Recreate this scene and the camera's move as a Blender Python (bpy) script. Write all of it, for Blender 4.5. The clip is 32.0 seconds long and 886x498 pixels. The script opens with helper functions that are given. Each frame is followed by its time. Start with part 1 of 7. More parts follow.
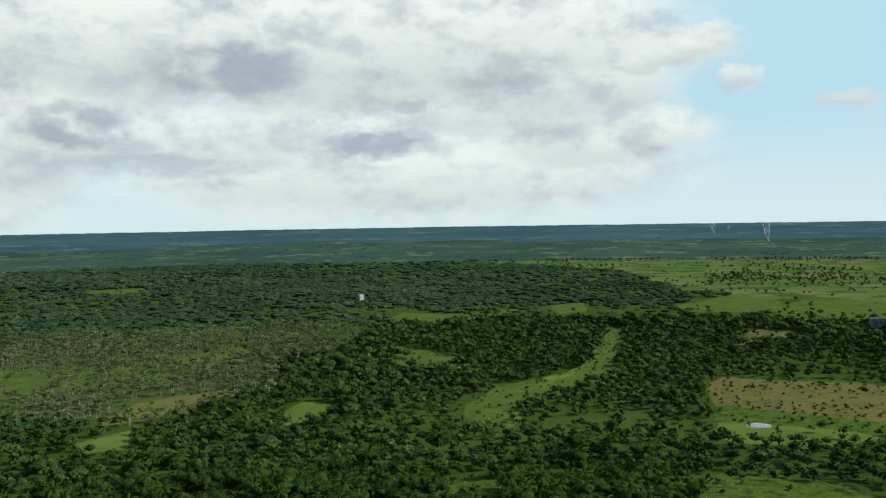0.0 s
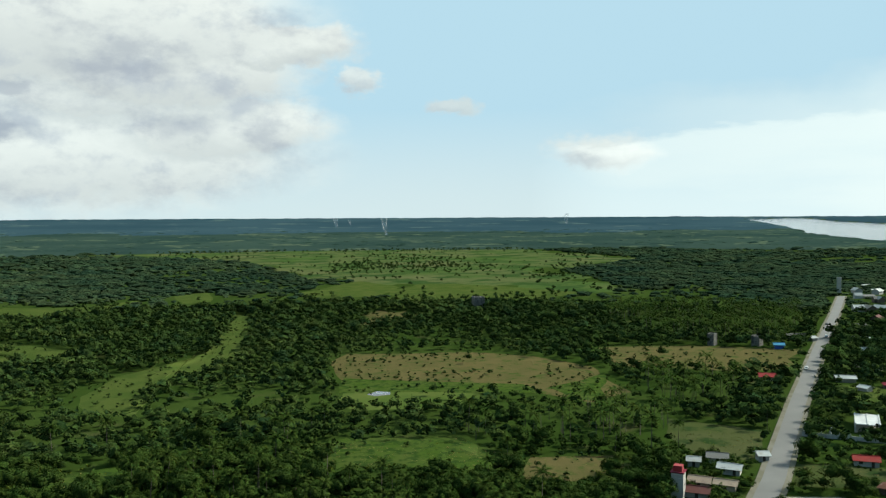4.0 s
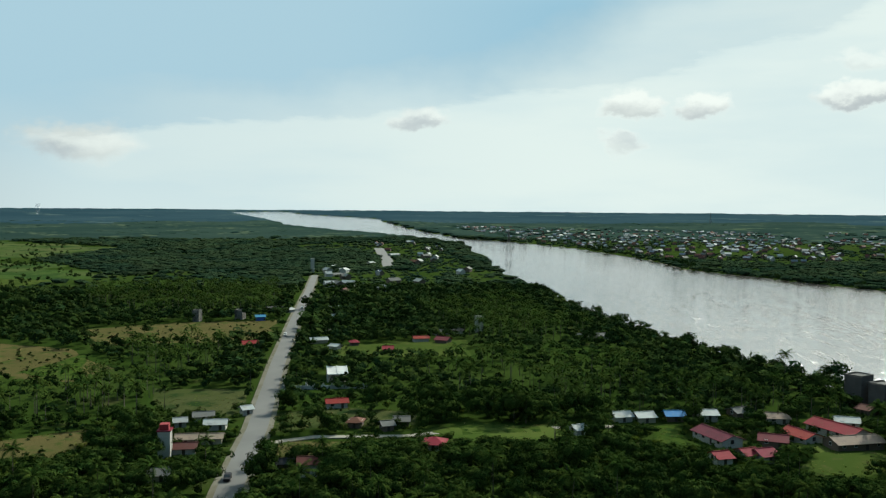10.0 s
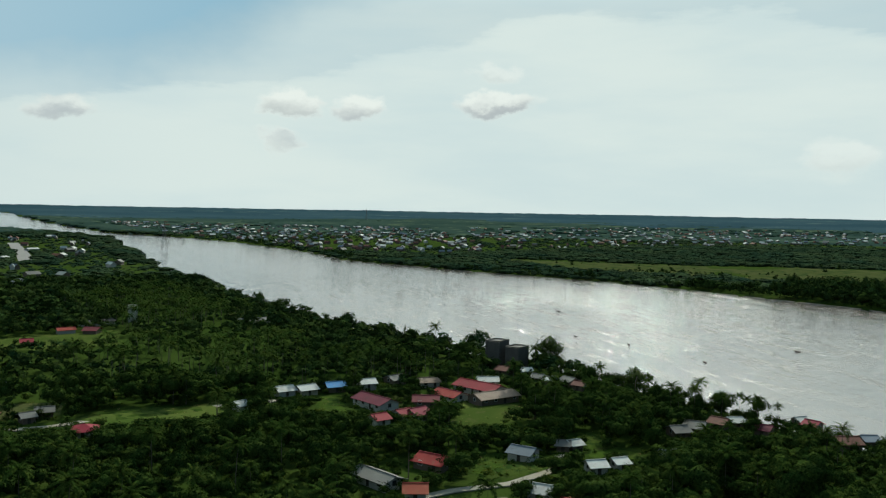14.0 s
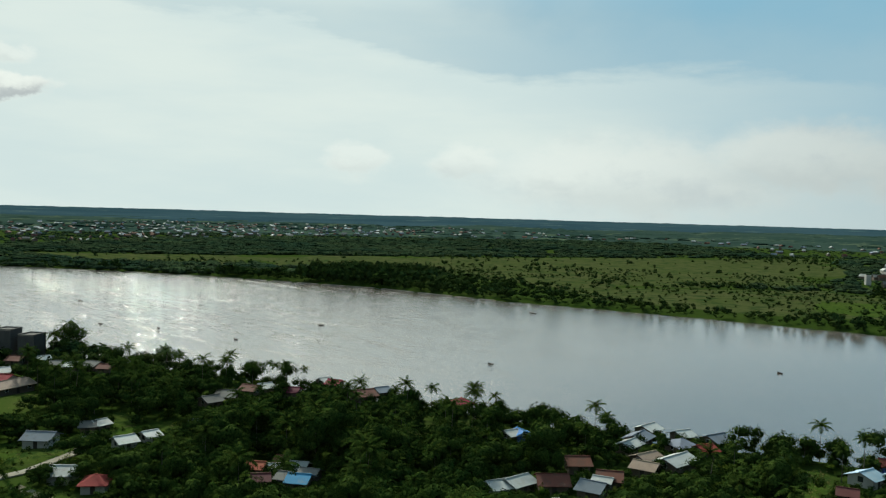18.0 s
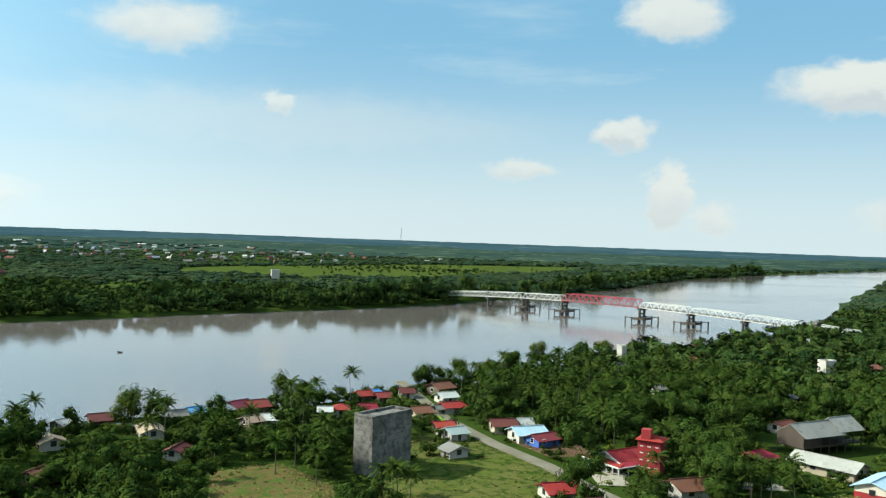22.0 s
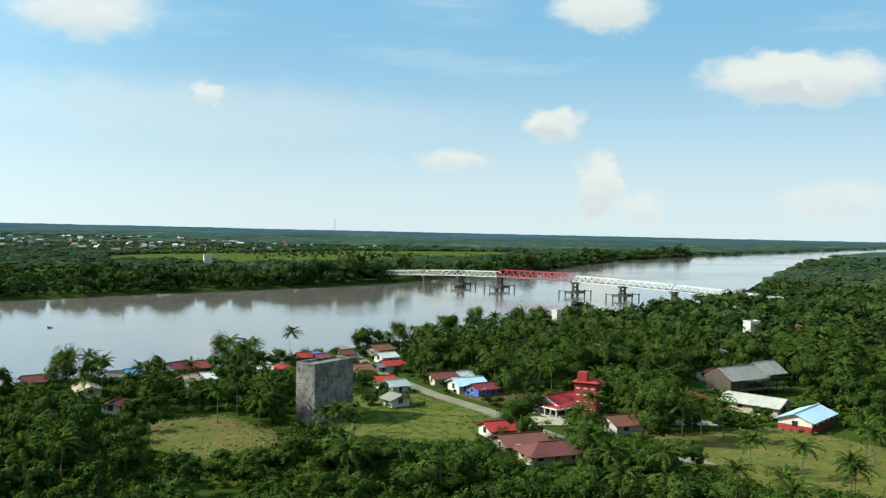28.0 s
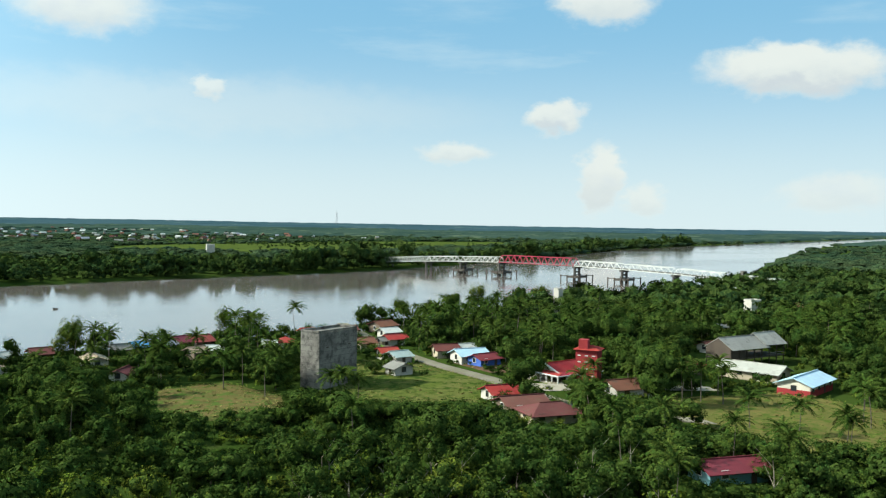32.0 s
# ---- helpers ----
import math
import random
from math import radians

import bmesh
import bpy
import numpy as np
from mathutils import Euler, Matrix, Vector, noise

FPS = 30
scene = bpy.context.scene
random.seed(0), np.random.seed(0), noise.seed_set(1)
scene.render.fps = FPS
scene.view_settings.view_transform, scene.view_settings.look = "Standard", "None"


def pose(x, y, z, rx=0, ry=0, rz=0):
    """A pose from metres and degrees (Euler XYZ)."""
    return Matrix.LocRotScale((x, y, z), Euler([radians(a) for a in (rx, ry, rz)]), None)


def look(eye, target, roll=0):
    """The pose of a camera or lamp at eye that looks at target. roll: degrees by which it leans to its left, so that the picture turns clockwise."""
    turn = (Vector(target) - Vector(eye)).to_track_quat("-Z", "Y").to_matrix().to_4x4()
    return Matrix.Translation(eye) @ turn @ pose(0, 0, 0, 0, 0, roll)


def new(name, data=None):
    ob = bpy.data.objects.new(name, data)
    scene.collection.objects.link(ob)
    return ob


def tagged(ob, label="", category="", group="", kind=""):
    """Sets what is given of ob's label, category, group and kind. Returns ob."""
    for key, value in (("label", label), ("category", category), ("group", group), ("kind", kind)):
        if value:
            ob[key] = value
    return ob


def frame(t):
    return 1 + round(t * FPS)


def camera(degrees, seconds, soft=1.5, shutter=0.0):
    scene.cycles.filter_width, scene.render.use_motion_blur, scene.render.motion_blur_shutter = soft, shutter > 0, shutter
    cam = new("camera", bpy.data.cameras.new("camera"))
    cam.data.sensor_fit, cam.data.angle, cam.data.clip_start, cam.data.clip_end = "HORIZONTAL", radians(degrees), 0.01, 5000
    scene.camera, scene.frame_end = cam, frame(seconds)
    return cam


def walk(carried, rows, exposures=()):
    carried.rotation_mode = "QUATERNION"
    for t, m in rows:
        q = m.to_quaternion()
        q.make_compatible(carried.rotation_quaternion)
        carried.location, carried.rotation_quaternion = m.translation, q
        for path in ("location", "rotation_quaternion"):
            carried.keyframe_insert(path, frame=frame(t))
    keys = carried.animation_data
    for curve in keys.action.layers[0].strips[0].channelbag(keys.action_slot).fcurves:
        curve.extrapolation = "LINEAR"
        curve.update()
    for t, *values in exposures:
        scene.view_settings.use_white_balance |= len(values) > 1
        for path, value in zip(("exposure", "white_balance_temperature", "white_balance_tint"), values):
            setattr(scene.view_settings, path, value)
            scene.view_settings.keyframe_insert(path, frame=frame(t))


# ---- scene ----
SECONDS = 32.0
cam = camera(53.776, SECONDS, soft=1.25)

# seconds, place, then yaw (to the left, from +y), pitch and roll in degrees
PATH = [
    (0, 1.69, 0.56, 87.14, -25.405, -1.673, -1.014),
    (0.5, 1.55, 0.69, 86.36, -28.248, -1.771, -0.957),
    (1, 1.37, 0.72, 85.51, -32.321, -1.871, -0.902),
    (1.5, 1.17, 0.57, 84.56, -33.997, -1.919, -0.911),
    (2, 1.02, 0.29, 83.63, -36.818, -1.999, -0.781),
    (2.5, 0.82, 0.19, 82.67, -41.159, -2.090, -0.675),
    (3, 0.58, 0.30, 81.73, -44.828, -2.166, -0.606),
    (3.5, 0.47, 0.27, 80.75, -47.661, -2.220, -0.496),
    (5.5, 0.40, 0.14, 77.36, -54.542, -2.418, -0.411),
    (6, 0.20, 0.07, 76.47, -57.516, -2.474, -0.277),
    (6.5, -0.01, 0.00, 75.62, -60.768, -2.517, -0.215),
    (7, -0.15, -0.05, 74.68, -63.976, -2.533, -0.180),
    (7.5, -0.17, -0.01, 73.80, -67.000, -2.565, -0.070),
    (8, -0.14, -0.08, 72.88, -70.056, -2.599, -0.019),
    (8.5, -0.13, -0.19, 71.96, -73.112, -2.621, -0.007),
    (9, 0.00, -0.00, 70.95, -76.204, -2.619, 0.118),
    (9.5, 0.01, 0.02, 70.04, -79.307, -2.637, 0.215),
    (10, -0.03, 0.09, 69.16, -82.514, -2.660, 0.311),
    (10.5, -0.10, 0.22, 68.19, -85.705, -2.657, 0.433),
    (11, -0.19, 0.27, 67.24, -88.416, -2.621, 0.485),
    (11.5, -0.13, 0.38, 66.32, -91.003, -2.628, 0.557),
    (12, -0.16, 0.44, 65.48, -93.600, -2.634, 0.611),
    (12.5, -0.33, 0.51, 64.55, -96.229, -2.612, 0.689),
    (13, -0.51, 0.52, 63.68, -98.912, -2.611, 0.737),
    (13.5, -0.63, 0.60, 62.85, -101.709, -2.609, 0.777),
    (15.5, -0.90, 0.64, 59.28, -113.800, -2.520, 1.085),
    (16, -1.01, 0.64, 58.50, -117.305, -2.501, 1.090),
    (16.5, -1.06, 0.76, 57.64, -121.006, -2.469, 1.218),
    (17, -0.93, 0.80, 56.80, -124.745, -2.428, 1.256),
    (17.5, -0.86, 0.63, 55.83, -129.006, -2.374, 1.353),
    (18, -0.86, 0.51, 54.91, -134.684, -2.264, 1.457),
    (18.5, -0.86, 0.38, 53.96, -141.570, -2.129, 1.508),
    (19, -0.76, 0.38, 53.04, -149.316, -1.996, 1.676),
    (19.5, -0.69, 0.39, 52.13, -157.576, -1.789, 1.852),
    (20, -0.60, 0.23, 51.33, -166.202, -1.549, 2.053),
    (20.5, -0.27, 0.24, 50.52, -175.058, -1.347, 1.998),
    (21, -0.11, 0.48, 49.99, -183.890, -1.168, 1.972),
    (21.5, 0.00, 0.79, 49.39, -192.672, -0.975, 1.895),
    (22, 0.07, 0.45, 48.52, -201.215, -0.767, 1.917),
    (22.5, 0.50, -0.08, 47.43, -204.371, -0.732, 1.892),
    (23, 0.55, -0.09, 46.45, -204.779, -0.721, 1.819),
    (23.5, 0.54, -0.06, 45.63, -205.279, -0.779, 1.803),
    (24, 0.59, -0.06, 44.80, -205.621, -0.848, 1.752),
    (24.5, 0.56, -0.11, 44.13, -205.661, -0.904, 1.701),
    (25, 0.58, 0.00, 43.50, -205.666, -0.966, 1.600),
    (25.5, 0.72, 0.41, 42.93, -205.651, -1.050, 1.518),
    (27.5, 1.67, 2.22, 40.35, -205.563, -1.183, 1.233),
    (28, 1.93, 2.58, 39.78, -205.557, -1.265, 1.202),
    (28.5, 2.12, 2.89, 39.09, -205.550, -1.344, 1.142),
    (29, 2.26, 3.22, 38.48, -205.525, -1.418, 1.121),
    (29.5, 2.33, 3.49, 37.83, -205.496, -1.483, 1.104),
    (30, 2.31, 3.69, 37.15, -205.472, -1.523, 1.036),
    (30.5, 2.41, 3.89, 36.56, -205.461, -1.581, 1.004),
    (31, 2.50, 4.09, 35.92, -205.439, -1.638, 0.958),
    (31.5, 2.53, 4.21, 35.26, -205.426, -1.673, 0.915),
    (32, 2.75, 4.55, 34.63, -205.427, -1.710, 0.903),
]


def aimed(x, y, z, yaw, pitch, roll):
    a, b = radians(yaw), radians(pitch)
    way = Vector((-math.sin(a) * math.cos(b), math.cos(a) * math.cos(b), math.sin(b)))
    return look((x, y, z), Vector((x, y, z)) + way * 10, roll)


walk(cam, [(t, aimed(*row)) for t, *row in PATH], exposures=[(0, 0.55, 6250, -1), (6, 0.53, 6250, -1), (9, 0.38, 6250, -2), (12, 0.2, 6250, -2), (16, 0.14, 6300, -2), (18, 0.2, 6350, -2), (19, 0.32, 6300, -3), (20, 0.48, 6350, -2), (21, 0.8, 6300, -1), (22, 0.98, 6250, -1), (23, 1.02, 6250, -1), (32, 1.04, 6250, -1)])

# ---- light ----
SUN_YAW, SUN_UP = -117.5, 36.0
sun_way = Vector((-math.sin(radians(SUN_YAW)) * math.cos(radians(SUN_UP)), math.cos(radians(SUN_YAW)) * math.cos(radians(SUN_UP)), math.sin(radians(SUN_UP))))
sun = new("sun", bpy.data.lights.new("sun", "SUN"))
sun.data.energy, sun.data.angle, sun.data.color = 5.0, radians(0.6), (1.0, 0.93, 0.82)
sun.matrix_world = look(sun_way * 500, (0, 0, 0))


class Nodes:
    """A short way to write node trees."""

    def __init__(self, tree):
        self.tree = tree
        tree.nodes.clear()

    def add(self, kind, ins=None, **props):
        n = self.tree.nodes.new(kind)
        for k, v in props.items():
            setattr(n, k, v)
        for k, v in (ins or {}).items():
            if isinstance(v, bpy.types.NodeSocket):
                self.tree.links.new(v, n.inputs[k])
            else:
                n.inputs[k].default_value = v
        return n

    def math(self, op, a, b=0.0, clamp=False):
        return self.add("ShaderNodeMath", {0: a, 1: b}, operation=op, use_clamp=clamp).outputs[0]

    def mix(self, f, a, b, blend="MIX"):
        return self.add("ShaderNodeMix", {0: f, 6: a, 7: b}, data_type="RGBA", blend_type=blend).outputs[2]

    def span(self, v, a, b, c=0.0, d=1.0, smooth=True):
        return self.add("ShaderNodeMapRange", {0: v, 1: a, 2: b, 3: c, 4: d}, interpolation_type="SMOOTHSTEP" if smooth else "LINEAR").outputs[0]

    def noise(self, vec, scale, detail=4.0, rough=0.55, dims="3D"):
        return self.add("ShaderNodeTexNoise", {"Vector": vec, "Scale": scale, "Detail": detail, "Roughness": rough}, noise_dimensions=dims).outputs[0]


world = bpy.data.worlds.new("sky")
scene.world = world
world.use_nodes = True
n = Nodes(world.node_tree)
sky = n.add("ShaderNodeTexSky", sky_type="NISHITA", sun_disc=False, sun_elevation=radians(SUN_UP), sun_rotation=radians(-SUN_YAW), air_density=1.0, dust_density=1.2, ozone_density=2.2)
co = n.add("ShaderNodeTexCoord").outputs["Generated"]
sep = n.add("ShaderNodeSeparateXYZ", {0: co})
# angles in degrees: u to the right from -112 yaw, v up
yaw_deg = n.math("MULTIPLY", n.math("ARCTAN2", sep.outputs[0], sep.outputs[1]), 57.2958)
u_deg = n.math("SUBTRACT", n.math("MODULO", n.math("ADD", yaw_deg, 428.0), 360.0), 180.0)
v_deg = n.math("MULTIPLY", n.math("ARCSINE", sep.outputs[2]), 57.2958)
flat = n.add("ShaderNodeCombineXYZ", {0: u_deg, 1: n.math("MULTIPLY", v_deg, 1.6)}).outputs[0]
def puff(scale, detail, amount):
    w = n.add("ShaderNodeTexNoise", {"Vector": flat, "Scale": scale, "Detail": detail, "Roughness": 0.6}).outputs[1]
    return n.add("ShaderNodeVectorMath", {0: n.add("ShaderNodeVectorMath", {0: w, 1: (0.5, 0.5, 0.5)}, operation="SUBTRACT").outputs[0], 1: (amount, amount * 0.6, 0)}, operation="MULTIPLY").outputs[0]


uv = n.add("ShaderNodeCombineXYZ", {0: u_deg, 1: v_deg}).outputs[0]
for shift in (puff(0.22, 2.0, 3.4), puff(0.9, 6.0, 2.2)):
    uv = n.add("ShaderNodeVectorMath", {0: uv, 1: shift}, operation="ADD").outputs[0]


def cloud(yaw, up, half_wide, half_high, thick=1.0, soft=0.55):
    """A cloud's cover and the shade of its underside, by its place in the sky in degrees; yaw as in the path."""
    u = -112.0 - yaw
    d = n.add("ShaderNodeMapping", {"Vector": uv, "Location": (-u / half_wide, -up / half_high, 0), "Scale": (1 / half_wide, 1 / half_high, 0)}).outputs[0]
    r = n.add("ShaderNodeVectorMath", {0: d}, operation="LENGTH").outputs["Value"]
    c = n.span(r, 1.0 + soft * 0.3, 1.0 - soft * 0.72, 0.0, thick)
    low = n.span(n.add("ShaderNodeSeparateXYZ", {0: d}).outputs[1], 0.35, -0.75)
    return c, n.math("MULTIPLY", low, c)


def most(values):
    v = values[0]
    for w in values[1:]:
        v = n.math("MAXIMUM", v, w)
    return v


heaps = ([
    cloud(-31.7, 10.2, 10.4, 4.3, 1, 0.4),
    cloud(-35.3, 5.7, 7.8, 2.8, 0.95, 0.5),
    cloud(-14.6, 12.8, 27.8, 6.1, 1, 0.3),
    cloud(-29.8, 7.8, 10.4, 2.8, 0.95, 0.5),
    cloud(-17.3, 6.2, 9.6, 2.0, 0.9, 0.5),
    cloud(-4.9, 6.1, 8.5, 2.8, 0.9, 0.5),
    cloud(-22.4, 4.0, 20.4, 4.1, 0.9, 0.5),
    cloud(-39.9, 10.7, 4.8, 1.7, 1, 0.5),
    cloud(9.4, 8.0, 16.7, 9.3, 1, 0.4),
    cloud(-44.2, 8.7, 1.3, 0.8, 0.8, 0.7),
    cloud(-50.6, 6.9, 1.7, 0.7, 0.7, 0.7),
    cloud(-60.0, 4.1, 3.5, 1.3, 0.85, 0.7),
    cloud(-94.7, 6.7, 1.9, 1.0, 1, 0.5),
    cloud(-99.0, 6.7, 1.9, 0.9, 1, 0.5),
    cloud(-93.7, 4.3, 1.5, 0.8, 0.7, 0.6),
    cloud(-81.0, 5.6, 2.0, 0.8, 0.8, 0.6),
    cloud(-108.1, 6.9, 2.8, 0.9, 1, 0.5),
    cloud(-107.9, 8.9, 1.5, 0.6, 0.6, 0.7),
    cloud(-168.1, 7.4, 2.0, 0.6, 0.7, 0.7),
    cloud(-129.0, 3.3, 2.2, 1.2, 0.6, 0.7),
    cloud(-136.0, 3.4, 3.0, 1.3, 0.6, 0.7),
    cloud(-142.0, 2.9, 3.0, 1.5, 0.6, 0.7),
    cloud(-147.0, 2.6, 12.0, 3.0, 0.7, 0.8),
    cloud(-157.0, 3.8, 7.0, 2.4, 0.75, 0.7),
    cloud(-164.0, 3.2, 5.5, 2.6, 0.75, 0.7),
    cloud(-171.0, 1.8, 5.0, 1.6, 0.7, 0.7),
    cloud(-183.1, 12.4, 4.3, 1.7, 0.9, 0.8),
    cloud(-190.4, 8.2, 1.5, 0.8, 0.8, 0.7),
    cloud(-190.0, 7.3, 18.0, 1.9, 0.3, 1.0),
    cloud(-215.5, 14.1, 3.5, 1.7, 0.95, 0.6),
    cloud(-227.1, 9.5, 5.6, 1.7, 1, 0.5),
    cloud(-212.5, 6.9, 2.2, 1.1, 0.95, 0.6),
    cloud(-205.9, 4.5, 2.2, 0.8, 0.85, 0.7),
    cloud(-215.7, 3.1, 1.5, 2.4, 1, 0.5),
    cloud(-218.4, 1.6, 1.5, 1.1, 0.8, 0.7),
    cloud(-229.6, 2.0, 3.5, 1.3, 0.7, 0.7),
])
dark_parts = ([
    cloud(-11.7, 9.8, 6.1, 2.0, 1, 0.7),
    cloud(-2.7, 6.2, 3.7, 1.5, 1, 0.7),
    cloud(-21.0, 5.4, 3.5, 1.1, 1, 0.7),
    cloud(-8.2, 4.0, 9.6, 0.9, 0.7, 0.9),
    cloud(-23.2, 7.6, 2.0, 0.7, 0.7, 0.8),
    cloud(-29.1, 9.1, 3.7, 0.9, 0.7, 0.8),
    cloud(-33.1, 5.5, 2.2, 0.9, 0.6, 0.9),
    cloud(-58.1, 3.3, 2.2, 0.7, 0.5, 0.9),
    cloud(-80.9, 5.2, 1.7, 0.5, 0.45, 0.9),
    cloud(-93.9, 4.4, 1.3, 0.5, 0.45, 0.9),
    cloud(-108.1, 6.4, 2.2, 0.4, 0.4, 0.9),
    cloud(-227.2, 8.5, 4.8, 0.6, 0.35, 0.9),
    cloud(-212.5, 6.3, 1.7, 0.4, 0.3, 0.9),
])
left_sky = n.span(u_deg, -50.0, -75.0)
cover = most([c for c, _ in heaps])
under = most([d for _, d in heaps])
dark = n.math("MULTIPLY", most([c for c, _ in dark_parts]), n.span(n.noise(flat, 0.35, 5.0, 0.55), 0.2, 0.55))
ragged = n.math("MULTIPLY", left_sky, n.span(n.noise(flat, 0.2, 7.0, 0.62), 0.46, 0.7, 0.0, 0.6))
dark = n.math("MAXIMUM", dark, ragged)
wisps = n.span(n.noise(n.add("ShaderNodeVectorMath", {0: flat, 1: (0.05, 0.16, 1)}, operation="MULTIPLY").outputs[0], 1.0, 6.0, 0.6), 0.45, 0.8, 0.0, 0.42)
side = n.math("ABSOLUTE", n.math("ADD", u_deg, -4.0))
tall = n.math("SUBTRACT", n.math("SUBTRACT", v_deg, n.span(side, 36.0, 0.0, 0.0, 12.0)), n.span(u_deg, 12.0, 40.0, 0.0, 3.0))
haze_glow = n.math("MULTIPLY", n.span(side, 88.0, 28.0), n.span(n.math("ADD", tall, n.math("MULTIPLY", n.noise(flat, 0.12, 4.0), 5.0)), 15.0, 8.0))
# the upper edge of the bright cloud sheet under the sun, in degrees
sheet_top = n.math("ADD", n.math("ADD", n.span(u_deg, -72.0, -18.0, 2.6, 8.4, False), n.span(u_deg, -18.0, 0.0, 0.0, 4.5, False)), n.math("ADD", n.span(u_deg, 8.0, 28.0, 0.0, -3.5), n.span(u_deg, 35.0, 85.0, 0.0, -6.0)))
frayed = n.math("MULTIPLY", n.math("SUBTRACT", n.noise(n.add("ShaderNodeVectorMath", {0: flat, 1: (0.4, 1.0, 1)}, operation="MULTIPLY").outputs[0], 0.3, 6.0, 0.6), 0.5), 4.0)
sheet = n.math("MULTIPLY", n.span(n.math("ADD", n.math("SUBTRACT", v_deg, sheet_top), frayed), n.span(side, 70.0, 20.0, 0.5, 1.8), -0.9), n.math("MULTIPLY", n.span(u_deg, -66.0, -50.0), n.span(u_deg, 72.0, 22.0)))
sheet = n.math("MULTIPLY", sheet, n.span(u_deg, -58.0, -18.0, 0.8, 1.0))
glow = n.math("MAXIMUM", n.math("MULTIPLY", haze_glow, n.span(u_deg, 12.0, 42.0, 0.86, 0.4)), sheet)
patchy = n.span(n.noise(n.add("ShaderNodeVectorMath", {0: flat, 1: (0.035, 0.1, 1)}, operation="MULTIPLY").outputs[0], 1.0, 5.0, 0.55), 0.36, 0.62, 0.82, 1.0)
haze = n.math("POWER", n.span(v_deg, 15.0, -1.0), 1.3)
veil = n.math("MAXIMUM", n.math("MULTIPLY", haze, 0.8), n.math("MAXIMUM", n.math("MULTIPLY", n.math("MULTIPLY", glow, patchy), 1.0), n.math("MAXIMUM", wisps, n.span(u_deg, -5.0, -40.0, 0.0, 0.34))))
clear = n.mix(0.7, sky.outputs[0], (3.0, 6.0, 8.8, 1))
clear = n.mix(n.span(u_deg, 82.0, 48.0), clear, (4.6, 8.1, 10.9, 1))
clear = n.mix(n.span(u_deg, -5.0, -38.0), clear, (5.3, 8.8, 11.7, 1))
bright_veil = n.mix(n.math("MAXIMUM", glow, n.span(u_deg, -5.0, -38.0, 0.0, 0.5)), (8.5, 8.9, 9.0, 1), (13.3, 13.9, 13.7, 1))
base = n.mix(veil, clear, bright_veil)
# the brightening of the hazy sky round the sun
near_sun = n.math("MULTIPLY", n.span(side, 46.0, 0.0), n.math("MULTIPLY", n.span(v_deg, 12.5, 27.0), n.span(v_deg, 62.0, 40.0)))
base = n.mix(near_sun, base, (84.0, 80.0, 73.0, 1))
sunny = n.mix(n.math("MAXIMUM", glow, n.math("MULTIPLY", left_sky, 0.62)), (8.4, 8.3, 8.1, 1), (15.5, 15.3, 14.8, 1))
lit = n.mix(n.math("MULTIPLY", under, 0.5), sunny, (5.8, 6.2, 6.7, 1))
# heaped relief: tops lit, undersides shaded
relief_at = n.add("ShaderNodeVectorMath", {0: flat, 1: (1.0, 0.85, 1)}, operation="MULTIPLY").outputs[0]
relief_up = n.add("ShaderNodeVectorMath", {0: relief_at, 1: (0.25, 1.5, 0)}, operation="ADD").outputs[0]
heaped = n.span(n.math("SUBTRACT", n.noise(relief_up, 0.17, 7.0, 0.58), n.noise(relief_at, 0.17, 7.0, 0.58)), -0.02, 0.2)
lit = n.mix(n.math("MULTIPLY", heaped, n.span(left_sky, 0.0, 1.0, 0.25, 0.62)), lit, (6.5, 6.9, 8.1, 1))
lit = n.mix(n.math("MULTIPLY", dark, 0.85), lit, (5.0, 5.3, 6.5, 1))
col = n.mix(cover, base, lit)
bg = n.add("ShaderNodeBackground", {0: col, 1: 0.0505})
n.add("ShaderNodeOutputWorld", {0: bg.outputs[0]})

# ---- materials ----
MATS = {}


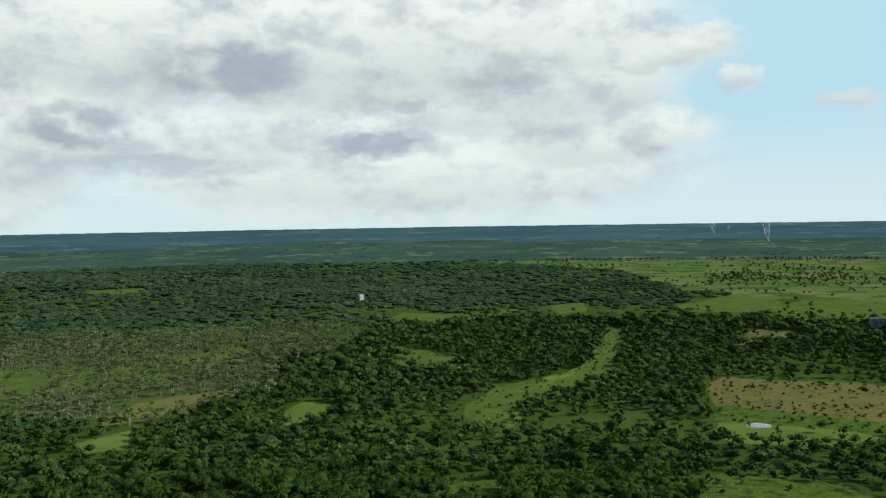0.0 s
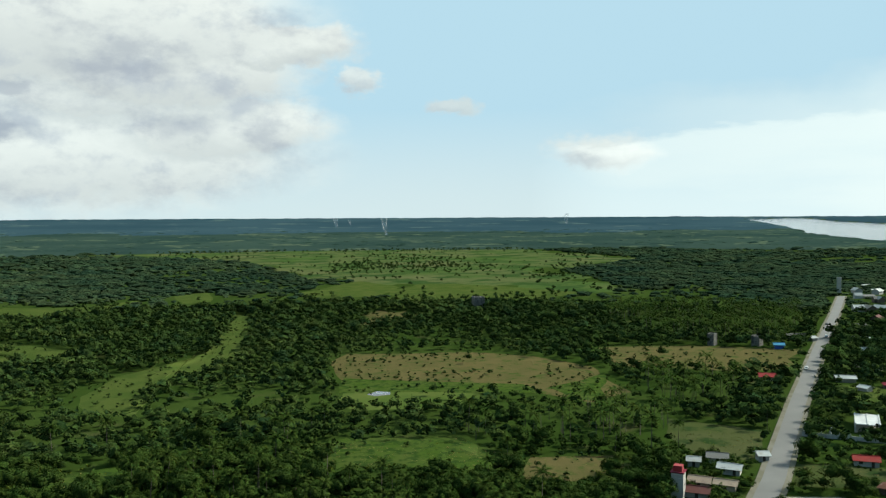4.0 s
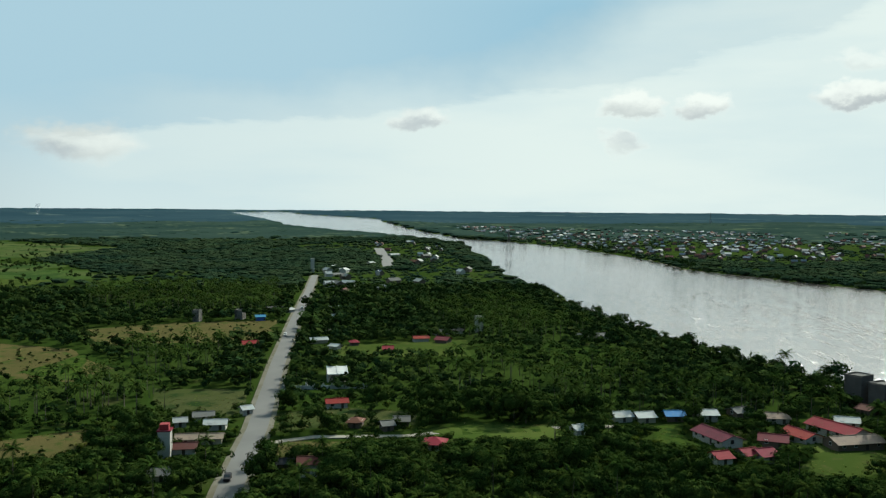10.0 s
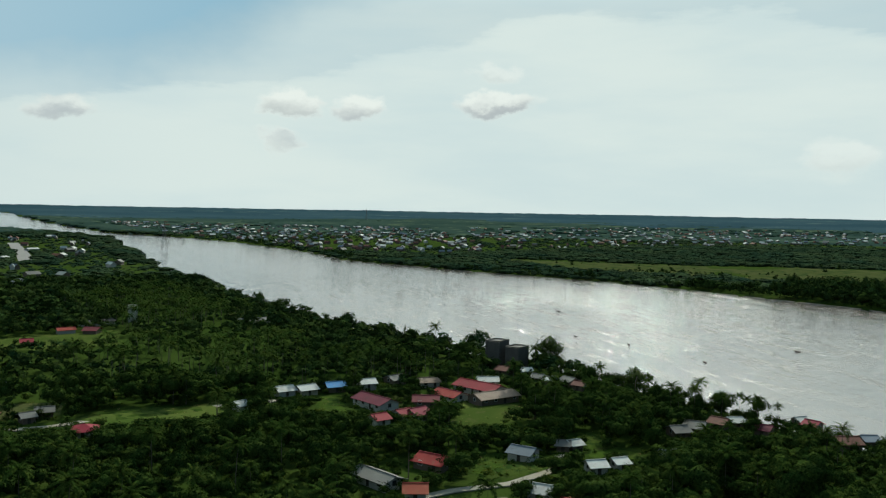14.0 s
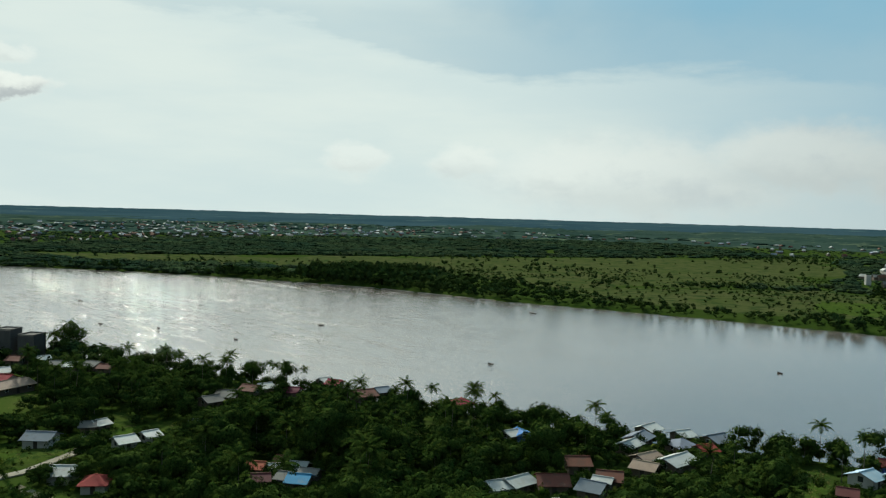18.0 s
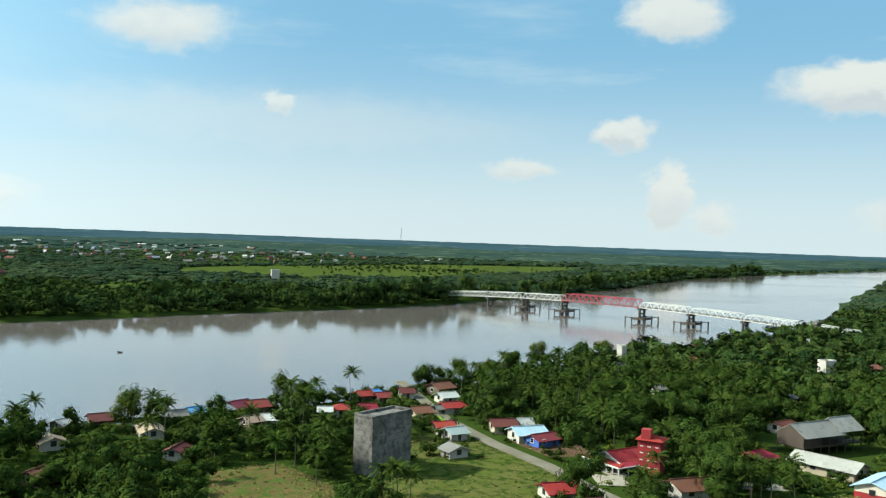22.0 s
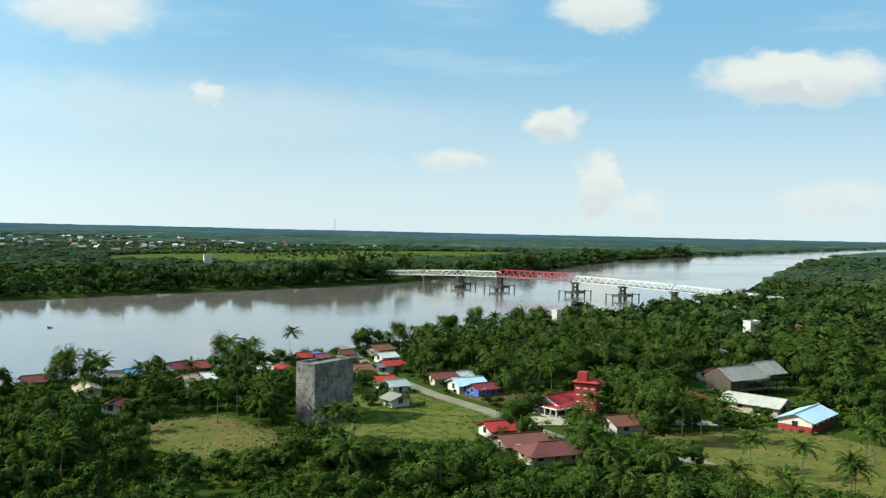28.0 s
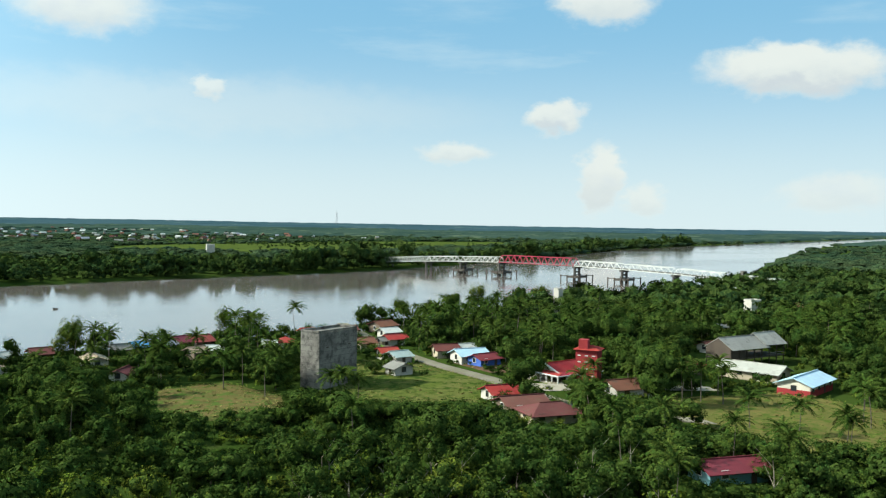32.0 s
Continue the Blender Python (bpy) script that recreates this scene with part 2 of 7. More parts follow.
def material(name, base, rough=0.8, second=None, scale=0.4, fine=6.0, spec=0.3, metal=0.0, per_object=0.0, per_island=0.0, bump=0.0, bump_scale=8.0, stain=None, stain_at=(0.55, 0.75), leafy=0.0, leaf_cover=0.62):
    """A matt or glossy surface with two scales of variation, and stains of their own colour."""
    m = bpy.data.materials.new(name)
    m.use_nodes = True
    k = Nodes(m.node_tree)
    pos = k.add("ShaderNodeNewGeometry")
    p = pos.outputs["Position"]
    second = second or tuple(c * 0.7 for c in base)
    big, small = k.noise(p, scale, 4.0), k.noise(p, fine, 3.0)
    f = k.math("ADD", k.math("MULTIPLY", k.span(big, 0.35, 0.65), 0.65), k.math("MULTIPLY", small, 0.35), True)
    c = k.mix(f, (*base, 1), (*second, 1))
    if stain:
        c = k.mix(k.span(k.noise(p, scale * 2.7, 5.0, 0.65), *stain_at), c, (*stain, 1))
    for amount, value in ((per_object, "o"), (per_island, "i")):
        if amount:
            r = k.add("ShaderNodeObjectInfo").outputs["Random"] if value == "o" else pos.outputs["Random Per Island"]
            c = k.add("ShaderNodeHueSaturation", {"Hue": k.span(r, 0, 1, 0.5 - 0.05 * amount, 0.5 + 0.04 * amount, False), "Value": k.span(r, 0, 1, 1 - 0.5 * amount, 1 + 0.5 * amount, False), "Color": c}).outputs[0]
    b = k.add("ShaderNodeBsdfPrincipled", {"Base Color": c, "Roughness": rough, "Metallic": metal, "Specular IOR Level": spec})
    if leafy:
        # single leaves with gaps between them, each of its own shade
        cell = k.add("ShaderNodeTexVoronoi", {"Vector": p, "Scale": leafy})
        k.tree.links.new(k.math("LESS_THAN", cell.outputs["Distance"], leaf_cover), b.inputs["Alpha"])
        tone = k.add("ShaderNodeSeparateColor", {0: cell.outputs["Color"]}).outputs[0]
        k.tree.links.new(k.add("ShaderNodeHueSaturation", {"Hue": k.span(tone, 0, 1, 0.515, 0.48, False), "Value": k.span(tone, 0, 1, 0.6, 1.5, False), "Color": c}).outputs[0], b.inputs["Base Color"])
    if bump:
        h = k.add("ShaderNodeBump", {"Height": k.noise(p, bump_scale, 4.0), "Strength": bump, "Distance": 0.3})
        k.tree.links.new(h.outputs[0], b.inputs["Normal"])
    k.add("ShaderNodeOutputMaterial", {0: b.outputs[0]})
    MATS[name] = m
    return m


material("soil_green", (0.018, 0.034, 0.006), second=(0.030, 0.046, 0.010), scale=0.015, fine=0.25, stain=(0.040, 0.044, 0.016), stain_at=(0.56, 0.72), bump=0.5, bump_scale=1.0, spec=0.0)
material("meadow_green", (0.034, 0.060, 0.011), second=(0.073, 0.088, 0.0231), scale=0.03, fine=0.5, stain=(0.0426, 0.0608, 0.0182), bump=0.5, bump_scale=1.5, spec=0.0)
material("meadow_bright", (0.031, 0.056, 0.008), second=(0.047, 0.062, 0.015), scale=0.09, fine=0.7, stain=(0.018, 0.035, 0.008), stain_at=(0.46, 0.62), bump=0.8, bump_scale=1.5, spec=0.0)
material("meadow_dry", (0.098, 0.073, 0.031), second=(0.060, 0.056, 0.020), scale=0.16, fine=1.0, stain=(0.046, 0.074, 0.016), stain_at=(0.45, 0.62), bump=0.9, bump_scale=2.5, spec=0.0)
material("meadow_brown", (0.082, 0.066, 0.027), second=(0.058, 0.055, 0.020), scale=0.05, fine=0.6, stain=(0.036, 0.054, 0.013), stain_at=(0.50, 0.66), bump=0.7, bump_scale=2.0, spec=0.0)
material("meadow_mixed", (0.052, 0.066, 0.016), second=(0.032, 0.052, 0.011), scale=0.06, fine=0.8, stain=(0.078, 0.066, 0.032), stain_at=(0.58, 0.76), bump=0.8, bump_scale=2.0, spec=0.0)
material("meadow_tan", (0.108, 0.090, 0.032), second=(0.062, 0.070, 0.019), scale=0.16, fine=1.2, stain=(0.045, 0.072, 0.013), stain_at=(0.5, 0.64), bump=0.9, bump_scale=3.0, spec=0.0)
material("meadow_lawn", (0.056, 0.076, 0.014), second=(0.085, 0.082, 0.028), scale=0.13, fine=0.9, stain=(0.026, 0.046, 0.009), stain_at=(0.46, 0.62), bump=0.9, bump_scale=2.5, spec=0.0)
material("meadow_olive", (0.034, 0.047, 0.013), second=(0.053, 0.056, 0.023), scale=0.03, fine=0.3, stain=(0.018, 0.033, 0.010), stain_at=(0.48, 0.62), bump=0.5, bump_scale=1.5, spec=0.0)
material("meadow_plain", (0.032, 0.064, 0.013), second=(0.078, 0.078, 0.034), scale=0.007, fine=0.05, stain=(0.024, 0.046, 0.013), stain_at=(0.46, 0.60), bump=0.5, bump_scale=1.5, spec=0.0)
material("grass_dry", (0.16, 0.13, 0.05), second=(0.11, 0.105, 0.034), scale=0.1, fine=0.8, per_island=0.4, spec=0.0)
material("grass_green", (0.068, 0.096, 0.017), second=(0.095, 0.105, 0.026), scale=0.1, fine=0.8, per_island=0.4, spec=0.0)
material("bare_earth", (0.0608, 0.0365, 0.0243), second=(0.0848, 0.0547, 0.0365), scale=0.2, fine=2.0, spec=0.0)
material("leaf", (0.0165, 0.0318, 0.0054), second=(0.033, 0.050, 0.0085), scale=0.11, fine=0.5, rough=0.8, spec=0.0, per_island=0.3, stain=(0.0164, 0.0353, 0.00848), stain_at=(0.42, 0.66), leafy=4.2, leaf_cover=0.47)
material("leaf_mid", (0.0140, 0.0275, 0.0050), second=(0.028, 0.043, 0.0078), scale=0.11, fine=0.5, rough=0.8, spec=0.0, per_island=0.3, stain=(0.0164, 0.0353, 0.00848), stain_at=(0.42, 0.66), leafy=3.0, leaf_cover=0.48)
material("leaf_light", (0.0395, 0.0638, 0.0073), second=(0.0638, 0.079, 0.0122), scale=0.05, fine=0.3, rough=0.8, spec=0.0, per_island=0.3, leafy=4.2, leaf_cover=0.47)
material("leaf_dark", (0.0158, 0.0316, 0.00848), second=(0.0243, 0.0426, 0.011), scale=0.05, fine=0.3, rough=0.8, spec=0.0, per_island=0.6)
material("leaf_core", (0.017, 0.032, 0.007), second=(0.028, 0.045, 0.010), scale=0.1, fine=0.6, spec=0.0, bump=1.0, bump_scale=3.0, leafy=2.4, leaf_cover=0.64)
material("palm_leaf", (0.0162, 0.0333, 0.00608), second=(0.0327, 0.0495, 0.00976), scale=0.1, fine=0.6, rough=0.85, spec=0.0, per_island=0.4, leafy=5.0, leaf_cover=0.72)
material("bark", (0.0976, 0.079, 0.0608), second=(0.0547, 0.0456, 0.0365), scale=0.8, fine=6.0)
material("bark_pale", (0.182, 0.164, 0.134), second=(0.122, 0.103, 0.079), scale=0.8, fine=6.0)
material("woods_mid", (0.0135, 0.0270, 0.0068), second=(0.036, 0.054, 0.0140), scale=0.014, fine=0.14, spec=0.0, per_island=0.3, stain=(0.0146, 0.0298, 0.011), stain_at=(0.46, 0.64), leafy=1.3, leaf_cover=0.6)
material("woods_pale", (0.036, 0.052, 0.018), second=(0.060, 0.070, 0.034), scale=0.02, fine=0.2, spec=0.0, per_island=0.3, leafy=1.6, leaf_cover=0.5)
# bluer than the mid woods: a little haze is tinted into the colour
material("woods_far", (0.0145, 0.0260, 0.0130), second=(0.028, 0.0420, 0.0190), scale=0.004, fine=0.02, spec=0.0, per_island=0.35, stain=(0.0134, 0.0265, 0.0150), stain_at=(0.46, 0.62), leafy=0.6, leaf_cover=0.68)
# the two far plain colours: haze of the air mixed in as blue
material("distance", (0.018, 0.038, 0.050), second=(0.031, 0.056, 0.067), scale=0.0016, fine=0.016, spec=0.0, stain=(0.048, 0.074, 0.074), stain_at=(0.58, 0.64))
material("plain_haze", (0.016, 0.031, 0.027), second=(0.030, 0.049, 0.038), scale=0.003, fine=0.03, spec=0.0, stain=(0.054, 0.074, 0.046), stain_at=(0.56, 0.62), bump=1.0, bump_scale=0.06)
# bluer copy of the far woods, haze mixed into its base colour
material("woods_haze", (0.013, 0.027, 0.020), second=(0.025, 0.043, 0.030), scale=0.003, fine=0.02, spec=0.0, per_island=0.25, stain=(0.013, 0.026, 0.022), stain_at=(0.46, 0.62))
material("asphalt", (0.0912, 0.088, 0.0824), second=(0.115, 0.11, 0.102), scale=0.05, fine=1.5, rough=0.85)
material("shoulder", (0.152, 0.14, 0.115), second=(0.0976, 0.0912, 0.0608), scale=0.1, fine=1.0, spec=0.0)
material("concrete", (0.17, 0.163, 0.148), second=(0.105, 0.100, 0.092), scale=0.2, fine=1.2, stain=(0.042, 0.041, 0.039), stain_at=(0.42, 0.70), spec=0.05)
material("concrete_dark", (0.0608, 0.0578, 0.0547), second=(0.0848, 0.079, 0.073), scale=0.3, fine=2.0, spec=0.05)
material("pale_ground", (0.255, 0.237, 0.201), second=(0.182, 0.164, 0.128), scale=0.1, fine=1.0, spec=0.0)
material("steel_white", (0.50, 0.51, 0.48), rough=0.6, spec=0.3, second=(0.38, 0.39, 0.37), scale=0.08, fine=0.9, stain=(0.33, 0.30, 0.26))
material("steel_red", (0.25, 0.018, 0.040), rough=0.6, spec=0.3, second=(0.19, 0.015, 0.03), scale=0.08, fine=0.9)
material("timber_dark", (0.0304, 0.0231, 0.0182), second=(0.0486, 0.0365, 0.0274), scale=0.3, fine=3)
for roof_name, roof_base, roof_stain in (
    ("roof_red", (0.195, 0.0235, 0.031), (0.144, 0.0394, 0.0328)), ("roof_orange", (0.25, 0.064, 0.036), (0.197, 0.0722, 0.0394)), ("roof_brown", (0.105, 0.0426, 0.0328), (0.0656, 0.0394, 0.0328)),
    ("roof_maroon", (0.131, 0.0295, 0.0361), (0.0787, 0.0295, 0.0328)), ("roof_rust", (0.1, 0.04, 0.036), (0.0856, 0.0492, 0.0394)), ("roof_white", (0.315, 0.328, 0.315), (0.236, 0.223, 0.197)),
    ("roof_grey", (0.131, 0.128, 0.118), (0.118, 0.111, 0.105)), ("roof_teal", (0.236, 0.289, 0.282), (0.177, 0.197, 0.19)), ("roof_blue", (0.275, 0.394, 0.472), (0.25, 0.315, 0.361)),
    ("roof_sky", (0.295, 0.394, 0.486), (0.328, 0.367, 0.394)), ("roof_azure", (0.0656, 0.197, 0.394), (0.118, 0.197, 0.295)), ("roof_cyan", (0.131, 0.361, 0.446), (0.131, 0.275, 0.328)),
    ("roof_tan", (0.262, 0.203, 0.151), (0.164, 0.125, 0.0984)), ("roof_slate", (0.144, 0.164, 0.197), (0.111, 0.118, 0.131)), ("roof_pale", (0.262, 0.262, 0.236), (0.184, 0.177, 0.158)), ("roof_weathered", (0.20, 0.195, 0.18), (0.115, 0.11, 0.10)), ("roof_dark", (0.0328, 0.0328, 0.0361), (0.0525, 0.0492, 0.0459)),
):
    material(roof_name, roof_base, rough=0.75, spec=0.2 if min(roof_base) > 0.17 else 0.04, second=tuple(c * 0.8 for c in roof_base), scale=0.25, fine=2.0, stain=roof_stain, stain_at=(0.5, 0.72), per_object=0.4)
for wall_name, wall_base in (("wall_white", (0.341, 0.328, 0.295)), ("wall_cream", (0.302, 0.262, 0.19)), ("wall_wood", (0.105, 0.0787, 0.059)), ("wall_blue", (0.0394, 0.092, 0.328)), ("wall_red", (0.223, 0.0197, 0.023)), ("wall_teal", (0.105, 0.21, 0.236)), ("wall_cyan", (0.164, 0.328, 0.381)), ("wall_school", (0.459, 0.433, 0.367))):
    material(wall_name, wall_base, rough=0.85, second=tuple(c * 0.8 for c in wall_base), scale=0.3, fine=2.0, stain=tuple(c * 0.55 for c in wall_base), stain_at=(0.58, 0.78))
material("fence_green", (0.152, 0.274, 0.0304), rough=0.5)
material("glass_dark", (0.02, 0.025, 0.03), rough=0.12, spec=0.6)
material("plain_white", (0.456, 0.456, 0.438), rough=0.5)

# river: silty water with small ripples, smoother slicks
m = bpy.data.materials.new("river_water")
m.use_nodes = True
k = Nodes(m.node_tree)
p = k.add("ShaderNodeNewGeometry").outputs["Position"]
ripple = k.noise(p, 0.8, 4.0, 0.6)
slick = k.span(k.noise(k.add("ShaderNodeMapping", {"Vector": p, "Rotation": (0, 0, 0.5), "Scale": (0.003, 0.009, 1)}).outputs[0], 1.0, 4.0), 0.35, 0.7)
open_reach = k.span(k.add("ShaderNodeSeparateXYZ", {0: p}).outputs[0], 60.0, 330.0)
# a reach ruffled by the wind
far_off = k.add("ShaderNodeVectorMath", {0: p, 1: (540.0, -200.0, -1.5)}, operation="DISTANCE").outputs["Value"]
streaks = k.span(k.noise(k.add("ShaderNodeMapping", {"Vector": p, "Rotation": (0, 0, -0.3), "Scale": (0.05, 0.26, 1)}).outputs[0], 1.0, 6.0, 0.65), 0.47, 0.60)
gust = k.math("MULTIPLY", k.math("MULTIPLY", streaks, k.span(far_off, 430.0, 60.0)), 0.9)
h = k.add("ShaderNodeBump", {"Height": ripple, "Strength": k.math("ADD", gust, k.math("ADD", k.span(slick, 0, 1, 0.035, 0.09), k.math("MULTIPLY", open_reach, 0.22))), "Distance": 0.5})
silt = k.mix(k.noise(p, 0.01), (0.120, 0.104, 0.093, 1), (0.098, 0.087, 0.080, 1))
b = k.add("ShaderNodeBsdfPrincipled", {"Base Color": silt, "Roughness": k.span(slick, 0, 1, 0.05, 0.09), "IOR": 1.5, "Specular IOR Level": 0.9, "Normal": h.outputs[0]})
k.add("ShaderNodeOutputMaterial", {0: b.outputs[0]})
MATS["river_water"] = m


# ---- helpers for meshes ----
def mesh_of(verts, faces, mats):
    me = bpy.data.meshes.new("mesh")
    me.from_pydata([tuple(v) for v in verts], [], faces)
    for name in (mats if isinstance(mats, (list, tuple)) else [mats]):
        me.materials.append(MATS[name])
    return me


def big_mesh(verts, tris, mats, index=None, smooth=False):
    """A mesh from arrays of points and triangles."""
    me = bpy.data.meshes.new("mesh")
    me.vertices.add(len(verts))
    me.vertices.foreach_set("co", np.asarray(verts, np.float32).ravel())
    me.loops.add(len(tris) * 3)
    me.loops.foreach_set("vertex_index", np.asarray(tris, np.int32).ravel())
    me.polygons.add(len(tris))
    me.polygons.foreach_set("loop_start", np.arange(0, len(tris) * 3, 3, dtype=np.int32))
    for name in mats:
        me.materials.append(MATS[name])
    if index is not None:
        me.polygons.foreach_set("material_index", np.asarray(index, np.int32))
    me.polygons.foreach_set("use_smooth", np.full(len(tris), smooth) | ((np.asarray(index) == 1) & ("leaf_core" in mats) if index is not None else False))
    me.update()
    me.validate()
    return me


class Shape:
    """Collects boxes, bars and prisms into one mesh."""

    def __init__(self):
        self.v, self.f, self.m = [], [], []

    def poly(self, pts, faces, mat=0):
        o = len(self.v)
        self.v += [tuple(q) for q in pts]
        self.f += [tuple(o + i for i in f) for f in faces]
        self.m += [mat] * len(faces)
        return self

    def box(self, x0, y0, z0, x1, y1, z1, mat=0):
        pts = [(x, y, z) for z in (z0, z1) for x, y in ((x0, y0), (x1, y0), (x1, y1), (x0, y1))]
        return self.poly(pts, [(3, 2, 1, 0), (4, 5, 6, 7), (0, 1, 5, 4), (1, 2, 6, 5), (2, 3, 7, 6), (3, 0, 4, 7)], mat)

    def bar(self, a, b, w=0.2, sides=4, w2=None, mat=0):
        a, b = Vector(a), Vector(b)
        q = (b - a).to_track_quat("Z", "Y")
        pts = []
        for c, r in ((a, w), (b, w if w2 is None else w2)):
            for i in range(sides):
                t = 2 * math.pi * (i + 0.5) / sides
                pts.append(c + q @ Vector((r * math.cos(t) * 0.7071, r * math.sin(t) * 0.7071, 0)))
        fs = [(i, (i + 1) % sides, sides + (i + 1) % sides, sides + i) for i in range(sides)]
        fs += [tuple(range(sides))[::-1], tuple(range(sides, 2 * sides))]
        return self.poly(pts, fs, mat)

    def slab(self, a, b, c, d, t):
        """A sheet of thickness t under the four corners."""
        a, b, c, d = (Vector(q) for q in (a, b, c, d))
        n = (b - a).cross(d - a).normalized() * t
        n = n if n.z > 0 else -n
        return self.poly([a - n, b - n, c - n, d - n, a, b, c, d], [(3, 2, 1, 0), (4, 5, 6, 7), (0, 1, 5, 4), (1, 2, 6, 5), (2, 3, 7, 6), (3, 0, 4, 7)])

    def mesh(self, mats):
        me = mesh_of(self.v, self.f, mats)
        for poly, i in zip(me.polygons, self.m):
            poly.material_index = i
        return me


def part(name, data, mats, parent, label=""):
    me = data.mesh(mats) if isinstance(data, Shape) else data
    ob = new(name, me)
    ob.parent = parent
    if label:
        ob["label"] = label
    return ob


def thing(name, label, category, m, group="", kind=""):
    ob = new(name)
    ob.matrix_world = m
    return tagged(ob, label, category, group, kind)


# ---- land ----
NEAR_BANK = [(4300, 1700), (3890, 1427), (3422, 1162), (2776, 863), (2461, 645), (2158, 433), (1873, 277), (1688, 185), (1300, 118), (944, 56), (609, -18), (472, -62), (384, -97), (312, -134), (255, -150), (201, -166), (161, -179), (122, -188), (78, -207), (30, -220), (-18, -231), (-79, -255), (-120, -274), (-157, -299), (-219, -318), (-305, -360), (-393, -400), (-494, -485), (-653, -618), (-1036, -939), (-1218, -1093), (-1554, -1320), (-1870, -1490), (-3800, -2300)]
FAR_BANK = [(4600, 1500), (4169, 1209), (3815, 818), (3113, 590), (2999, 555), (2830, 500), (2595, 426), (2032, 227), (1827, 83), (1571, -35), (1245, -126), (1051, -150), (952, -204), (850, -257), (709, -347), (620, -382), (499, -424), (387, -432), (319, -448), (254, -461), (162, -473), (97, -472), (29, -490), (-69, -535), (-170, -571), (-236, -604), (-402, -723), (-529, -822), (-768, -1043), (-1149, -1295), (-1673, -1587), (-2505, -1982), (-3900, -2700)]
WATER_Z = -1.5


def inside(x, y, poly):
    """Which of the points lie in a polygon."""
    x, y = np.asarray(x, float), np.asarray(y, float)
    hit = np.zeros(x.shape, bool)
    for (ax, ay), (bx, by) in zip(poly, [*poly[1:], poly[0]]):
        if ay != by:
            hit ^= ((ay > y) != (by > y)) & (x < (bx - ax) * (y - ay) / (by - ay) + ax)
    return hit


def off_line(x, y, line):
    """The distance of points from a line of straight pieces."""
    x, y = np.asarray(x, float), np.asarray(y, float)
    best = np.full(x.shape, 1e9)
    for (ax, ay), (bx, by) in zip(line, line[1:]):
        t = np.clip(((x - ax) * (bx - ax) + (y - ay) * (by - ay)) / ((bx - ax) ** 2 + (by - ay) ** 2), 0, 1)
        best = np.minimum(best, np.hypot(x - ax - t * (bx - ax), y - ay - t * (by - ay)))
    return best


RIVER = NEAR_BANK + FAR_BANK[::-1]


def shore(x, y):
    """The distance from the water's edge, positive on land."""
    d = np.minimum(off_line(x, y, NEAR_BANK), off_line(x, y, FAR_BANK))
    return np.where(inside(x, y, RIVER), -d, d)


def rise(x, y):
    """The plain climbs slowly towards the horizon."""
    x, y = np.asarray(x, float), np.asarray(y, float)
    yaw = np.degrees(np.arctan2(-x, y))
    yaw = np.where(yaw > 60, yaw - 360, yaw)
    top = np.interp(-yaw, [25, 205], [65, 18])
    return top * np.clip((np.hypot(x, y) - 1500) / 3400, 0, 1) ** 2


def wave(x, y, s):
    """Smooth random values in -1 to 1 over a length s."""
    return (np.sin(x / s + 1.3 * np.sin(y / s * 0.7 + 1)) + np.sin(y / s * 1.1 + 1.7 * np.sin(x / s * 0.6 + 2)) + np.sin((x + y) / s * 0.53 + 0.7)) / 3


def polar_grid(yaws, radii):
    a, r = np.meshgrid(np.radians(yaws), radii, indexing="ij")
    x, y = -np.sin(a) * r, np.cos(a) * r
    i = np.arange(len(yaws) * len(radii)).reshape(len(yaws), len(radii))
    q = np.stack([i[:-1, :-1], i[:-1, 1:], i[1:, 1:], i[1:, :-1]], -1).reshape(-1, 4)
    return x.ravel(), y.ravel(), np.concatenate([q[:, [0, 2, 1]], q[:, [0, 3, 2]]])


yaws = np.concatenate([np.arange(6, -236, -0.8), np.linspace(-236, -354, 14)])
radii = np.concatenate([[0.02, 25, 50], 60 * 1.021 ** np.arange(215)])
radii = np.append(radii[radii < 4880], 4880)
x, y, tris = polar_grid(yaws, radii)
s = shore(x, y)
z = np.clip(s * 0.35 - 1.2, -4.0, 0.0) + np.where(s > 4, 0.25 * wave(x, y, 23), 0) + rise(x, y)
ground = new("ground", big_mesh(np.stack([x, y, z], 1), tris, ["soil_green"], smooth=True))
tagged(ground, "flat green lowland with grass and bare patches", "ground", kind="structure")

x, y, tris = polar_grid(np.concatenate([np.arange(6, -236, -3.0), np.linspace(-236, -354, 8)]), np.concatenate([[0.02], 60 * 1.06 ** np.arange(76)]))
water = new("water", big_mesh(np.stack([x, y, WATER_Z + rise(x, y)], 1), tris, ["river_water"], smooth=True))
tagged(water, "wide silty brown river with a calm surface", "river", kind="structure")

OPEN = []  # outlines where no wood grows
WAYS = []  # lines of roads and paths, with their half widths


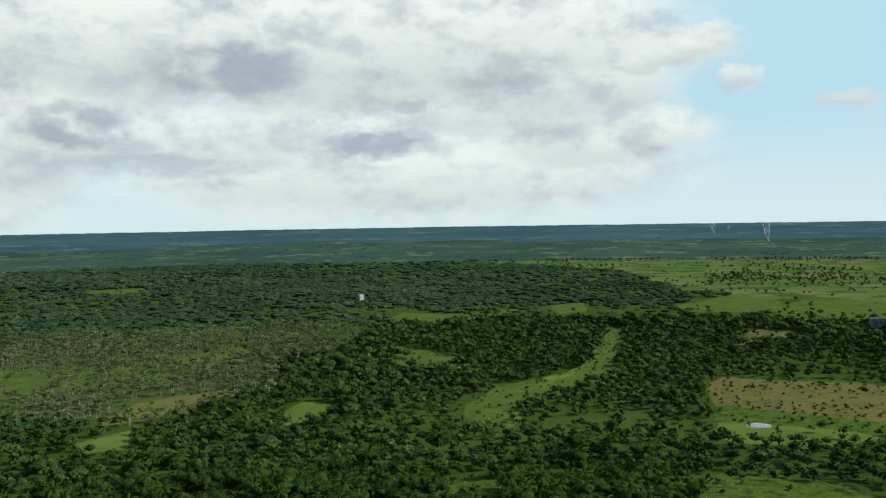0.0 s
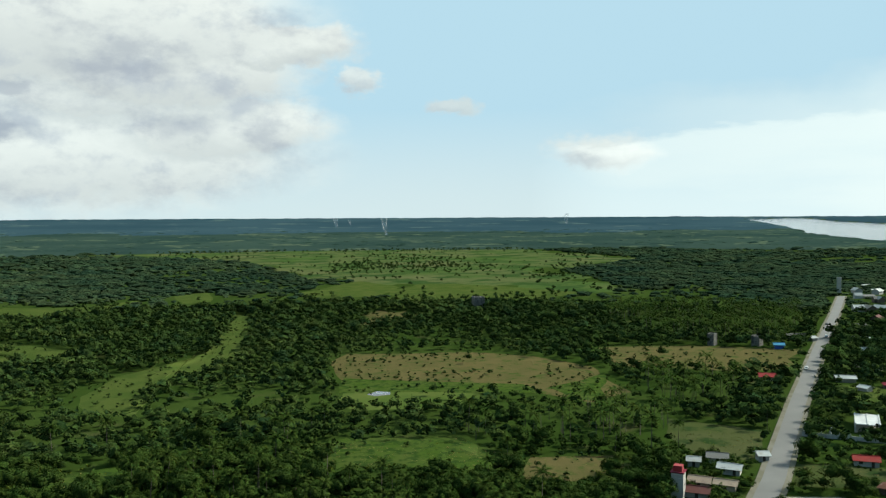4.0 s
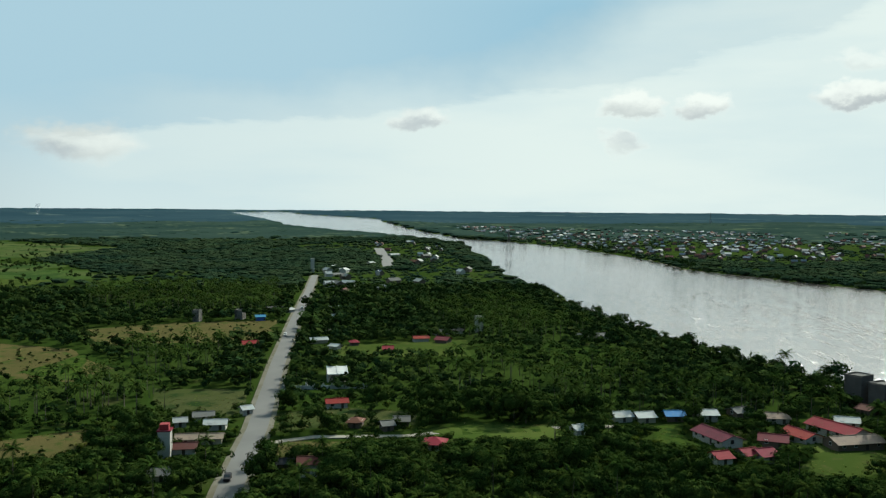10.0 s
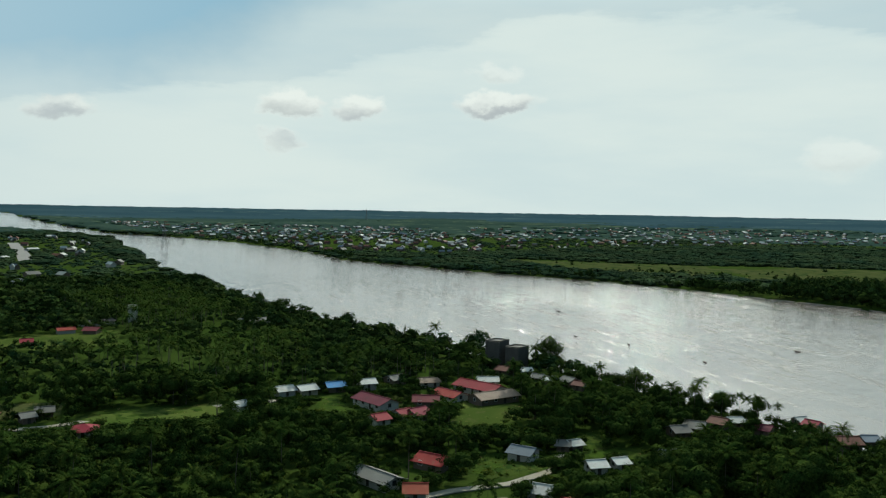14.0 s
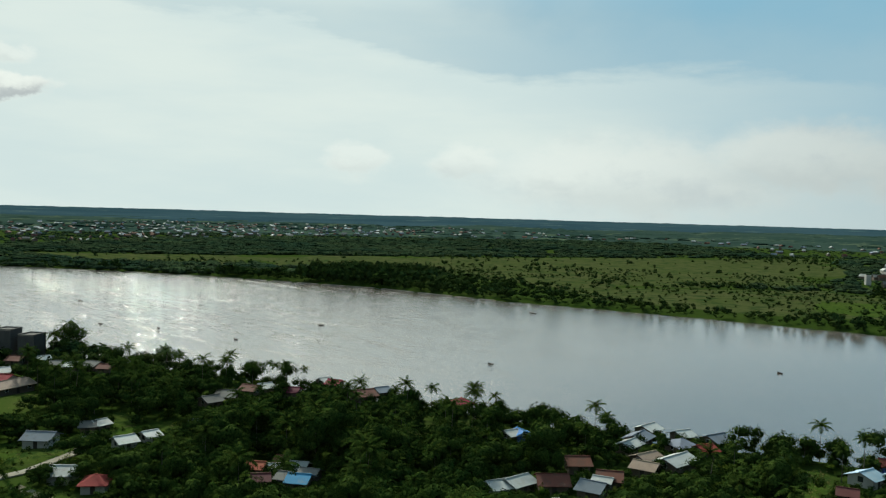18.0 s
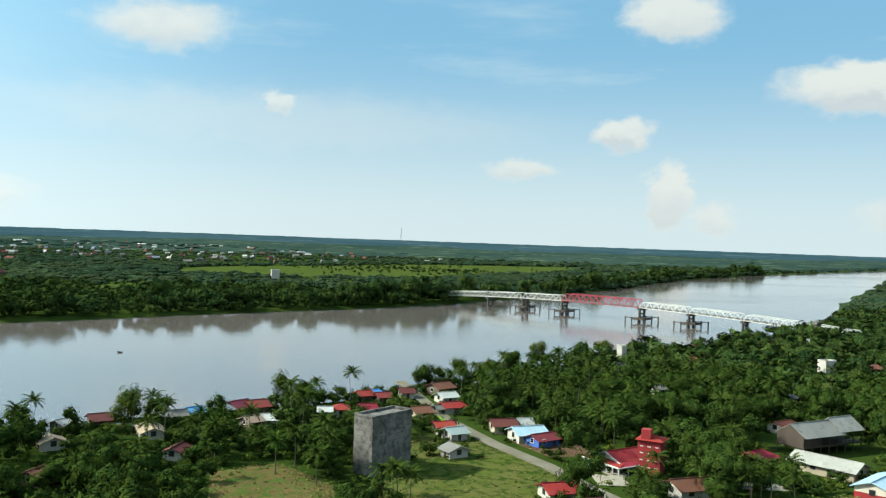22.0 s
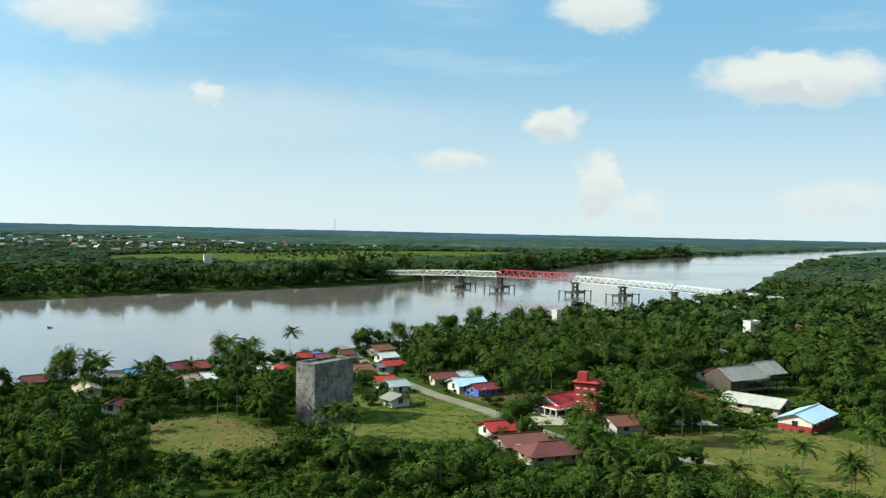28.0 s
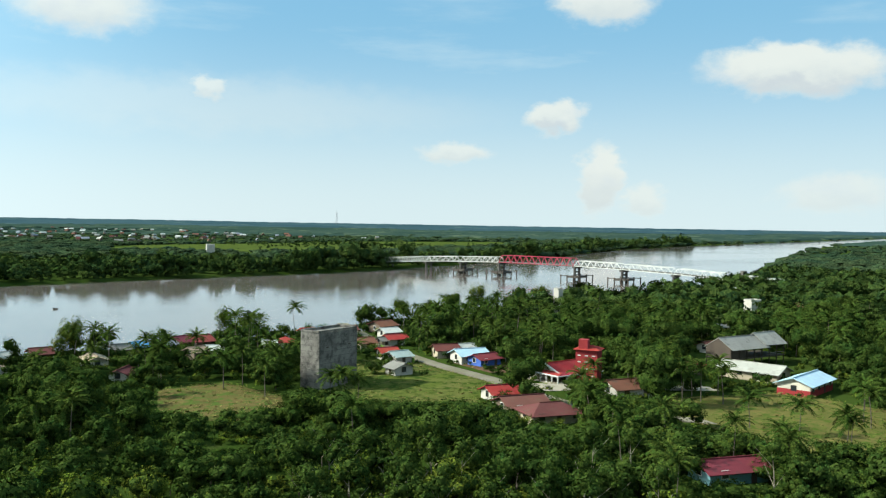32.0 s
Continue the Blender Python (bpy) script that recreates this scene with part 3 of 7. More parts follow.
def field(name, mat, pts, label, lift=0.12, clear=True, rough=0.06):
    """A meadow or yard: a patch with an uneven edge, just above the ground."""
    c = np.mean(pts, 0)
    edge = []
    for (ax, ay), (bx, by) in zip(pts, [*pts[1:], pts[0]]):
        k = max(2, int(math.hypot(bx - ax, by - ay) / 6))
        k = min(k, 40)
        edge += [(ax + (bx - ax) * i / k, ay + (by - ay) * i / k) for i in range(k)]
    edge = np.array(edge)
    size = np.sqrt(np.ptp(edge[:, 0]) * np.ptp(edge[:, 1]))
    edge = c + (edge - c) * (1 + rough * wave(edge[:, 0] * 3, edge[:, 1] * 3, size * 0.25))[:, None]
    verts = [(*c, 0)] + [(*(c + (e - c) * f), 0) for f in (0.35, 0.7, 1.0) for e in edge]
    v = np.array(verts)
    v[:, 2] = lift + 0.25 * wave(v[:, 0], v[:, 1], 23) * 0.3 + rise(v[:, 0], v[:, 1]) + 0.2
    k = len(edge)
    v[-k:, 2] -= 0.35
    tris = [(0, 1 + i, 1 + (i + 1) % k) for i in range(k)]
    for ring in (0, 1):
        o = 1 + ring * k
        for i in range(k):
            j = (i + 1) % k
            tris += [(o + i, o + k + i, o + k + j), (o + i, o + k + j, o + j)]
    ob = new(name, big_mesh(v, np.array(tris), [mat], smooth=True))
    tagged(ob, label, "field", kind="structure")
    if clear:
        OPEN.append([tuple(e) for e in edge])
    return ob


def ribbon(name, mat, line, half, label, lift=0.3, category="road", height=0.25):
    """A road: a slab with real edges along a line."""
    line = [Vector((*p, 0)) for p in line]
    verts, faces = [], []
    for i, p in enumerate(line):
        d = (line[min(i + 1, len(line) - 1)] - line[max(i - 1, 0)]).normalized()
        s = Vector((-d.y, d.x, 0)) * half
        up = float(rise(p.x, p.y)) + lift
        verts += [(*(p + s).xy, up - height), (*(p + s).xy, up), (*(p - s).xy, up), (*(p - s).xy, up - height)]
        if i:
            o = 4 * i
            faces += [(o - 4 + j, o - 3 + j, o + 1 + j, o + j) for j in range(3)]
    ob = new(name, mesh_of(verts, faces, mat))
    tagged(ob, label, category, kind="structure")
    WAYS.append(([tuple(p.xy) for p in line], half))
    return ob

# ---- fields ----
field("field_1", "meadow_brown", [(318, 354), (346, 371), (393, 324), (405, 277), (394, 235), (349, 180), (316, 180), (320, 219), (300, 251), (273, 296)], "broad dry brown meadow with low tufts")
field("field_2", "meadow_brown", [(455, 271), (497, 220), (519, 169), (455, 148), (429, 161), (405, 228)], "dry brown field beside the main road")
field("field_3", "meadow_plain", [(868, 1707), (1053, 1732), (1380, 1814), (1613, 1769), (1545, 1379), (1634, 1118), (1349, 716), (1038, 654), (800, 477), (686, 476), (652, 538), (706, 664), (741, 753), (723, 858), (909, 1196), (898, 1477)], "wide green and tan grassland with scattered bushes", rough=0.1)
field("field_4", "meadow_bright", [(196, 238), (213, 228), (241, 199), (232, 171), (224, 160), (204, 171), (198, 191), (186, 203)], "bright green rough grass clearing")
field("field_5", "meadow_brown", [(211, 152), (235, 163), (255, 142), (246, 131), (219, 136)], "tan and green grass clearing")
field("field_6", "meadow_mixed", [(295, 736), (332, 802), (371, 752), (442, 759), (361, 665), (305, 646)], "pale tan clearing among the woods")
field("field_7", "meadow_mixed", [(425, 583), (431, 564), (352, 467), (293, 399), (246, 371), (209, 356), (183, 319), (183, 348), (181, 368), (219, 404), (255, 411), (302, 436), (351, 491)], "winding green marsh strip with small pools", rough=0.08)
field("field_8", "meadow_mixed", [(20, 610), (76, 612), (123, 601), (147, 597), (121, 546), (78, 491), (46, 496), (-20, 500), (-70, 540), (-70, 640)], "olive green grass field", clear=False)
field("field_9", "meadow_dry", [(43, 458), (69, 470), (97, 473), (96, 459), (62, 422), (20, 405)], "narrow dry grass strip")
field("field_10", "meadow_green", [(105, 397), (123, 422), (134, 410), (120, 379), (101, 373)], "small green clearing in the wood")
field("field_11", "meadow_olive", [(313, 152), (317, 116), (281, 104), (266, 113), (286, 139)], "olive and brown grass plot beside the road")
field("field_12", "meadow_olive", [(277, 97), (294, 78), (291, 43), (272, 42), (265, 74), (256, 87)], "rough green and brown grass plot by houses")
field("field_13", "meadow_brown", [(248, 82), (250, 60), (226, 58), (226, 76)], "brown grass plot by a narrow lane")
field("field_14", "meadow_bright", [(81, -191), (75, -196), (67, -183), (54, -180), (44, -150), (56, -147), (68, -168)], "grassy yard near the river bank")
field("field_15", "meadow_dry", [(-20, -179), (-35, -182), (-43, -164), (-38, -143), (-17, -148)], "dry brown grass plot beside the concrete block")
field("field_16", "meadow_lawn", [(-60, -186), (-70, -202), (-85, -192), (-89, -160), (-85, -140), (-64, -134), (-48, -150)], "sunlit rough lawn behind the concrete block")
field("field_17", "meadow_tan", [(-109, -135), (-142, -131), (-148, -105), (-112, -80), (-99, -92), (-103, -123)], "sunlit tan and green grass field")
field("field_18", "meadow_olive", [(903, -574), (544, -1398), (285, -735), (423, -554), (733, -466)], "open green grassland across the river", rough=0.1)
field("field_19", "meadow_olive", [(423, -534), (284, -734), (113, -590), (234, -496), (338, -488)], "bright green river meadow", lift=0.3)
field("field_20", "meadow_olive", [(1072, -325), (905, -560), (733, -466), (840, -377)], "green river meadow by the far bank")
field("field_21", "meadow_bright", [(264, -624), (79, -706), (71, -573), (228, -539)], "bright green rice plots", lift=0.5)
field("field_22", "meadow_mixed", [(-82, -1143), (-525, -1427), (-942, -1464), (-344, -935), (-71, -995)], "strip of green rice fields across the river")
field("field_23", "meadow_bright", [(292, 312), (338, 232), (326, 212), (300, 244), (264, 290)], "bright green wet strip in the brown meadow", lift=0.3)
field("field_24", "meadow_green", [(275, 8), (285, -2), (262, -10), (252, 20), (262, 45), (270, 40)], "green verge along the narrow lane")
for number, (mat, words, pts) in enumerate((
    ("meadow_mixed", "tan grassland with thin scrub round the grey block", [(536, 545), (773, 709), (805, 665), (772, 460), (667, 456), (591, 475), (556, 497)]),
    ("meadow_brown", "brown clearing among dark trees", [(488, 503), (520, 515), (516, 467), (476, 448)]),
    ("meadow_mixed", "narrow light glade between two woods", [(198, 513), (232, 521), (259, 509), (243, 478), (203, 471)]),
    ("meadow_bright", "wet green path between the trees", [(110, 253), (119, 262), (137, 262), (148, 259), (143, 243), (125, 236)]),
    ("meadow_bright", "bright green strip along the lane", [(273, 37), (279, 23), (277, -1), (268, -1), (258, 32)]),
    ("meadow_bright", "green tongue at the end of the brown meadow", [(333, 228), (386, 220), (323, 184), (313, 197)]),
    ("meadow_mixed", "sunlit yard below the red-roofed houses", [(262, -76), (264, -92), (249, -94), (232, -75), (242, -65)]),
    ("meadow_bright", "small grassy yard beside the lane", [(206, -62), (198, -80), (187, -73), (194, -58)]),
    ("meadow_bright", "green garden behind the bank houses", [(207, -92), (207, -109), (189, -101), (186, -87)]),
    ("meadow_bright", "lit grass strip along the lane houses", [(282, -31), (287, -40), (262, -38), (259, -28)]),
    ("meadow_mixed", "pale green clearing behind the bank trees", [(16, -733), (-7, -796), (-42, -800), (-13, -670), (14, -642)]),
    ("meadow_green", "wet green meadow round the small pool", [(255, 279), (276, 297), (288, 289), (310, 254), (304, 231), (277, 233), (258, 245), (246, 257)]),
    ("meadow_green", "small green glade among trees", [(16, 386), (42, 401), (35, 366), (17, 366)]),
    ("meadow_mixed", "pale rough glade with thin growth", [(77, 597), (147, 646), (153, 603), (88, 552)]),
    ("meadow_mixed", "narrow olive glade in the woods", [(214, 586), (245, 577), (251, 490), (223, 506)]),
    ("meadow_mixed", "tan clearing far out in the woods", [(73, 1348), (158, 1348), (137, 1235), (74, 1238)]),
    ("meadow_mixed", "pale grassland strip far out", [(789, 2154), (990, 2168), (924, 1894), (726, 1945)]),
    ("meadow_mixed", "tan and green open grassland", [(594, 704), (744, 764), (709, 657), (597, 600), (558, 646)]),
    ("meadow_brown", "brown clearing beside the woods", [(455, 484), (531, 493), (493, 442), (437, 454)]),
    ("meadow_mixed", "olive clearing behind the grey block", [(490, 774), (540, 784), (479, 688), (448, 692)]),
    ("meadow_bright", "bright green wet glade", [(118, 260), (146, 257), (152, 245), (123, 252)]),
    ("meadow_green", "green grass plot behind the road houses", [(224, 195), (237, 187), (224, 172), (207, 180)]),
    ("meadow_mixed", "garden plots among village houses", [(419, 127), (459, 46), (407, 41), (392, 103)]),
    ("meadow_bright", "bright green garden plot", [(214, -87), (225, -102), (210, -102), (202, -85)]),
    ("meadow_green", "grassy yard between red-roofed houses", [(268, -67), (272, -79), (258, -79), (257, -68)]),
    ("meadow_mixed", "light olive scrub clearing", [(-246, -260), (-296, -264), (-262, -234), (-227, -234)]),
), 25):
    field(f"field_{number}", mat, pts, words)
field("field_50", "meadow_olive", [(56, 860), (160, 820), (230, 700), (195, 560), (140, 515), (110, 450), (36, 405), (-60, 480), (-90, 760)], "thin pale scrub with sparse growth", lift=0.05, clear=False)
field("yard_1", "bare_earth", [(-92, -190), (-110, -182), (-107, -170), (-94, -172)], "dark bare earth plot")
field("yard_2", "pale_ground", [(-96, -158), (-106, -152), (-103, -146), (-93, -150)], "pale concrete forecourt", rough=0.01)
field("yard_3", "pale_ground", [(-118, -146), (-131, -141), (-130, -136), (-117, -141)], "pale sandy yard in front of the long shed")
pool = field("pond", "river_water", [(271, 276), (279, 278), (282, 271), (277, 267), (270, 270)], "small bright pool in the marsh", lift=0.4)

# ---- roads ----
MAIN = [(120, 57), (202, 79), (260, 92.5), (370, 122), (522, 160.5), (700, 204), (866, 246)]
ribbon("road_1", "shoulder", MAIN, 4.9, "pale gravel shoulders of the main road", lift=0.22)
WAYS.pop()
ribbon("road_2", "asphalt", MAIN, 3.2, "straight grey asphalt main road", lift=0.34)
ribbon("road_3", "asphalt", [(1010, 196), (1138, 225), (1480, 307)], 8, "far stretch of pale road among houses")
ribbon("road_4", "pale_ground", [(240, 89), (253, 72), (258, 45), (264, 35), (271, 12), (277, -5), (280, -20)], 1.5, "narrow pale concrete lane")
ribbon("road_5", "shoulder", [(-93, -275), (-90, -250), (-86, -215), (-87, -186), (-90, -165), (-90, -149), (-92, -128), (-108, -112)], 1.8, "worn grey village road")
ribbon("road_6", "shoulder", [(95, -22), (118, -48), (128, -60), (150, -62), (175, -58)], 2.0, "pale village lane")

ribbon("road_8", "pale_ground", [(165, -22), (177, -36), (182, -50), (184, -64), (192, -78), (204, -84)], 1.3, "pale village lane between gardens")

ribbon("shore_line", "pale_ground", [p for p in FAR_BANK if 380 < p[0] < 1300], 0.9, "thin pale strip of mud along the far bank", lift=-1.25, category="bank", height=0.5)
WAYS.pop()

# ---- houses ----
HOMES = []
ROOF_WORDS = {"roof_red": "red", "roof_orange": "orange", "roof_brown": "brown", "roof_maroon": "dark red", "roof_rust": "rust red", "roof_white": "whitish", "roof_grey": "grey", "roof_teal": "grey-green", "roof_blue": "pale blue", "roof_sky": "pale blue", "roof_azure": "blue", "roof_cyan": "cyan blue", "roof_tan": "tan", "roof_slate": "slate grey", "roof_dark": "dark", "roof_pale": "pale grey"}
WALL_WORDS = {"wall_white": "white walls", "wall_cream": "cream walls", "wall_wood": "weathered board walls", "wall_blue": "blue walls", "wall_red": "red walls", "wall_teal": "teal walls", "wall_cyan": "cyan walls", "wall_school": "cream and red walls"}


SHEETS = {}


def sheet_mesh(run, fall, mat):
    """One long corrugated roofing sheet lying along x, its ribs pressed up."""
    key = (round(run, 1), round(fall, 2), mat)
    if key not in SHEETS:
        s = Shape()
        for k in range(3):
            y0 = -0.46 + k * 0.31
            s.slab((0, y0, 0), (key[0], y0, -key[0] * key[1]), (key[0], y0 + 0.27, -key[0] * key[1]), (0, y0 + 0.27, 0), 0.03)
        SHEETS[key] = s.mesh(mat)
    return SHEETS[key]


def roof_parts(ob, L, W, h, rf, hip, mat, sheets=False):
    o, e = 0.75, 0.6
    top = h + rf
    drop = rf / (W / 2) * o
    t = 0.12
    if hip:
        k = max(L / 2 - W * 0.42, 0.3)
        a, b = (-k, 0, top), (k, 0, top)
        c = [(-L / 2 - e, -W / 2 - o, h - drop), (L / 2 + e, -W / 2 - o, h - drop), (L / 2 + e, W / 2 + o, h - drop), (-L / 2 - e, W / 2 + o, h - drop)]
        s = Shape()
        low = [(x, y, z - t) for x, y, z in c]
        s.poly(c + [a, b] + low, [(0, 1, 5, 4), (2, 3, 4, 5), (1, 2, 5), (3, 0, 4), (6, 9, 8, 7), (0, 6, 7, 1), (1, 7, 8, 2), (2, 8, 9, 3), (3, 9, 6, 0)])
        roof = part("roof", s, mat, ob)
        part("ridge_cap", Shape().bar((-k, 0, top + 0.04), (k, 0, top + 0.04), 0.16), mat, roof)
        return
    for side in (-1, 1):
        s = Shape().slab((-L / 2 - e, 0, top), (L / 2 + e, 0, top), (L / 2 + e, side * (W / 2 + o), h - drop), (-L / 2 - e, side * (W / 2 + o), h - drop), t)
        roof = part("roof", s, mat, ob)
        if sheets:
            n_sheet = int((L + 2 * e) / 0.97)
            run = W / 2 + o - 0.1
            me = sheet_mesh(run, rf / (W / 2), mat)
            for k in range(n_sheet):
                q = part("sheet", me, "", roof)
                x = -L / 2 - e + (L + 2 * e) * (k + 0.5) / n_sheet
                q.matrix_local = Matrix.Translation((x, 0, top - 0.02 + 0.015 * (k % 2))) @ Matrix.Rotation(radians(90 * side), 4, "Z")
    part("ridge_cap", Shape().bar((-L / 2 - e, 0, top + 0.05), (L / 2 + e, 0, top + 0.05), 0.2), mat, ob)


def house(x, y, yaw, L, W, h, roof, wall, shape="gable", rf=None):
    """A house with its long side along yaw: walls, windows, door and roof."""
    rf = rf or W * 0.18
    d = math.hypot(x, y)
    up = float(rise(x, y)) + 0.05
    ob = thing("house", f"one-storey house, {ROOF_WORDS[roof]} sheet roof, {WALL_WORDS[wall]}", "house", pose(x, y, up, 0, 0, yaw), "houses of the river village" if d < 420 else "houses along the far road")
    s = Shape()
    hip = shape == "hip"
    s.box(-L / 2, -W / 2, -0.3, L / 2, W / 2, h - 0.08)
    if not hip:
        for e in (-L / 2, L / 2 - 0.2):
            s.poly([(e, -W / 2, h - 0.08), (e + 0.2, -W / 2, h - 0.08), (e + 0.2, W / 2, h - 0.08), (e, W / 2, h - 0.08), (e, 0, h + rf - 0.16), (e + 0.2, 0, h + rf - 0.16)], [(0, 1, 5, 4), (2, 3, 4, 5), (1, 2, 5), (3, 0, 4)])
    part("wall", s, wall, ob)
    if wall == "wall_school":
        part("plinth", Shape().box(-L / 2 - 0.03, -W / 2 - 0.03, -0.3, L / 2 + 0.03, W / 2 + 0.03, 1.3), "wall_red", ob, "red painted lower wall")
    roof_parts(ob, L, W, h, rf, hip, roof, d < 235)
    if d < 420:
        pale = wall in ("wall_wood", "wall_blue", "wall_red", "wall_teal", "wall_cyan")
        n = max(1, int(L / 3.2))
        for side in (-1, 1):
            for i in range(n):
                cx = -L / 2 + L * (i + 0.5) / n
                y0 = side * (W / 2)
                if i == n // 2:
                    part("door", Shape().box(cx - 0.45, y0 - 0.05, 0, cx + 0.45, y0 + 0.05, min(2.05, h - 0.4)), "timber_dark", ob)
                else:
                    w = part("window", Shape().box(cx - 0.6, y0 - 0.06, 0.95, cx + 0.6, y0 + 0.06, 2.15), "plain_white" if pale else "timber_dark", ob)
                    part("pane", Shape().box(cx - 0.5, y0 - 0.08, 1.05, cx + 0.5, y0 + 0.08, 2.05), "glass_dark", w)
        for e in (-1, 1):
            w = part("window", Shape().box(e * L / 2 - 0.06, -0.6, 0.95, e * L / 2 + 0.06, 0.6, 2.15), "plain_white" if pale else "timber_dark", ob)
            part("pane", Shape().box(e * L / 2 - 0.08, -0.5, 1.05, e * L / 2 + 0.08, 0.5, 2.05), "glass_dark", w)
    HOMES.append((x, y, max(L, W) / 2))
    return ob


house(-73.2, -177.4, 102, 3.9, 4.8, 2.1, "roof_grey", "wall_white")
house(-79.8, -193.6, -170, 4.6, 4.8, 2.1, "roof_teal", "wall_white")
house(-79.6, -200.6, 180, 4.4, 4.4, 2.1, "roof_red", "wall_white")
house(-94.8, -198.3, 171, 5.8, 5.6, 2.3, "roof_brown", "wall_cream")
house(-101.1, -198.6, -179, 3.8, 4.8, 2.3, "roof_white", "wall_cream")
house(-96.8, -188.4, -180, 7.6, 6.4, 2.3, "roof_blue", "wall_white")
house(-97.9, -182.7, -166, 6.5, 4.8, 2.1, "roof_maroon", "wall_blue")
house(-91.1, -223.5, -176, 5.8, 4.8, 2.1, "roof_red", "wall_white")
house(-95.1, -238.1, -172, 5.1, 5.2, 2.1, "roof_white", "wall_white")
house(-87.4, -223.4, -168, 2.9, 3.6, 1.7, "roof_grey", "wall_cream")
house(-80.0, -218.7, -176, 4.5, 5.6, 2.1, "roof_brown", "wall_cream")
house(-67.4, -225.6, 179, 3.8, 4.8, 2.1, "roof_red", "wall_white")
house(-75.4, -246.6, -157, 3.2, 4, 2.1, "roof_azure", "wall_white")
house(-72.0, -245.1, -173, 3.8, 4.8, 2.1, "roof_orange", "wall_wood")
house(-76.7, -241.5, -179, 3.8, 4.8, 2.1, "roof_maroon", "wall_wood")
house(-98.0, -250.9, -159, 6.4, 6.4, 2.5, "roof_brown", "wall_wood")
house(-85.6, -247.0, 177, 3.8, 4.8, 2.1, "roof_brown", "wall_white")
house(-60.2, -226.1, 165, 3.8, 4.8, 2.3, "roof_orange", "wall_white", "hip")
villa = house(-107.4, -161.8, -168, 11.5, 8, 2.3, "roof_red", "wall_cream")
# its white gable trim and the verandas on two sides
part("gable_panel", Shape().poly([(-5.95, -4.0, 2.25), (-5.8, -4.0, 2.25), (-5.8, 4.0, 2.25), (-5.95, 4.0, 2.25), (-5.95, 0, 3.62), (-5.8, 0, 3.62)], [(0, 1, 5, 4), (2, 3, 4, 5), (1, 2, 5), (3, 0, 4), (3, 2, 1, 0)]), "wall_white", villa, "white painted gable panel")
for side in (-1, 1):
    part("barge_board", Shape().bar((-6.38, 0, 3.74), (-6.38, side * 4.75, 2.04), 0.26), "plain_white", villa, "white barge board")
end_roof = part("veranda_roof", Shape().slab((-5.8, -5.2, 2.25), (-5.8, 4.6, 2.25), (-8.6, 4.6, 1.95), (-8.6, -6.6, 1.95), 0.1), "roof_red", villa, "low red veranda roof")
part("fascia", Shape().bar((-8.62, -6.6, 1.88), (-8.62, 4.6, 1.88), 0.26), "plain_white", end_roof)
side_roof = part("veranda_roof", Shape().slab((-5.8, -4.1, 2.2), (5.6, -4.1, 2.2), (5.6, -6.6, 1.92), (-8.6, -6.6, 1.92), 0.1), "roof_red", villa, "low red veranda roof")
part("fascia", Shape().bar((-8.6, -6.62, 1.86), (5.6, -6.62, 1.86), 0.2), "plain_white", side_roof)
part("veranda_floor", Shape().box(-8.8, -6.8, -0.2, -5.8, 4.6, 0.22), "pale_ground", villa, "pale concrete veranda floor")
for y in np.linspace(-6.3, 4.3, 7):
    part("column", Shape().bar((-8.4, y, 0.2), (-8.4, y, 1.9), 0.24, 8), "plain_white", villa, "white veranda column")
for x in np.linspace(-5.6, 5.2, 5):
    part("column", Shape().bar((x, -6.3, 0.0), (x, -6.3, 1.9), 0.2, 8), "plain_white", villa, "white veranda column")
house(-80.9, -144.0, 177, 5.9, 5.6, 2.1, "roof_red", "wall_white")
house(-79.1, -132.9, 176, 8.0, 6.4, 2.1, "roof_rust", "wall_wood")
house(-80.5, -125.5, 175, 9.9, 6.8, 2.1, "roof_rust", "wall_cream", "hip")
house(-84.0, -85.8, 172, 9.2, 5.2, 2.1, "roof_maroon", "wall_teal")
house(-107.4, -139.0, 179, 9.1, 6.4, 2.3, "roof_brown", "wall_white")
house(-138.5, -156.1, -175, 7.2, 5.2, 2.1, "roof_red", "wall_wood", "hip")
house(-168.5, -181.5, -168, 6.3, 4.8, 2.1, "roof_brown", "wall_white")
house(-148.2, -145.4, 111, 14.1, 7.2, 2.3, "roof_pale", "wall_cream")
house(-146.8, -129.3, -157, 13.8, 6.8, 2.5, "roof_blue", "wall_school")
house(-290.0, -262.5, 140, 6.6, 6.4, 2.1, "roof_brown", "wall_wood", "hip")
house(-247.2, -327.3, -179, 10.4, 5.6, 2.1, "roof_red", "wall_white")
house(-225.0, -295.3, 178, 4.2, 4.8, 2.1, "roof_orange", "wall_white")
house(-309.6, -346.5, 138, 8.1, 5.6, 2.1, "roof_red", "wall_wood")
house(-251.2, -278.6, -178, 6.2, 4.8, 2.1, "roof_white", "wall_white")
house(-168.9, -237.3, -174, 3.5, 4, 2.1, "roof_grey", "wall_white")
house(-204.0, -215.4, -175, 4.3, 4, 2.1, "roof_grey", "wall_white")
house(-333.5, -345.5, -178, 6.0, 4.8, 2.1, "roof_white", "wall_white")
house(-287.3, -338.2, 140, 4.1, 4.8, 2.1, "roof_brown", "wall_wood")
house(231.4, 103.5, -74, 6.2, 4.8, 2.1, "roof_rust", "wall_white")
house(240.8, 107.0, -75, 5.7, 4.8, 2.1, "roof_tan", "wall_cream")
house(242.7, 100.0, -76, 5.8, 4, 2.1, "roof_tan", "wall_cream")
house(259.6, 117.5, -66, 3.6, 4, 2.1, "roof_white", "wall_white")
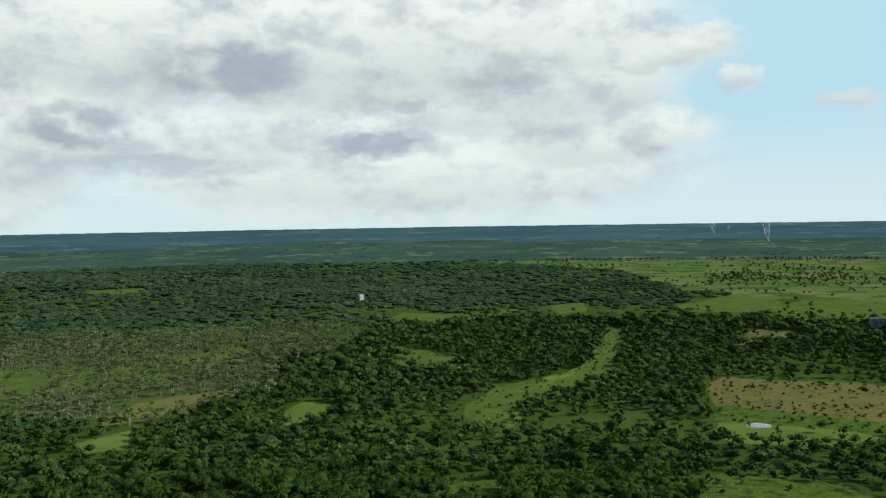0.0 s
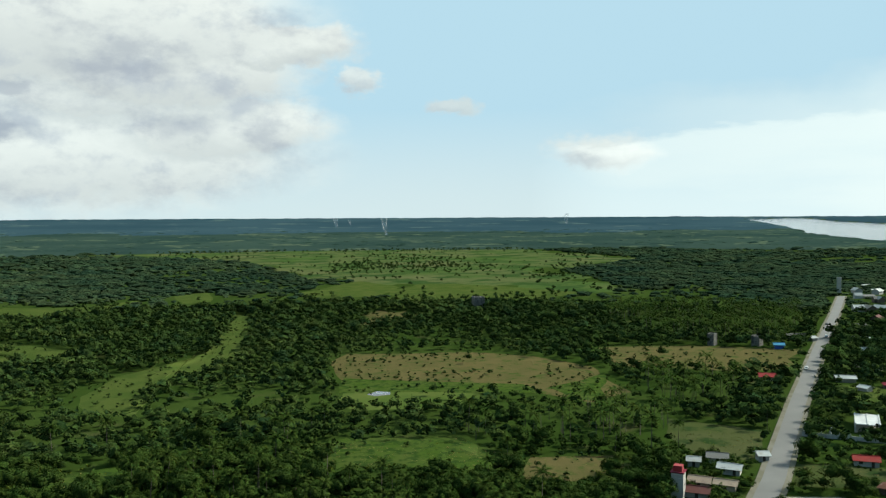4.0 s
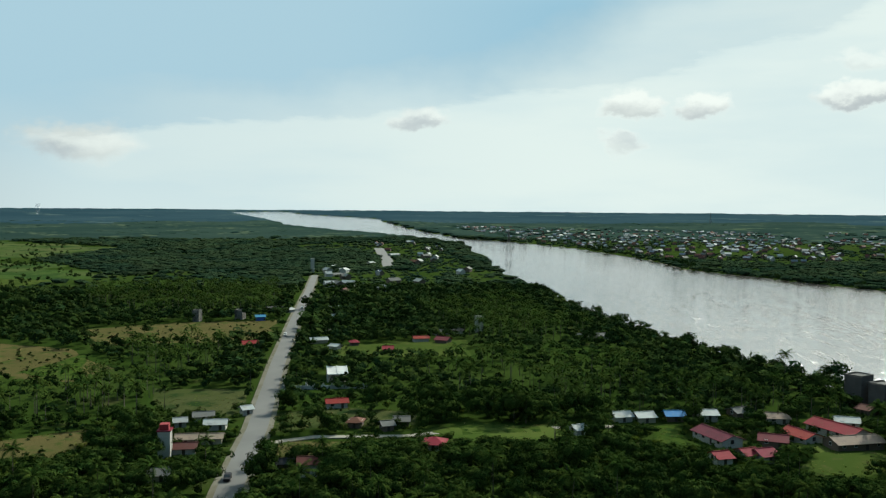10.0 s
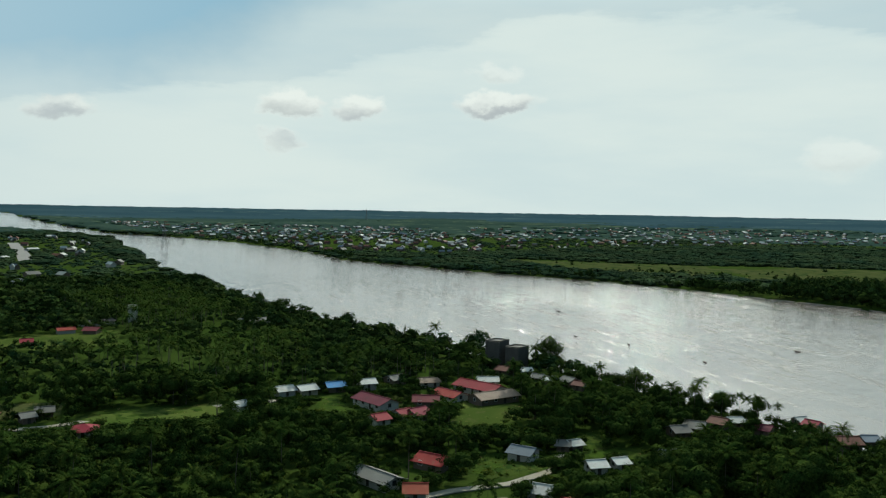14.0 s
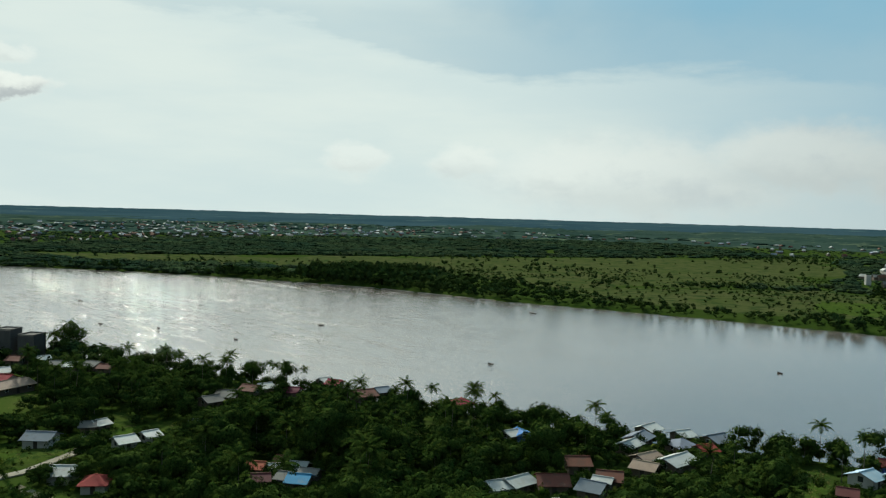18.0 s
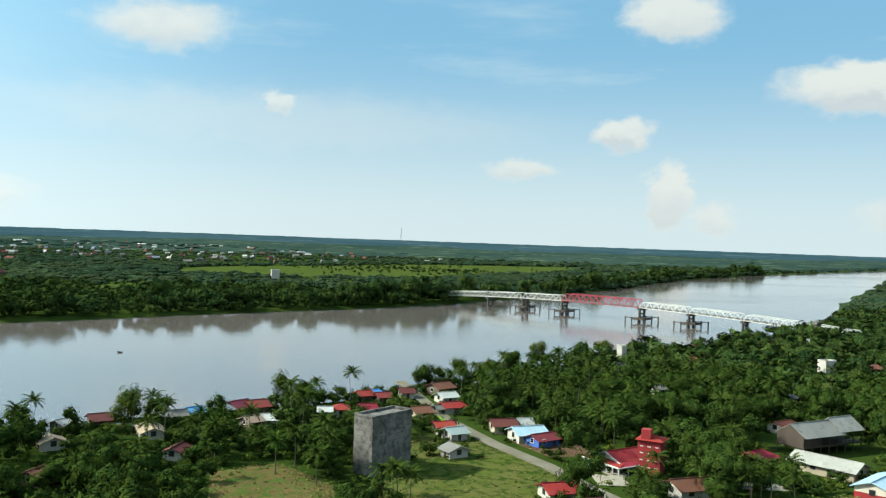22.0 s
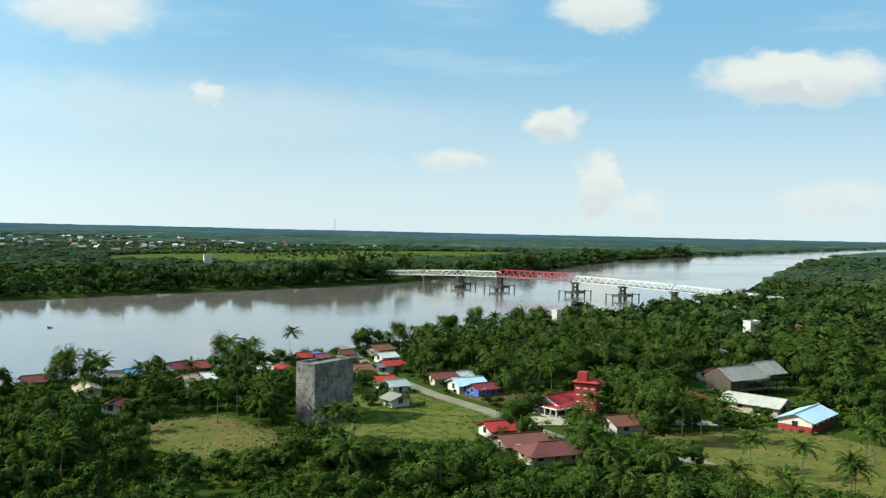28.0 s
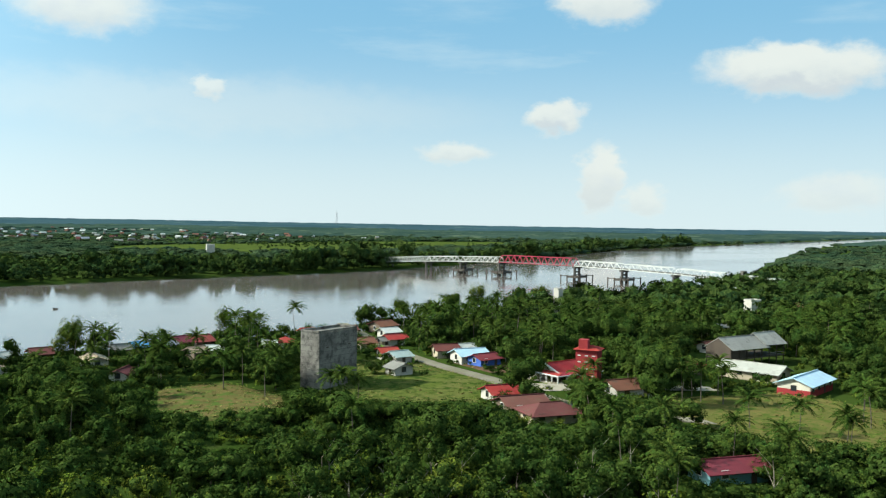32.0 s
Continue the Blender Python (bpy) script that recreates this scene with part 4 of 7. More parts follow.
house(258.8, 105.4, -76, 6.4, 4.8, 2.1, "roof_white", "wall_white")
house(268.0, 113.3, -67, 6.0, 4.8, 2.1, "roof_grey", "wall_white")
house(279.1, 103.0, -52, 3.2, 4, 2.1, "roof_white", "wall_white")
house(207.4, 100.6, -72, 6.8, 5.6, 2.1, "roof_grey", "wall_cream")
house(292.9, 75.5, -68, 7.0, 4.8, 2.3, "roof_red", "wall_white")
house(268.2, 62.9, -89, 4.2, 5.2, 2.1, "roof_brown", "wall_wood", "hip")
house(265.4, 52.4, -62, 3.5, 4.4, 2.1, "roof_grey", "wall_wood")
house(271.6, 48.8, -80, 4.5, 4.8, 2.1, "roof_grey", "wall_wood")
house(247.1, 34.7, -90, 6.1, 6.4, 2.1, "roof_red", "wall_white", "hip")
house(217.8, 63.8, -74, 4.8, 5.6, 3.6, "roof_brown", "wall_white")
house(222.7, 71.6, -72, 4.2, 4, 1.7, "roof_dark", "wall_wood")
house(513.8, 180.4, -62, 5.4, 4.8, 2.6, "roof_azure", "wall_blue")
house(415.0, 150.5, -64, 8.3, 6.4, 2.1, "roof_red", "wall_white")
house(469.5, 125.4, -54, 4.5, 4.8, 2.1, "roof_grey", "wall_white")
house(470.6, 117.3, -91, 6.6, 4.8, 2.5, "roof_grey", "wall_white")
house(432.4, 120.9, -62, 8.5, 4.8, 2.1, "roof_white", "wall_cream")
house(413.8, 107.3, -109, 4.4, 4, 2.1, "roof_white", "wall_white")
house(427.7, 101.2, -65, 3.8, 4.8, 2.1, "roof_red", "wall_wood", "hip")
house(410.2, 80.4, -79, 4.6, 5.6, 2.1, "roof_red", "wall_wood")
house(446.5, 70.2, -68, 7.7, 4.8, 2.1, "roof_red", "wall_white")
house(443.7, 58.0, -106, 6.5, 6.4, 2.1, "roof_maroon", "wall_wood")
house(471.6, 64.5, -61, 4.6, 4.8, 2.1, "roof_dark", "wall_white")
house(474.3, 59.3, -57, 3.8, 4.8, 2.1, "roof_dark", "wall_white")
house(478.4, 54.8, -51, 4.6, 4.8, 2.1, "roof_dark", "wall_white")
house(571.8, 151.2, -59, 10.0, 5.6, 2.1, "roof_white", "wall_white")
house(526.9, 139.3, -59, 6.0, 4.8, 2.1, "roof_white", "wall_cream")
house(637.9, 169.2, -48, 7.7, 4.8, 2.1, "roof_grey", "wall_wood")
house(557.6, 175.3, -30, 3.8, 4.8, 2.1, "roof_white", "wall_white")
house(982.0, 254.7, -29, 11.4, 6.4, 2.1, "roof_white", "wall_white")
house(928.0, 231.6, -40, 10.9, 7.2, 2.1, "roof_white", "wall_white")
house(863.2, 222.6, -40, 11.1, 6.4, 2.1, "roof_grey", "wall_white")
house(1243.5, 235.1, -32, 19.5, 6.4, 2.5, "roof_white", "wall_white")
house(1038.9, 224.9, -21, 10.9, 6.4, 3.1, "roof_white", "wall_white")
house(562.2, 186.9, -56, 10.2, 5.6, 2.1, "roof_grey", "wall_wood")
house(288.7, -21.0, -68, 5.8, 5.6, 2.1, "roof_white", "wall_white")
house(289.1, -28.4, -70, 5.8, 5.6, 2.1, "roof_white", "wall_cream")
house(292.5, -38.4, -81, 5.9, 5.6, 2.1, "roof_azure", "wall_wood")
house(293.9, -49.4, -81, 5.3, 5.6, 2.5, "roof_white", "wall_white")
house(300.9, -60.8, -64, 5.6, 5.6, 2.1, "roof_grey", "wall_wood")
house(266.7, -47.8, -153, 14.1, 7.2, 2.3, "roof_maroon", "wall_white")
house(244.5, -44.6, -67, 4.5, 5.6, 2.1, "roof_red", "wall_white")
house(249.0, -52.8, -64, 4.5, 5.6, 2.1, "roof_red", "wall_white")
house(249.0, -57.1, -64, 5.1, 6.4, 2.1, "roof_red", "wall_white")
house(269.4, -6.7, -55, 4.1, 4.8, 2.1, "roof_white", "wall_white")
house(469.8, -14.7, -66, 8.2, 5.6, 2.1, "roof_grey", "wall_white")
house(472.3, -25.0, -68, 8.4, 5.6, 2.1, "roof_grey", "wall_white")
house(547.5, -32.6, -48, 6.0, 5.6, 2.1, "roof_grey", "wall_white")
house(294.3, -71.4, -88, 6.6, 5.6, 2.1, "roof_tan", "wall_white")
house(279.8, -86.0, -148, 17.2, 8, 2.5, "roof_red", "wall_white")
house(266.1, -86.3, -70, 15.2, 7.2, 2.3, "roof_tan", "wall_wood")
house(272.1, -73.3, -151, 10.2, 6.4, 2.1, "roof_red", "wall_white")
house(265.3, -63.6, -104, 7.6, 6.4, 2.1, "roof_maroon", "wall_wood")
house(311.1, -105.1, -141, 4.7, 5.6, 2.1, "roof_brown", "wall_wood")
house(292.0, -92.4, -100, 6.9, 5.6, 2.1, "roof_white", "wall_white")
house(307.5, -112.3, -96, 3.8, 4.8, 2.1, "roof_white", "wall_wood")
house(294.6, -112.4, -124, 3.8, 4.8, 2.1, "roof_grey", "wall_wood")
house(289.3, -115.1, -129, 3.8, 4.8, 2.1, "roof_white", "wall_wood")
house(286.3, -121.0, -155, 4.9, 5.6, 2.1, "roof_grey", "wall_wood")
house(279.2, -122.2, -139, 3.8, 4.8, 2.1, "roof_brown", "wall_wood")
house(202.3, -73.6, -136, 5.9, 5.6, 2.3, "roof_slate", "wall_white")
house(200.1, -50.2, -138, 7.9, 6.4, 2.1, "roof_red", "wall_wood")
house(179.3, -40.8, -103, 4.5, 5.6, 2.3, "roof_orange", "wall_white")
house(190.7, -34.6, -151, 11.9, 5.6, 2.1, "roof_grey", "wall_white")
house(173.7, -67.5, -130, 4.5, 5.6, 2.1, "roof_white", "wall_white")
house(164.0, -70.0, -127, 4.5, 5.6, 2.1, "roof_orange", "wall_white", "hip")
house(207.6, -86.3, -113, 3.2, 4, 2.1, "roof_grey", "wall_wood")
house(207.5, -89.2, -77, 3.2, 4, 2.1, "roof_white", "wall_wood")
house(154.0, -99.5, -142, 3.2, 4, 1.7, "roof_orange", "wall_wood")
house(153.9, -106.7, -145, 3.2, 4, 1.7, "roof_brown", "wall_wood")
house(150.4, -102.2, -124, 2.6, 3.2, 1.7, "roof_white", "wall_white")
house(148.2, -106.2, -146, 3.2, 4, 1.7, "roof_white", "wall_wood")
house(146.4, -95.5, -123, 3.2, 4, 1.7, "roof_rust", "wall_wood")
house(143.8, -100.3, -152, 3.2, 4, 1.7, "roof_grey", "wall_wood")
house(140.8, -101.1, -144, 3.8, 4.8, 1.7, "roof_azure", "wall_wood")
house(142.8, -105.1, -152, 3.2, 4, 1.7, "roof_grey", "wall_wood")
house(188.8, -86.9, -91, 4.0, 4.8, 2.1, "roof_white", "wall_white")
house(190.0, -93.6, -85, 3.2, 4, 2.1, "roof_white", "wall_white")
house(193.9, -108.7, -100, 3.2, 4, 2.1, "roof_white", "wall_white")
house(214.8, -123.5, -90, 4.5, 5.6, 2.1, "roof_grey", "wall_wood")
house(218.1, -130.7, -131, 5.1, 6.4, 2.1, "roof_grey", "wall_wood")
house(221.3, -145.4, -95, 3.8, 4.8, 2.1, "roof_white", "wall_wood")
house(221.0, -140.4, -149, 4.5, 5.6, 2.1, "roof_brown", "wall_wood")
house(218.3, -165.2, -88, 3.2, 4, 2.1, "roof_white", "wall_wood")
house(213.1, -165.5, -155, 3.8, 4.8, 2.1, "roof_red", "wall_wood")
house(211.4, -148.5, -144, 3.8, 4.8, 2.1, "roof_maroon", "wall_wood")
house(194.9, -161.8, -103, 5.7, 6.4, 2.1, "roof_brown", "wall_wood")
house(195.6, -169.5, -102, 3.8, 4.8, 2.1, "roof_slate", "wall_wood")
house(169.8, -177.1, -102, 4.5, 5.6, 2.1, "roof_red", "wall_wood", "hip")
house(137.0, -160.7, -100, 3.2, 4, 2.1, "roof_white", "wall_wood")
house(135.8, -163.1, 159, 3.6, 4, 2.1, "roof_azure", "wall_blue")
house(112.7, -175.1, -83, 5.7, 4, 2.1, "roof_white", "wall_wood")
house(114.9, -182.6, -79, 6.5, 4.8, 2.1, "roof_slate", "wall_wood")
house(118.3, -192.3, -90, 4.9, 4.8, 2.1, "roof_white", "wall_wood")
house(104.2, -184.4, -116, 5.1, 6.4, 2.3, "roof_slate", "wall_wood", "hip")
house(109.3, -193.6, -107, 3.8, 4.8, 2.1, "roof_white", "wall_wood")
house(101.6, -196.0, -102, 5.5, 5.6, 2.1, "roof_slate", "wall_wood")
house(98.7, -185.2, -110, 3.8, 4.8, 2.1, "roof_orange", "wall_wood")
house(103.7, -168.4, -98, 5.5, 4.8, 2.1, "roof_tan", "wall_wood")
house(98.1, -171.2, -92, 8.4, 5.6, 2.1, "roof_white", "wall_wood")
house(99.7, -162.0, -168, 4.8, 4.8, 2.1, "roof_tan", "wall_wood")
house(111.6, -153.4, -131, 4.5, 5.6, 2.1, "roof_brown", "wall_wood")
house(100.5, -149.6, -146, 4.5, 5.6, 2.1, "roof_brown", "wall_wood")
house(98.6, -141.2, -166, 4.5, 5.6, 2.1, "roof_slate", "wall_wood")
house(99.6, -146.0, -160, 3.2, 4, 2.1, "roof_white", "wall_wood")
house(106.6, -138.4, -134, 5.6, 6.4, 2.1, "roof_brown", "wall_wood")
house(110.9, -132.4, -92, 5.8, 4.8, 2.1, "roof_white", "wall_wood")
house(112.3, -127.9, -106, 3.8, 4.8, 1.9, "roof_white", "wall_white")
house(97.7, -125.7, -116, 3.8, 4.8, 2.1, "roof_white", "wall_wood")
house(92.7, -125.8, -143, 5.8, 7.2, 2.1, "roof_rust", "wall_wood")
house(92.6, -129.0, -157, 3.5, 4, 2.1, "roof_white", "wall_wood")
house(65.4, -192.6, -98, 4.5, 5.6, 2.1, "roof_sky", "wall_white")
house(60.2, -197.4, -104, 4.2, 5.2, 2.1, "roof_sky", "wall_white")
house(57.5, -191.5, -144, 3.2, 4, 1.7, "roof_white", "wall_white")
house(54.6, -192.3, -93, 6.4, 4.8, 2.1, "roof_tan", "wall_wood")
house(53.1, -182.9, -132, 3.2, 4, 1.7, "roof_cyan", "wall_wood")
house(64.7, -204.9, -148, 3.8, 4.8, 2.5, "roof_maroon", "wall_blue")
house(63.5, -177.4, -160, 3.2, 4, 2.1, "roof_rust", "wall_wood")
house(46.1, -198.7, -138, 3.2, 4, 2.1, "roof_orange", "wall_wood")
house(47.5, -190.6, -121, 3.8, 4.8, 2.1, "roof_brown", "wall_wood")
house(32.8, -214.5, -135, 7.7, 9.6, 2.5, "roof_cyan", "wall_cyan", "hip")
house(28.5, -218.7, -130, 5.1, 6.4, 2.5, "roof_cyan", "wall_wood")
house(26.8, -196.2, -149, 6.8, 6.4, 2.3, "roof_orange", "wall_white")
house(26.0, -189.2, -155, 3.2, 4, 1.9, "roof_white", "wall_white")
house(26.2, -181.1, -137, 3.2, 4, 1.9, "roof_orange", "wall_wood")
house(-11.1, -211.7, 97, 8.1, 4.8, 2.1, "roof_tan", "wall_white")
house(-15.5, -190.9, -118, 5.5, 4, 2.1, "roof_rust", "wall_white")
house(7.8, -222.4, -139, 3.8, 4.8, 2.1, "roof_white", "wall_wood")
house(0.0, -226.0, -167, 4.5, 5.6, 2.1, "roof_rust", "wall_wood")
house(9.6, -204.8, 107, 4.2, 4.8, 2.1, "roof_tan", "wall_white")
house(10.8, -177.7, -129, 3.8, 4.8, 2.1, "roof_brown", "wall_wood")
house(-22.6, -230.4, -156, 3.8, 4.8, 2.1, "roof_azure", "wall_wood")
house(-29.7, -232.6, -162, 4.5, 5.6, 2.1, "roof_slate", "wall_wood")
house(-34.3, -233.5, -150, 5.1, 6.4, 2.5, "roof_maroon", "wall_wood")
house(-38.7, -233.3, -163, 5.1, 6.4, 2.5, "roof_maroon", "wall_wood")
house(-35.0, -216.7, -159, 3.8, 4.8, 2.1, "roof_tan", "wall_wood")
house(-39.6, -218.0, 170, 3.8, 4.8, 2.1, "roof_white", "wall_white")
house(-18.3, -227.3, -170, 3.8, 4.8, 2.1, "roof_grey", "wall_wood")
house(-55.5, -224.8, 166, 3.2, 4, 2.1, "roof_white", "wall_white")


# ---- bridge ----
BRIDGE_A, BRIDGE_B = Vector((-241, -650, 0)), Vector((-378, -351, 0))
b_len = (BRIDGE_B - BRIDGE_A).length
b_dir = (BRIDGE_B - BRIDGE_A).normalized()
b_yaw = math.degrees(math.atan2(b_dir.y, b_dir.x))


def deck_z(s):
    return 2.2 + 5.9 * (1 - (2 * s - 1) ** 2)


bridge = thing("truss_bridge", "long steel truss bridge, white spans and one red", "bridge", pose(*BRIDGE_A, 0, 0, b_yaw))
STOPS = (0.0, 0.08, 0.20, 0.30, 0.405, 0.59, 0.695, 0.80, 0.90, 1.0)
for i, (s0, s1) in enumerate(zip(STOPS, STOPS[1:])):
    red = i == 4
    mat = "steel_red" if red else "steel_white"
    tall = 4.9 if red else 3.5
    x0, x1 = s0 * b_len + 0.4, s1 * b_len - 0.4
    z0, z1 = deck_z(s0), deck_z(s1)
    n_bay = max(4, round((x1 - x0) / 5.0))
    span = part("span", Shape().slab((x0, -3.6, z0 + 0.5), (x1, -3.6, z1 + 0.5), (x1, 3.6, z1 + 0.5), (x0, 3.6, z0 + 0.5), 0.35), "concrete", bridge, "red painted steel truss span" if red else "white painted steel truss span")

    def at(k, side, up):
        f = k / n_bay
        return (x0 + (x1 - x0) * f, side * 3.9, z0 + (z1 - z0) * f + up)

    for side in (-1, 1):
        part("bottom_chord", Shape().bar(at(0, side, 0), at(n_bay, side, 0), 0.34), mat, span)
        part("top_chord", Shape().bar(at(0.5, side, tall), at(n_bay - 0.5, side, tall), 0.34), mat, span)
        for k in range(n_bay):
            part("diagonal", Shape().bar(at(k, side, 0), at(k + 0.5, side, tall), 0.3 if red else 0.24), mat, span)
            part("diagonal", Shape().bar(at(k + 0.5, side, tall), at(k + 1, side, 0), 0.3 if red else 0.24), mat, span)
    for k in range(n_bay):
        part("cross_beam", Shape().bar(at(k + 0.5, -1, tall), at(k + 0.5, 1, tall), 0.2), mat, span)
for s in STOPS[1:-1]:
    x, z = s * b_len, deck_z(s)
    pier = part("pier", Shape().box(x - 1.2, -4.4, z - 1.6, x + 1.2, 4.4, z - 0.3), "concrete_dark", bridge, "dark concrete pier")
    for side in (-1, 1):
        part("column", Shape().bar((x, side * 2.8, -5), (x, side * 2.8, z - 1.6), 1.15, 8), "concrete_dark", pier)
    part("tie_beam", Shape().box(x - 0.6, -2.8, z * 0.45, x + 0.6, 2.8, z * 0.45 + 1.0), "concrete_dark", pier)
    if 0.25 < s < 0.75:
        part("pile_cap", Shape().box(x - 4.2, -6.2, 0.2, x + 4.2, 6.2, 1.4), "concrete_dark", pier)
        for i in range(4):
            for j in (-1, 1):
                part("fender_pile", Shape().bar((x - 7 + i * 4.7, j * 8.2, -5), (x - 7 + i * 4.7, j * 8.2, 2.2), 0.55, 6), "timber_dark", pier)
        for j in (-1, 1):
            part("fender_beam", Shape().bar((x - 7.6, j * 8.2, 1.6), (x + 7.7, j * 8.2, 1.6), 0.4), "timber_dark", pier)
ribbon("road_7", "shoulder", [tuple(BRIDGE_B.xy), (-400, -300), (-430, -255), (-520, -170)], 4, "pale approach road of the bridge", lift=2.3, height=2.6)

# ---- tall blocks ----


def d_near(x, y):
    return math.hypot(x, y) < 400


def block(name, label, x, y, yaw, L, W, h, wall, vents=(), top=None):
    """A windowless tall block with floor bands, vent holes and a parapet."""
    ob = thing(name, label, "building", pose(x, y, float(rise(x, y)), 0, 0, yaw))
    part("wall", Shape().box(-L / 2, -W / 2, -0.5, L / 2, W / 2, h), wall, ob)
    if wall == "concrete":
        for z in np.arange(1.4, h - 0.6, 1.25):
            part("pour_joint", Shape().box(-L / 2 - 0.02, -W / 2 - 0.02, z, L / 2 + 0.02, W / 2 + 0.02, z + 0.06 + 0.035 * math.sin(z * 5)), "concrete_dark", ob, "dark stained joint of the concrete pours")
    for z in np.arange(3.0, h - 1, 3.0):
        part("floor_band", Shape().box(-L / 2 - 0.04, -W / 2 - 0.04, z, L / 2 + 0.04, W / 2 + 0.04, z + 0.22), wall, ob)
    for sx, sy, ex, ey in ((-1, -1, 1, -1), (1, -1, 1, 1), (1, 1, -1, 1), (-1, 1, -1, -1)):
        a = Vector((sx * (L / 2 - 0.1), sy * (W / 2 - 0.1), h + 0.3))
        b = Vector((ex * (L / 2 - 0.1), ey * (W / 2 - 0.1), h + 0.3))
        part("parapet", Shape().bar(a, b, 0.42), top or wall, ob)
    for face, u, z in [(o, u, z) for f, u, z in vents for o in (f + ("a" if f == "b" else "b"))] if d_near(x, y) else vents:
        if face in "ab":
            yy = (W / 2) * (1 if face == "a" else -1)
            part("vent", Shape().box(u - 0.35, yy - 0.06, z, u + 0.35, yy + 0.06, z + 0.25), "timber_dark" if wall != "wall_red" else "plain_white", ob)
        else:
            xx = (L / 2) * (1 if face == "c" else -1)
            part("vent", Shape().box(xx - 0.06, u - 0.35, z, xx + 0.06, u + 0.35, z + 0.25), "timber_dark" if wall != "wall_red" else "plain_white", ob)
    HOMES.append((x, y, max(L, W) / 2))
    return ob

block("grey_building", "lower grey wing on the river bank", 323.6, -114.4, -50, 8.0, 6.0, 8.2, "concrete_dark", [("b", u, 4) for u in (-2, 2)])
block("concrete_tower", "tall windowless raw concrete block with stained walls", -55.0, -172.3, 30.8, 12.1, 5.1, 11.6, "concrete", [("a", u, 8.4) for u in (-3.5, 3.5)])
red = block("red_tower", "red painted tall block with small white vents", -109.0, -154.8, -49, 4.8, 4.2, 7.0, "wall_red", [("b", u, z) for u in (-1.6, 0, 1.6) for z in (1.6, 3.1, 4.6, 6.0)])
part("roof", Shape().poly([(-3.0, -2.6, 7.4), (3.0, -2.6, 7.4), (3.0, 2.6, 7.4), (-3.0, 2.6, 7.4), (-1, 0, 8.3), (1, 0, 8.3)], [(0, 1, 5, 4), (2, 3, 4, 5), (1, 2, 5), (3, 0, 4), (3, 2, 1, 0)]), "roof_red", red)
part("turret", Shape().box(-0.2, 0.2, 7.4, 1.8, 2.0, 9.6), "wall_red", red)
spire = block("white_tower", "slim white block with a red top beside the road", 226.5, 107.0, 15, 3.7, 3.3, 7.2, "wall_white", [("b", 0, 4)])
part("roof", Shape().box(-2.1, -1.9, 7.6, 2.1, 1.9, 7.9), "roof_red", spire)
part("turret", Shape().box(-1.3, -1.2, 7.9, 1.3, 1.2, 9.5), "wall_red", spire)
block("concrete_tower", "grey windowless concrete block standing above woods", 562.0, 441.0, -40, 9, 9, 12, "concrete", [("b", u, z) for u in (-3, 0, 3) for z in (5, 9, 12)])
block("concrete_tower", "pale concrete block with a roof tank", 487.0, 43.5, 10, 4.5, 4.5, 8.5, "wall_white", [("b", 0, z) for z in (5, 8)])
block("grey_building", "grey three-storey block on the river bank", 329.0, -108.0, -50, 7.5, 6.5, 10, "concrete_dark", [("b", u, z) for u in (-3, 0, 3) for z in (4, 7)])
block("white_house", "white flat-roofed two-storey house with a roof tank", -268.0, -266.0, 0, 5.4, 4.4, 4.6, "wall_white", [("a", u, z) for u in (-1.6, 1.6) for z in (1.2, 3.0)])
block("concrete_tower", "slim grey concrete block by the bridge", -350.0, -355.0, 0, 2.6, 2.6, 10.5, "concrete")
block("white_tower", "slim white block standing among trees", -184.0, -283.0, 20, 2.8, 2.4, 9.5, "wall_white")
block("white_tower", "small white block in the forest", 341.0, 933.0, 0, 5, 4, 8, "wall_white")
block("white_tower", "white block across the river", -165.0, -900.0, 0, 8, 6, 9, "wall_white")
block("white_tower", "tall white block on the far meadow", 294.0, -841.0, 40, 4.5, 4.5, 8.5, "wall_white")
block("white_tower", "white block by the far town", 127.0, -733.0, 45, 8, 6, 6, "wall_white")
block("grey_building", "grey block beside the brown field", 505.0, 217.0, 0, 5, 4, 6.5, "concrete")
block("grey_building", "grey flat-roofed house beside the road", 519.0, 195.0, 0, 6, 5, 5.5, "concrete")

# stilted timber hall
hall = thing("stilt_hall", "weathered grey timber hall on stilts, open sides", "hall", pose(-163, -163, 0, 0, 0, 187) @ Matrix.Diagonal((0.8, 0.8, 0.9, 1)))
HOMES.append((-163, -164, 14))
part("floor", Shape().box(-13, -5, 2.1, 13, 5, 2.4), "timber_dark", hall)
for i in range(8):
    for sy in (-1, 1):
        part("post", Shape().bar((-12.6 + i * 3.6, sy * 4.8, -0.3), (-12.6 + i * 3.6, sy * 4.8, 5.2), 0.28), "timber_dark", hall)
part("wall", Shape().box(-13, -4.8, 2.3, -6, 4.8, 5.2).poly([(-12.8, -4.8, 5.2), (-13, -4.8, 5.2), (-13, 4.8, 5.2), (-12.8, 4.8, 5.2), (-12.8, 0, 7.9), (-13, 0, 7.9)], [(0, 1, 5, 4), (2, 3, 4, 5), (1, 2, 5), (3, 0, 4)]), "timber_dark", hall)
for along, ln, w, up in ((-4.2, 16.6, 10, 5.3), (8.6, 9.6, 9, 5.9)):
    before = set(hall.children)
    roof_parts(hall, ln, w, up, 2.6, False, "roof_weathered", True)
    for q in set(hall.children) - before:
        q.location.x += along
part("railing", Shape().box(4, -4.9, 3.2, 13, -4.8, 3.35).box(4, -4.9, 2.7, 13, -4.8, 2.8), "bark_pale", hall)
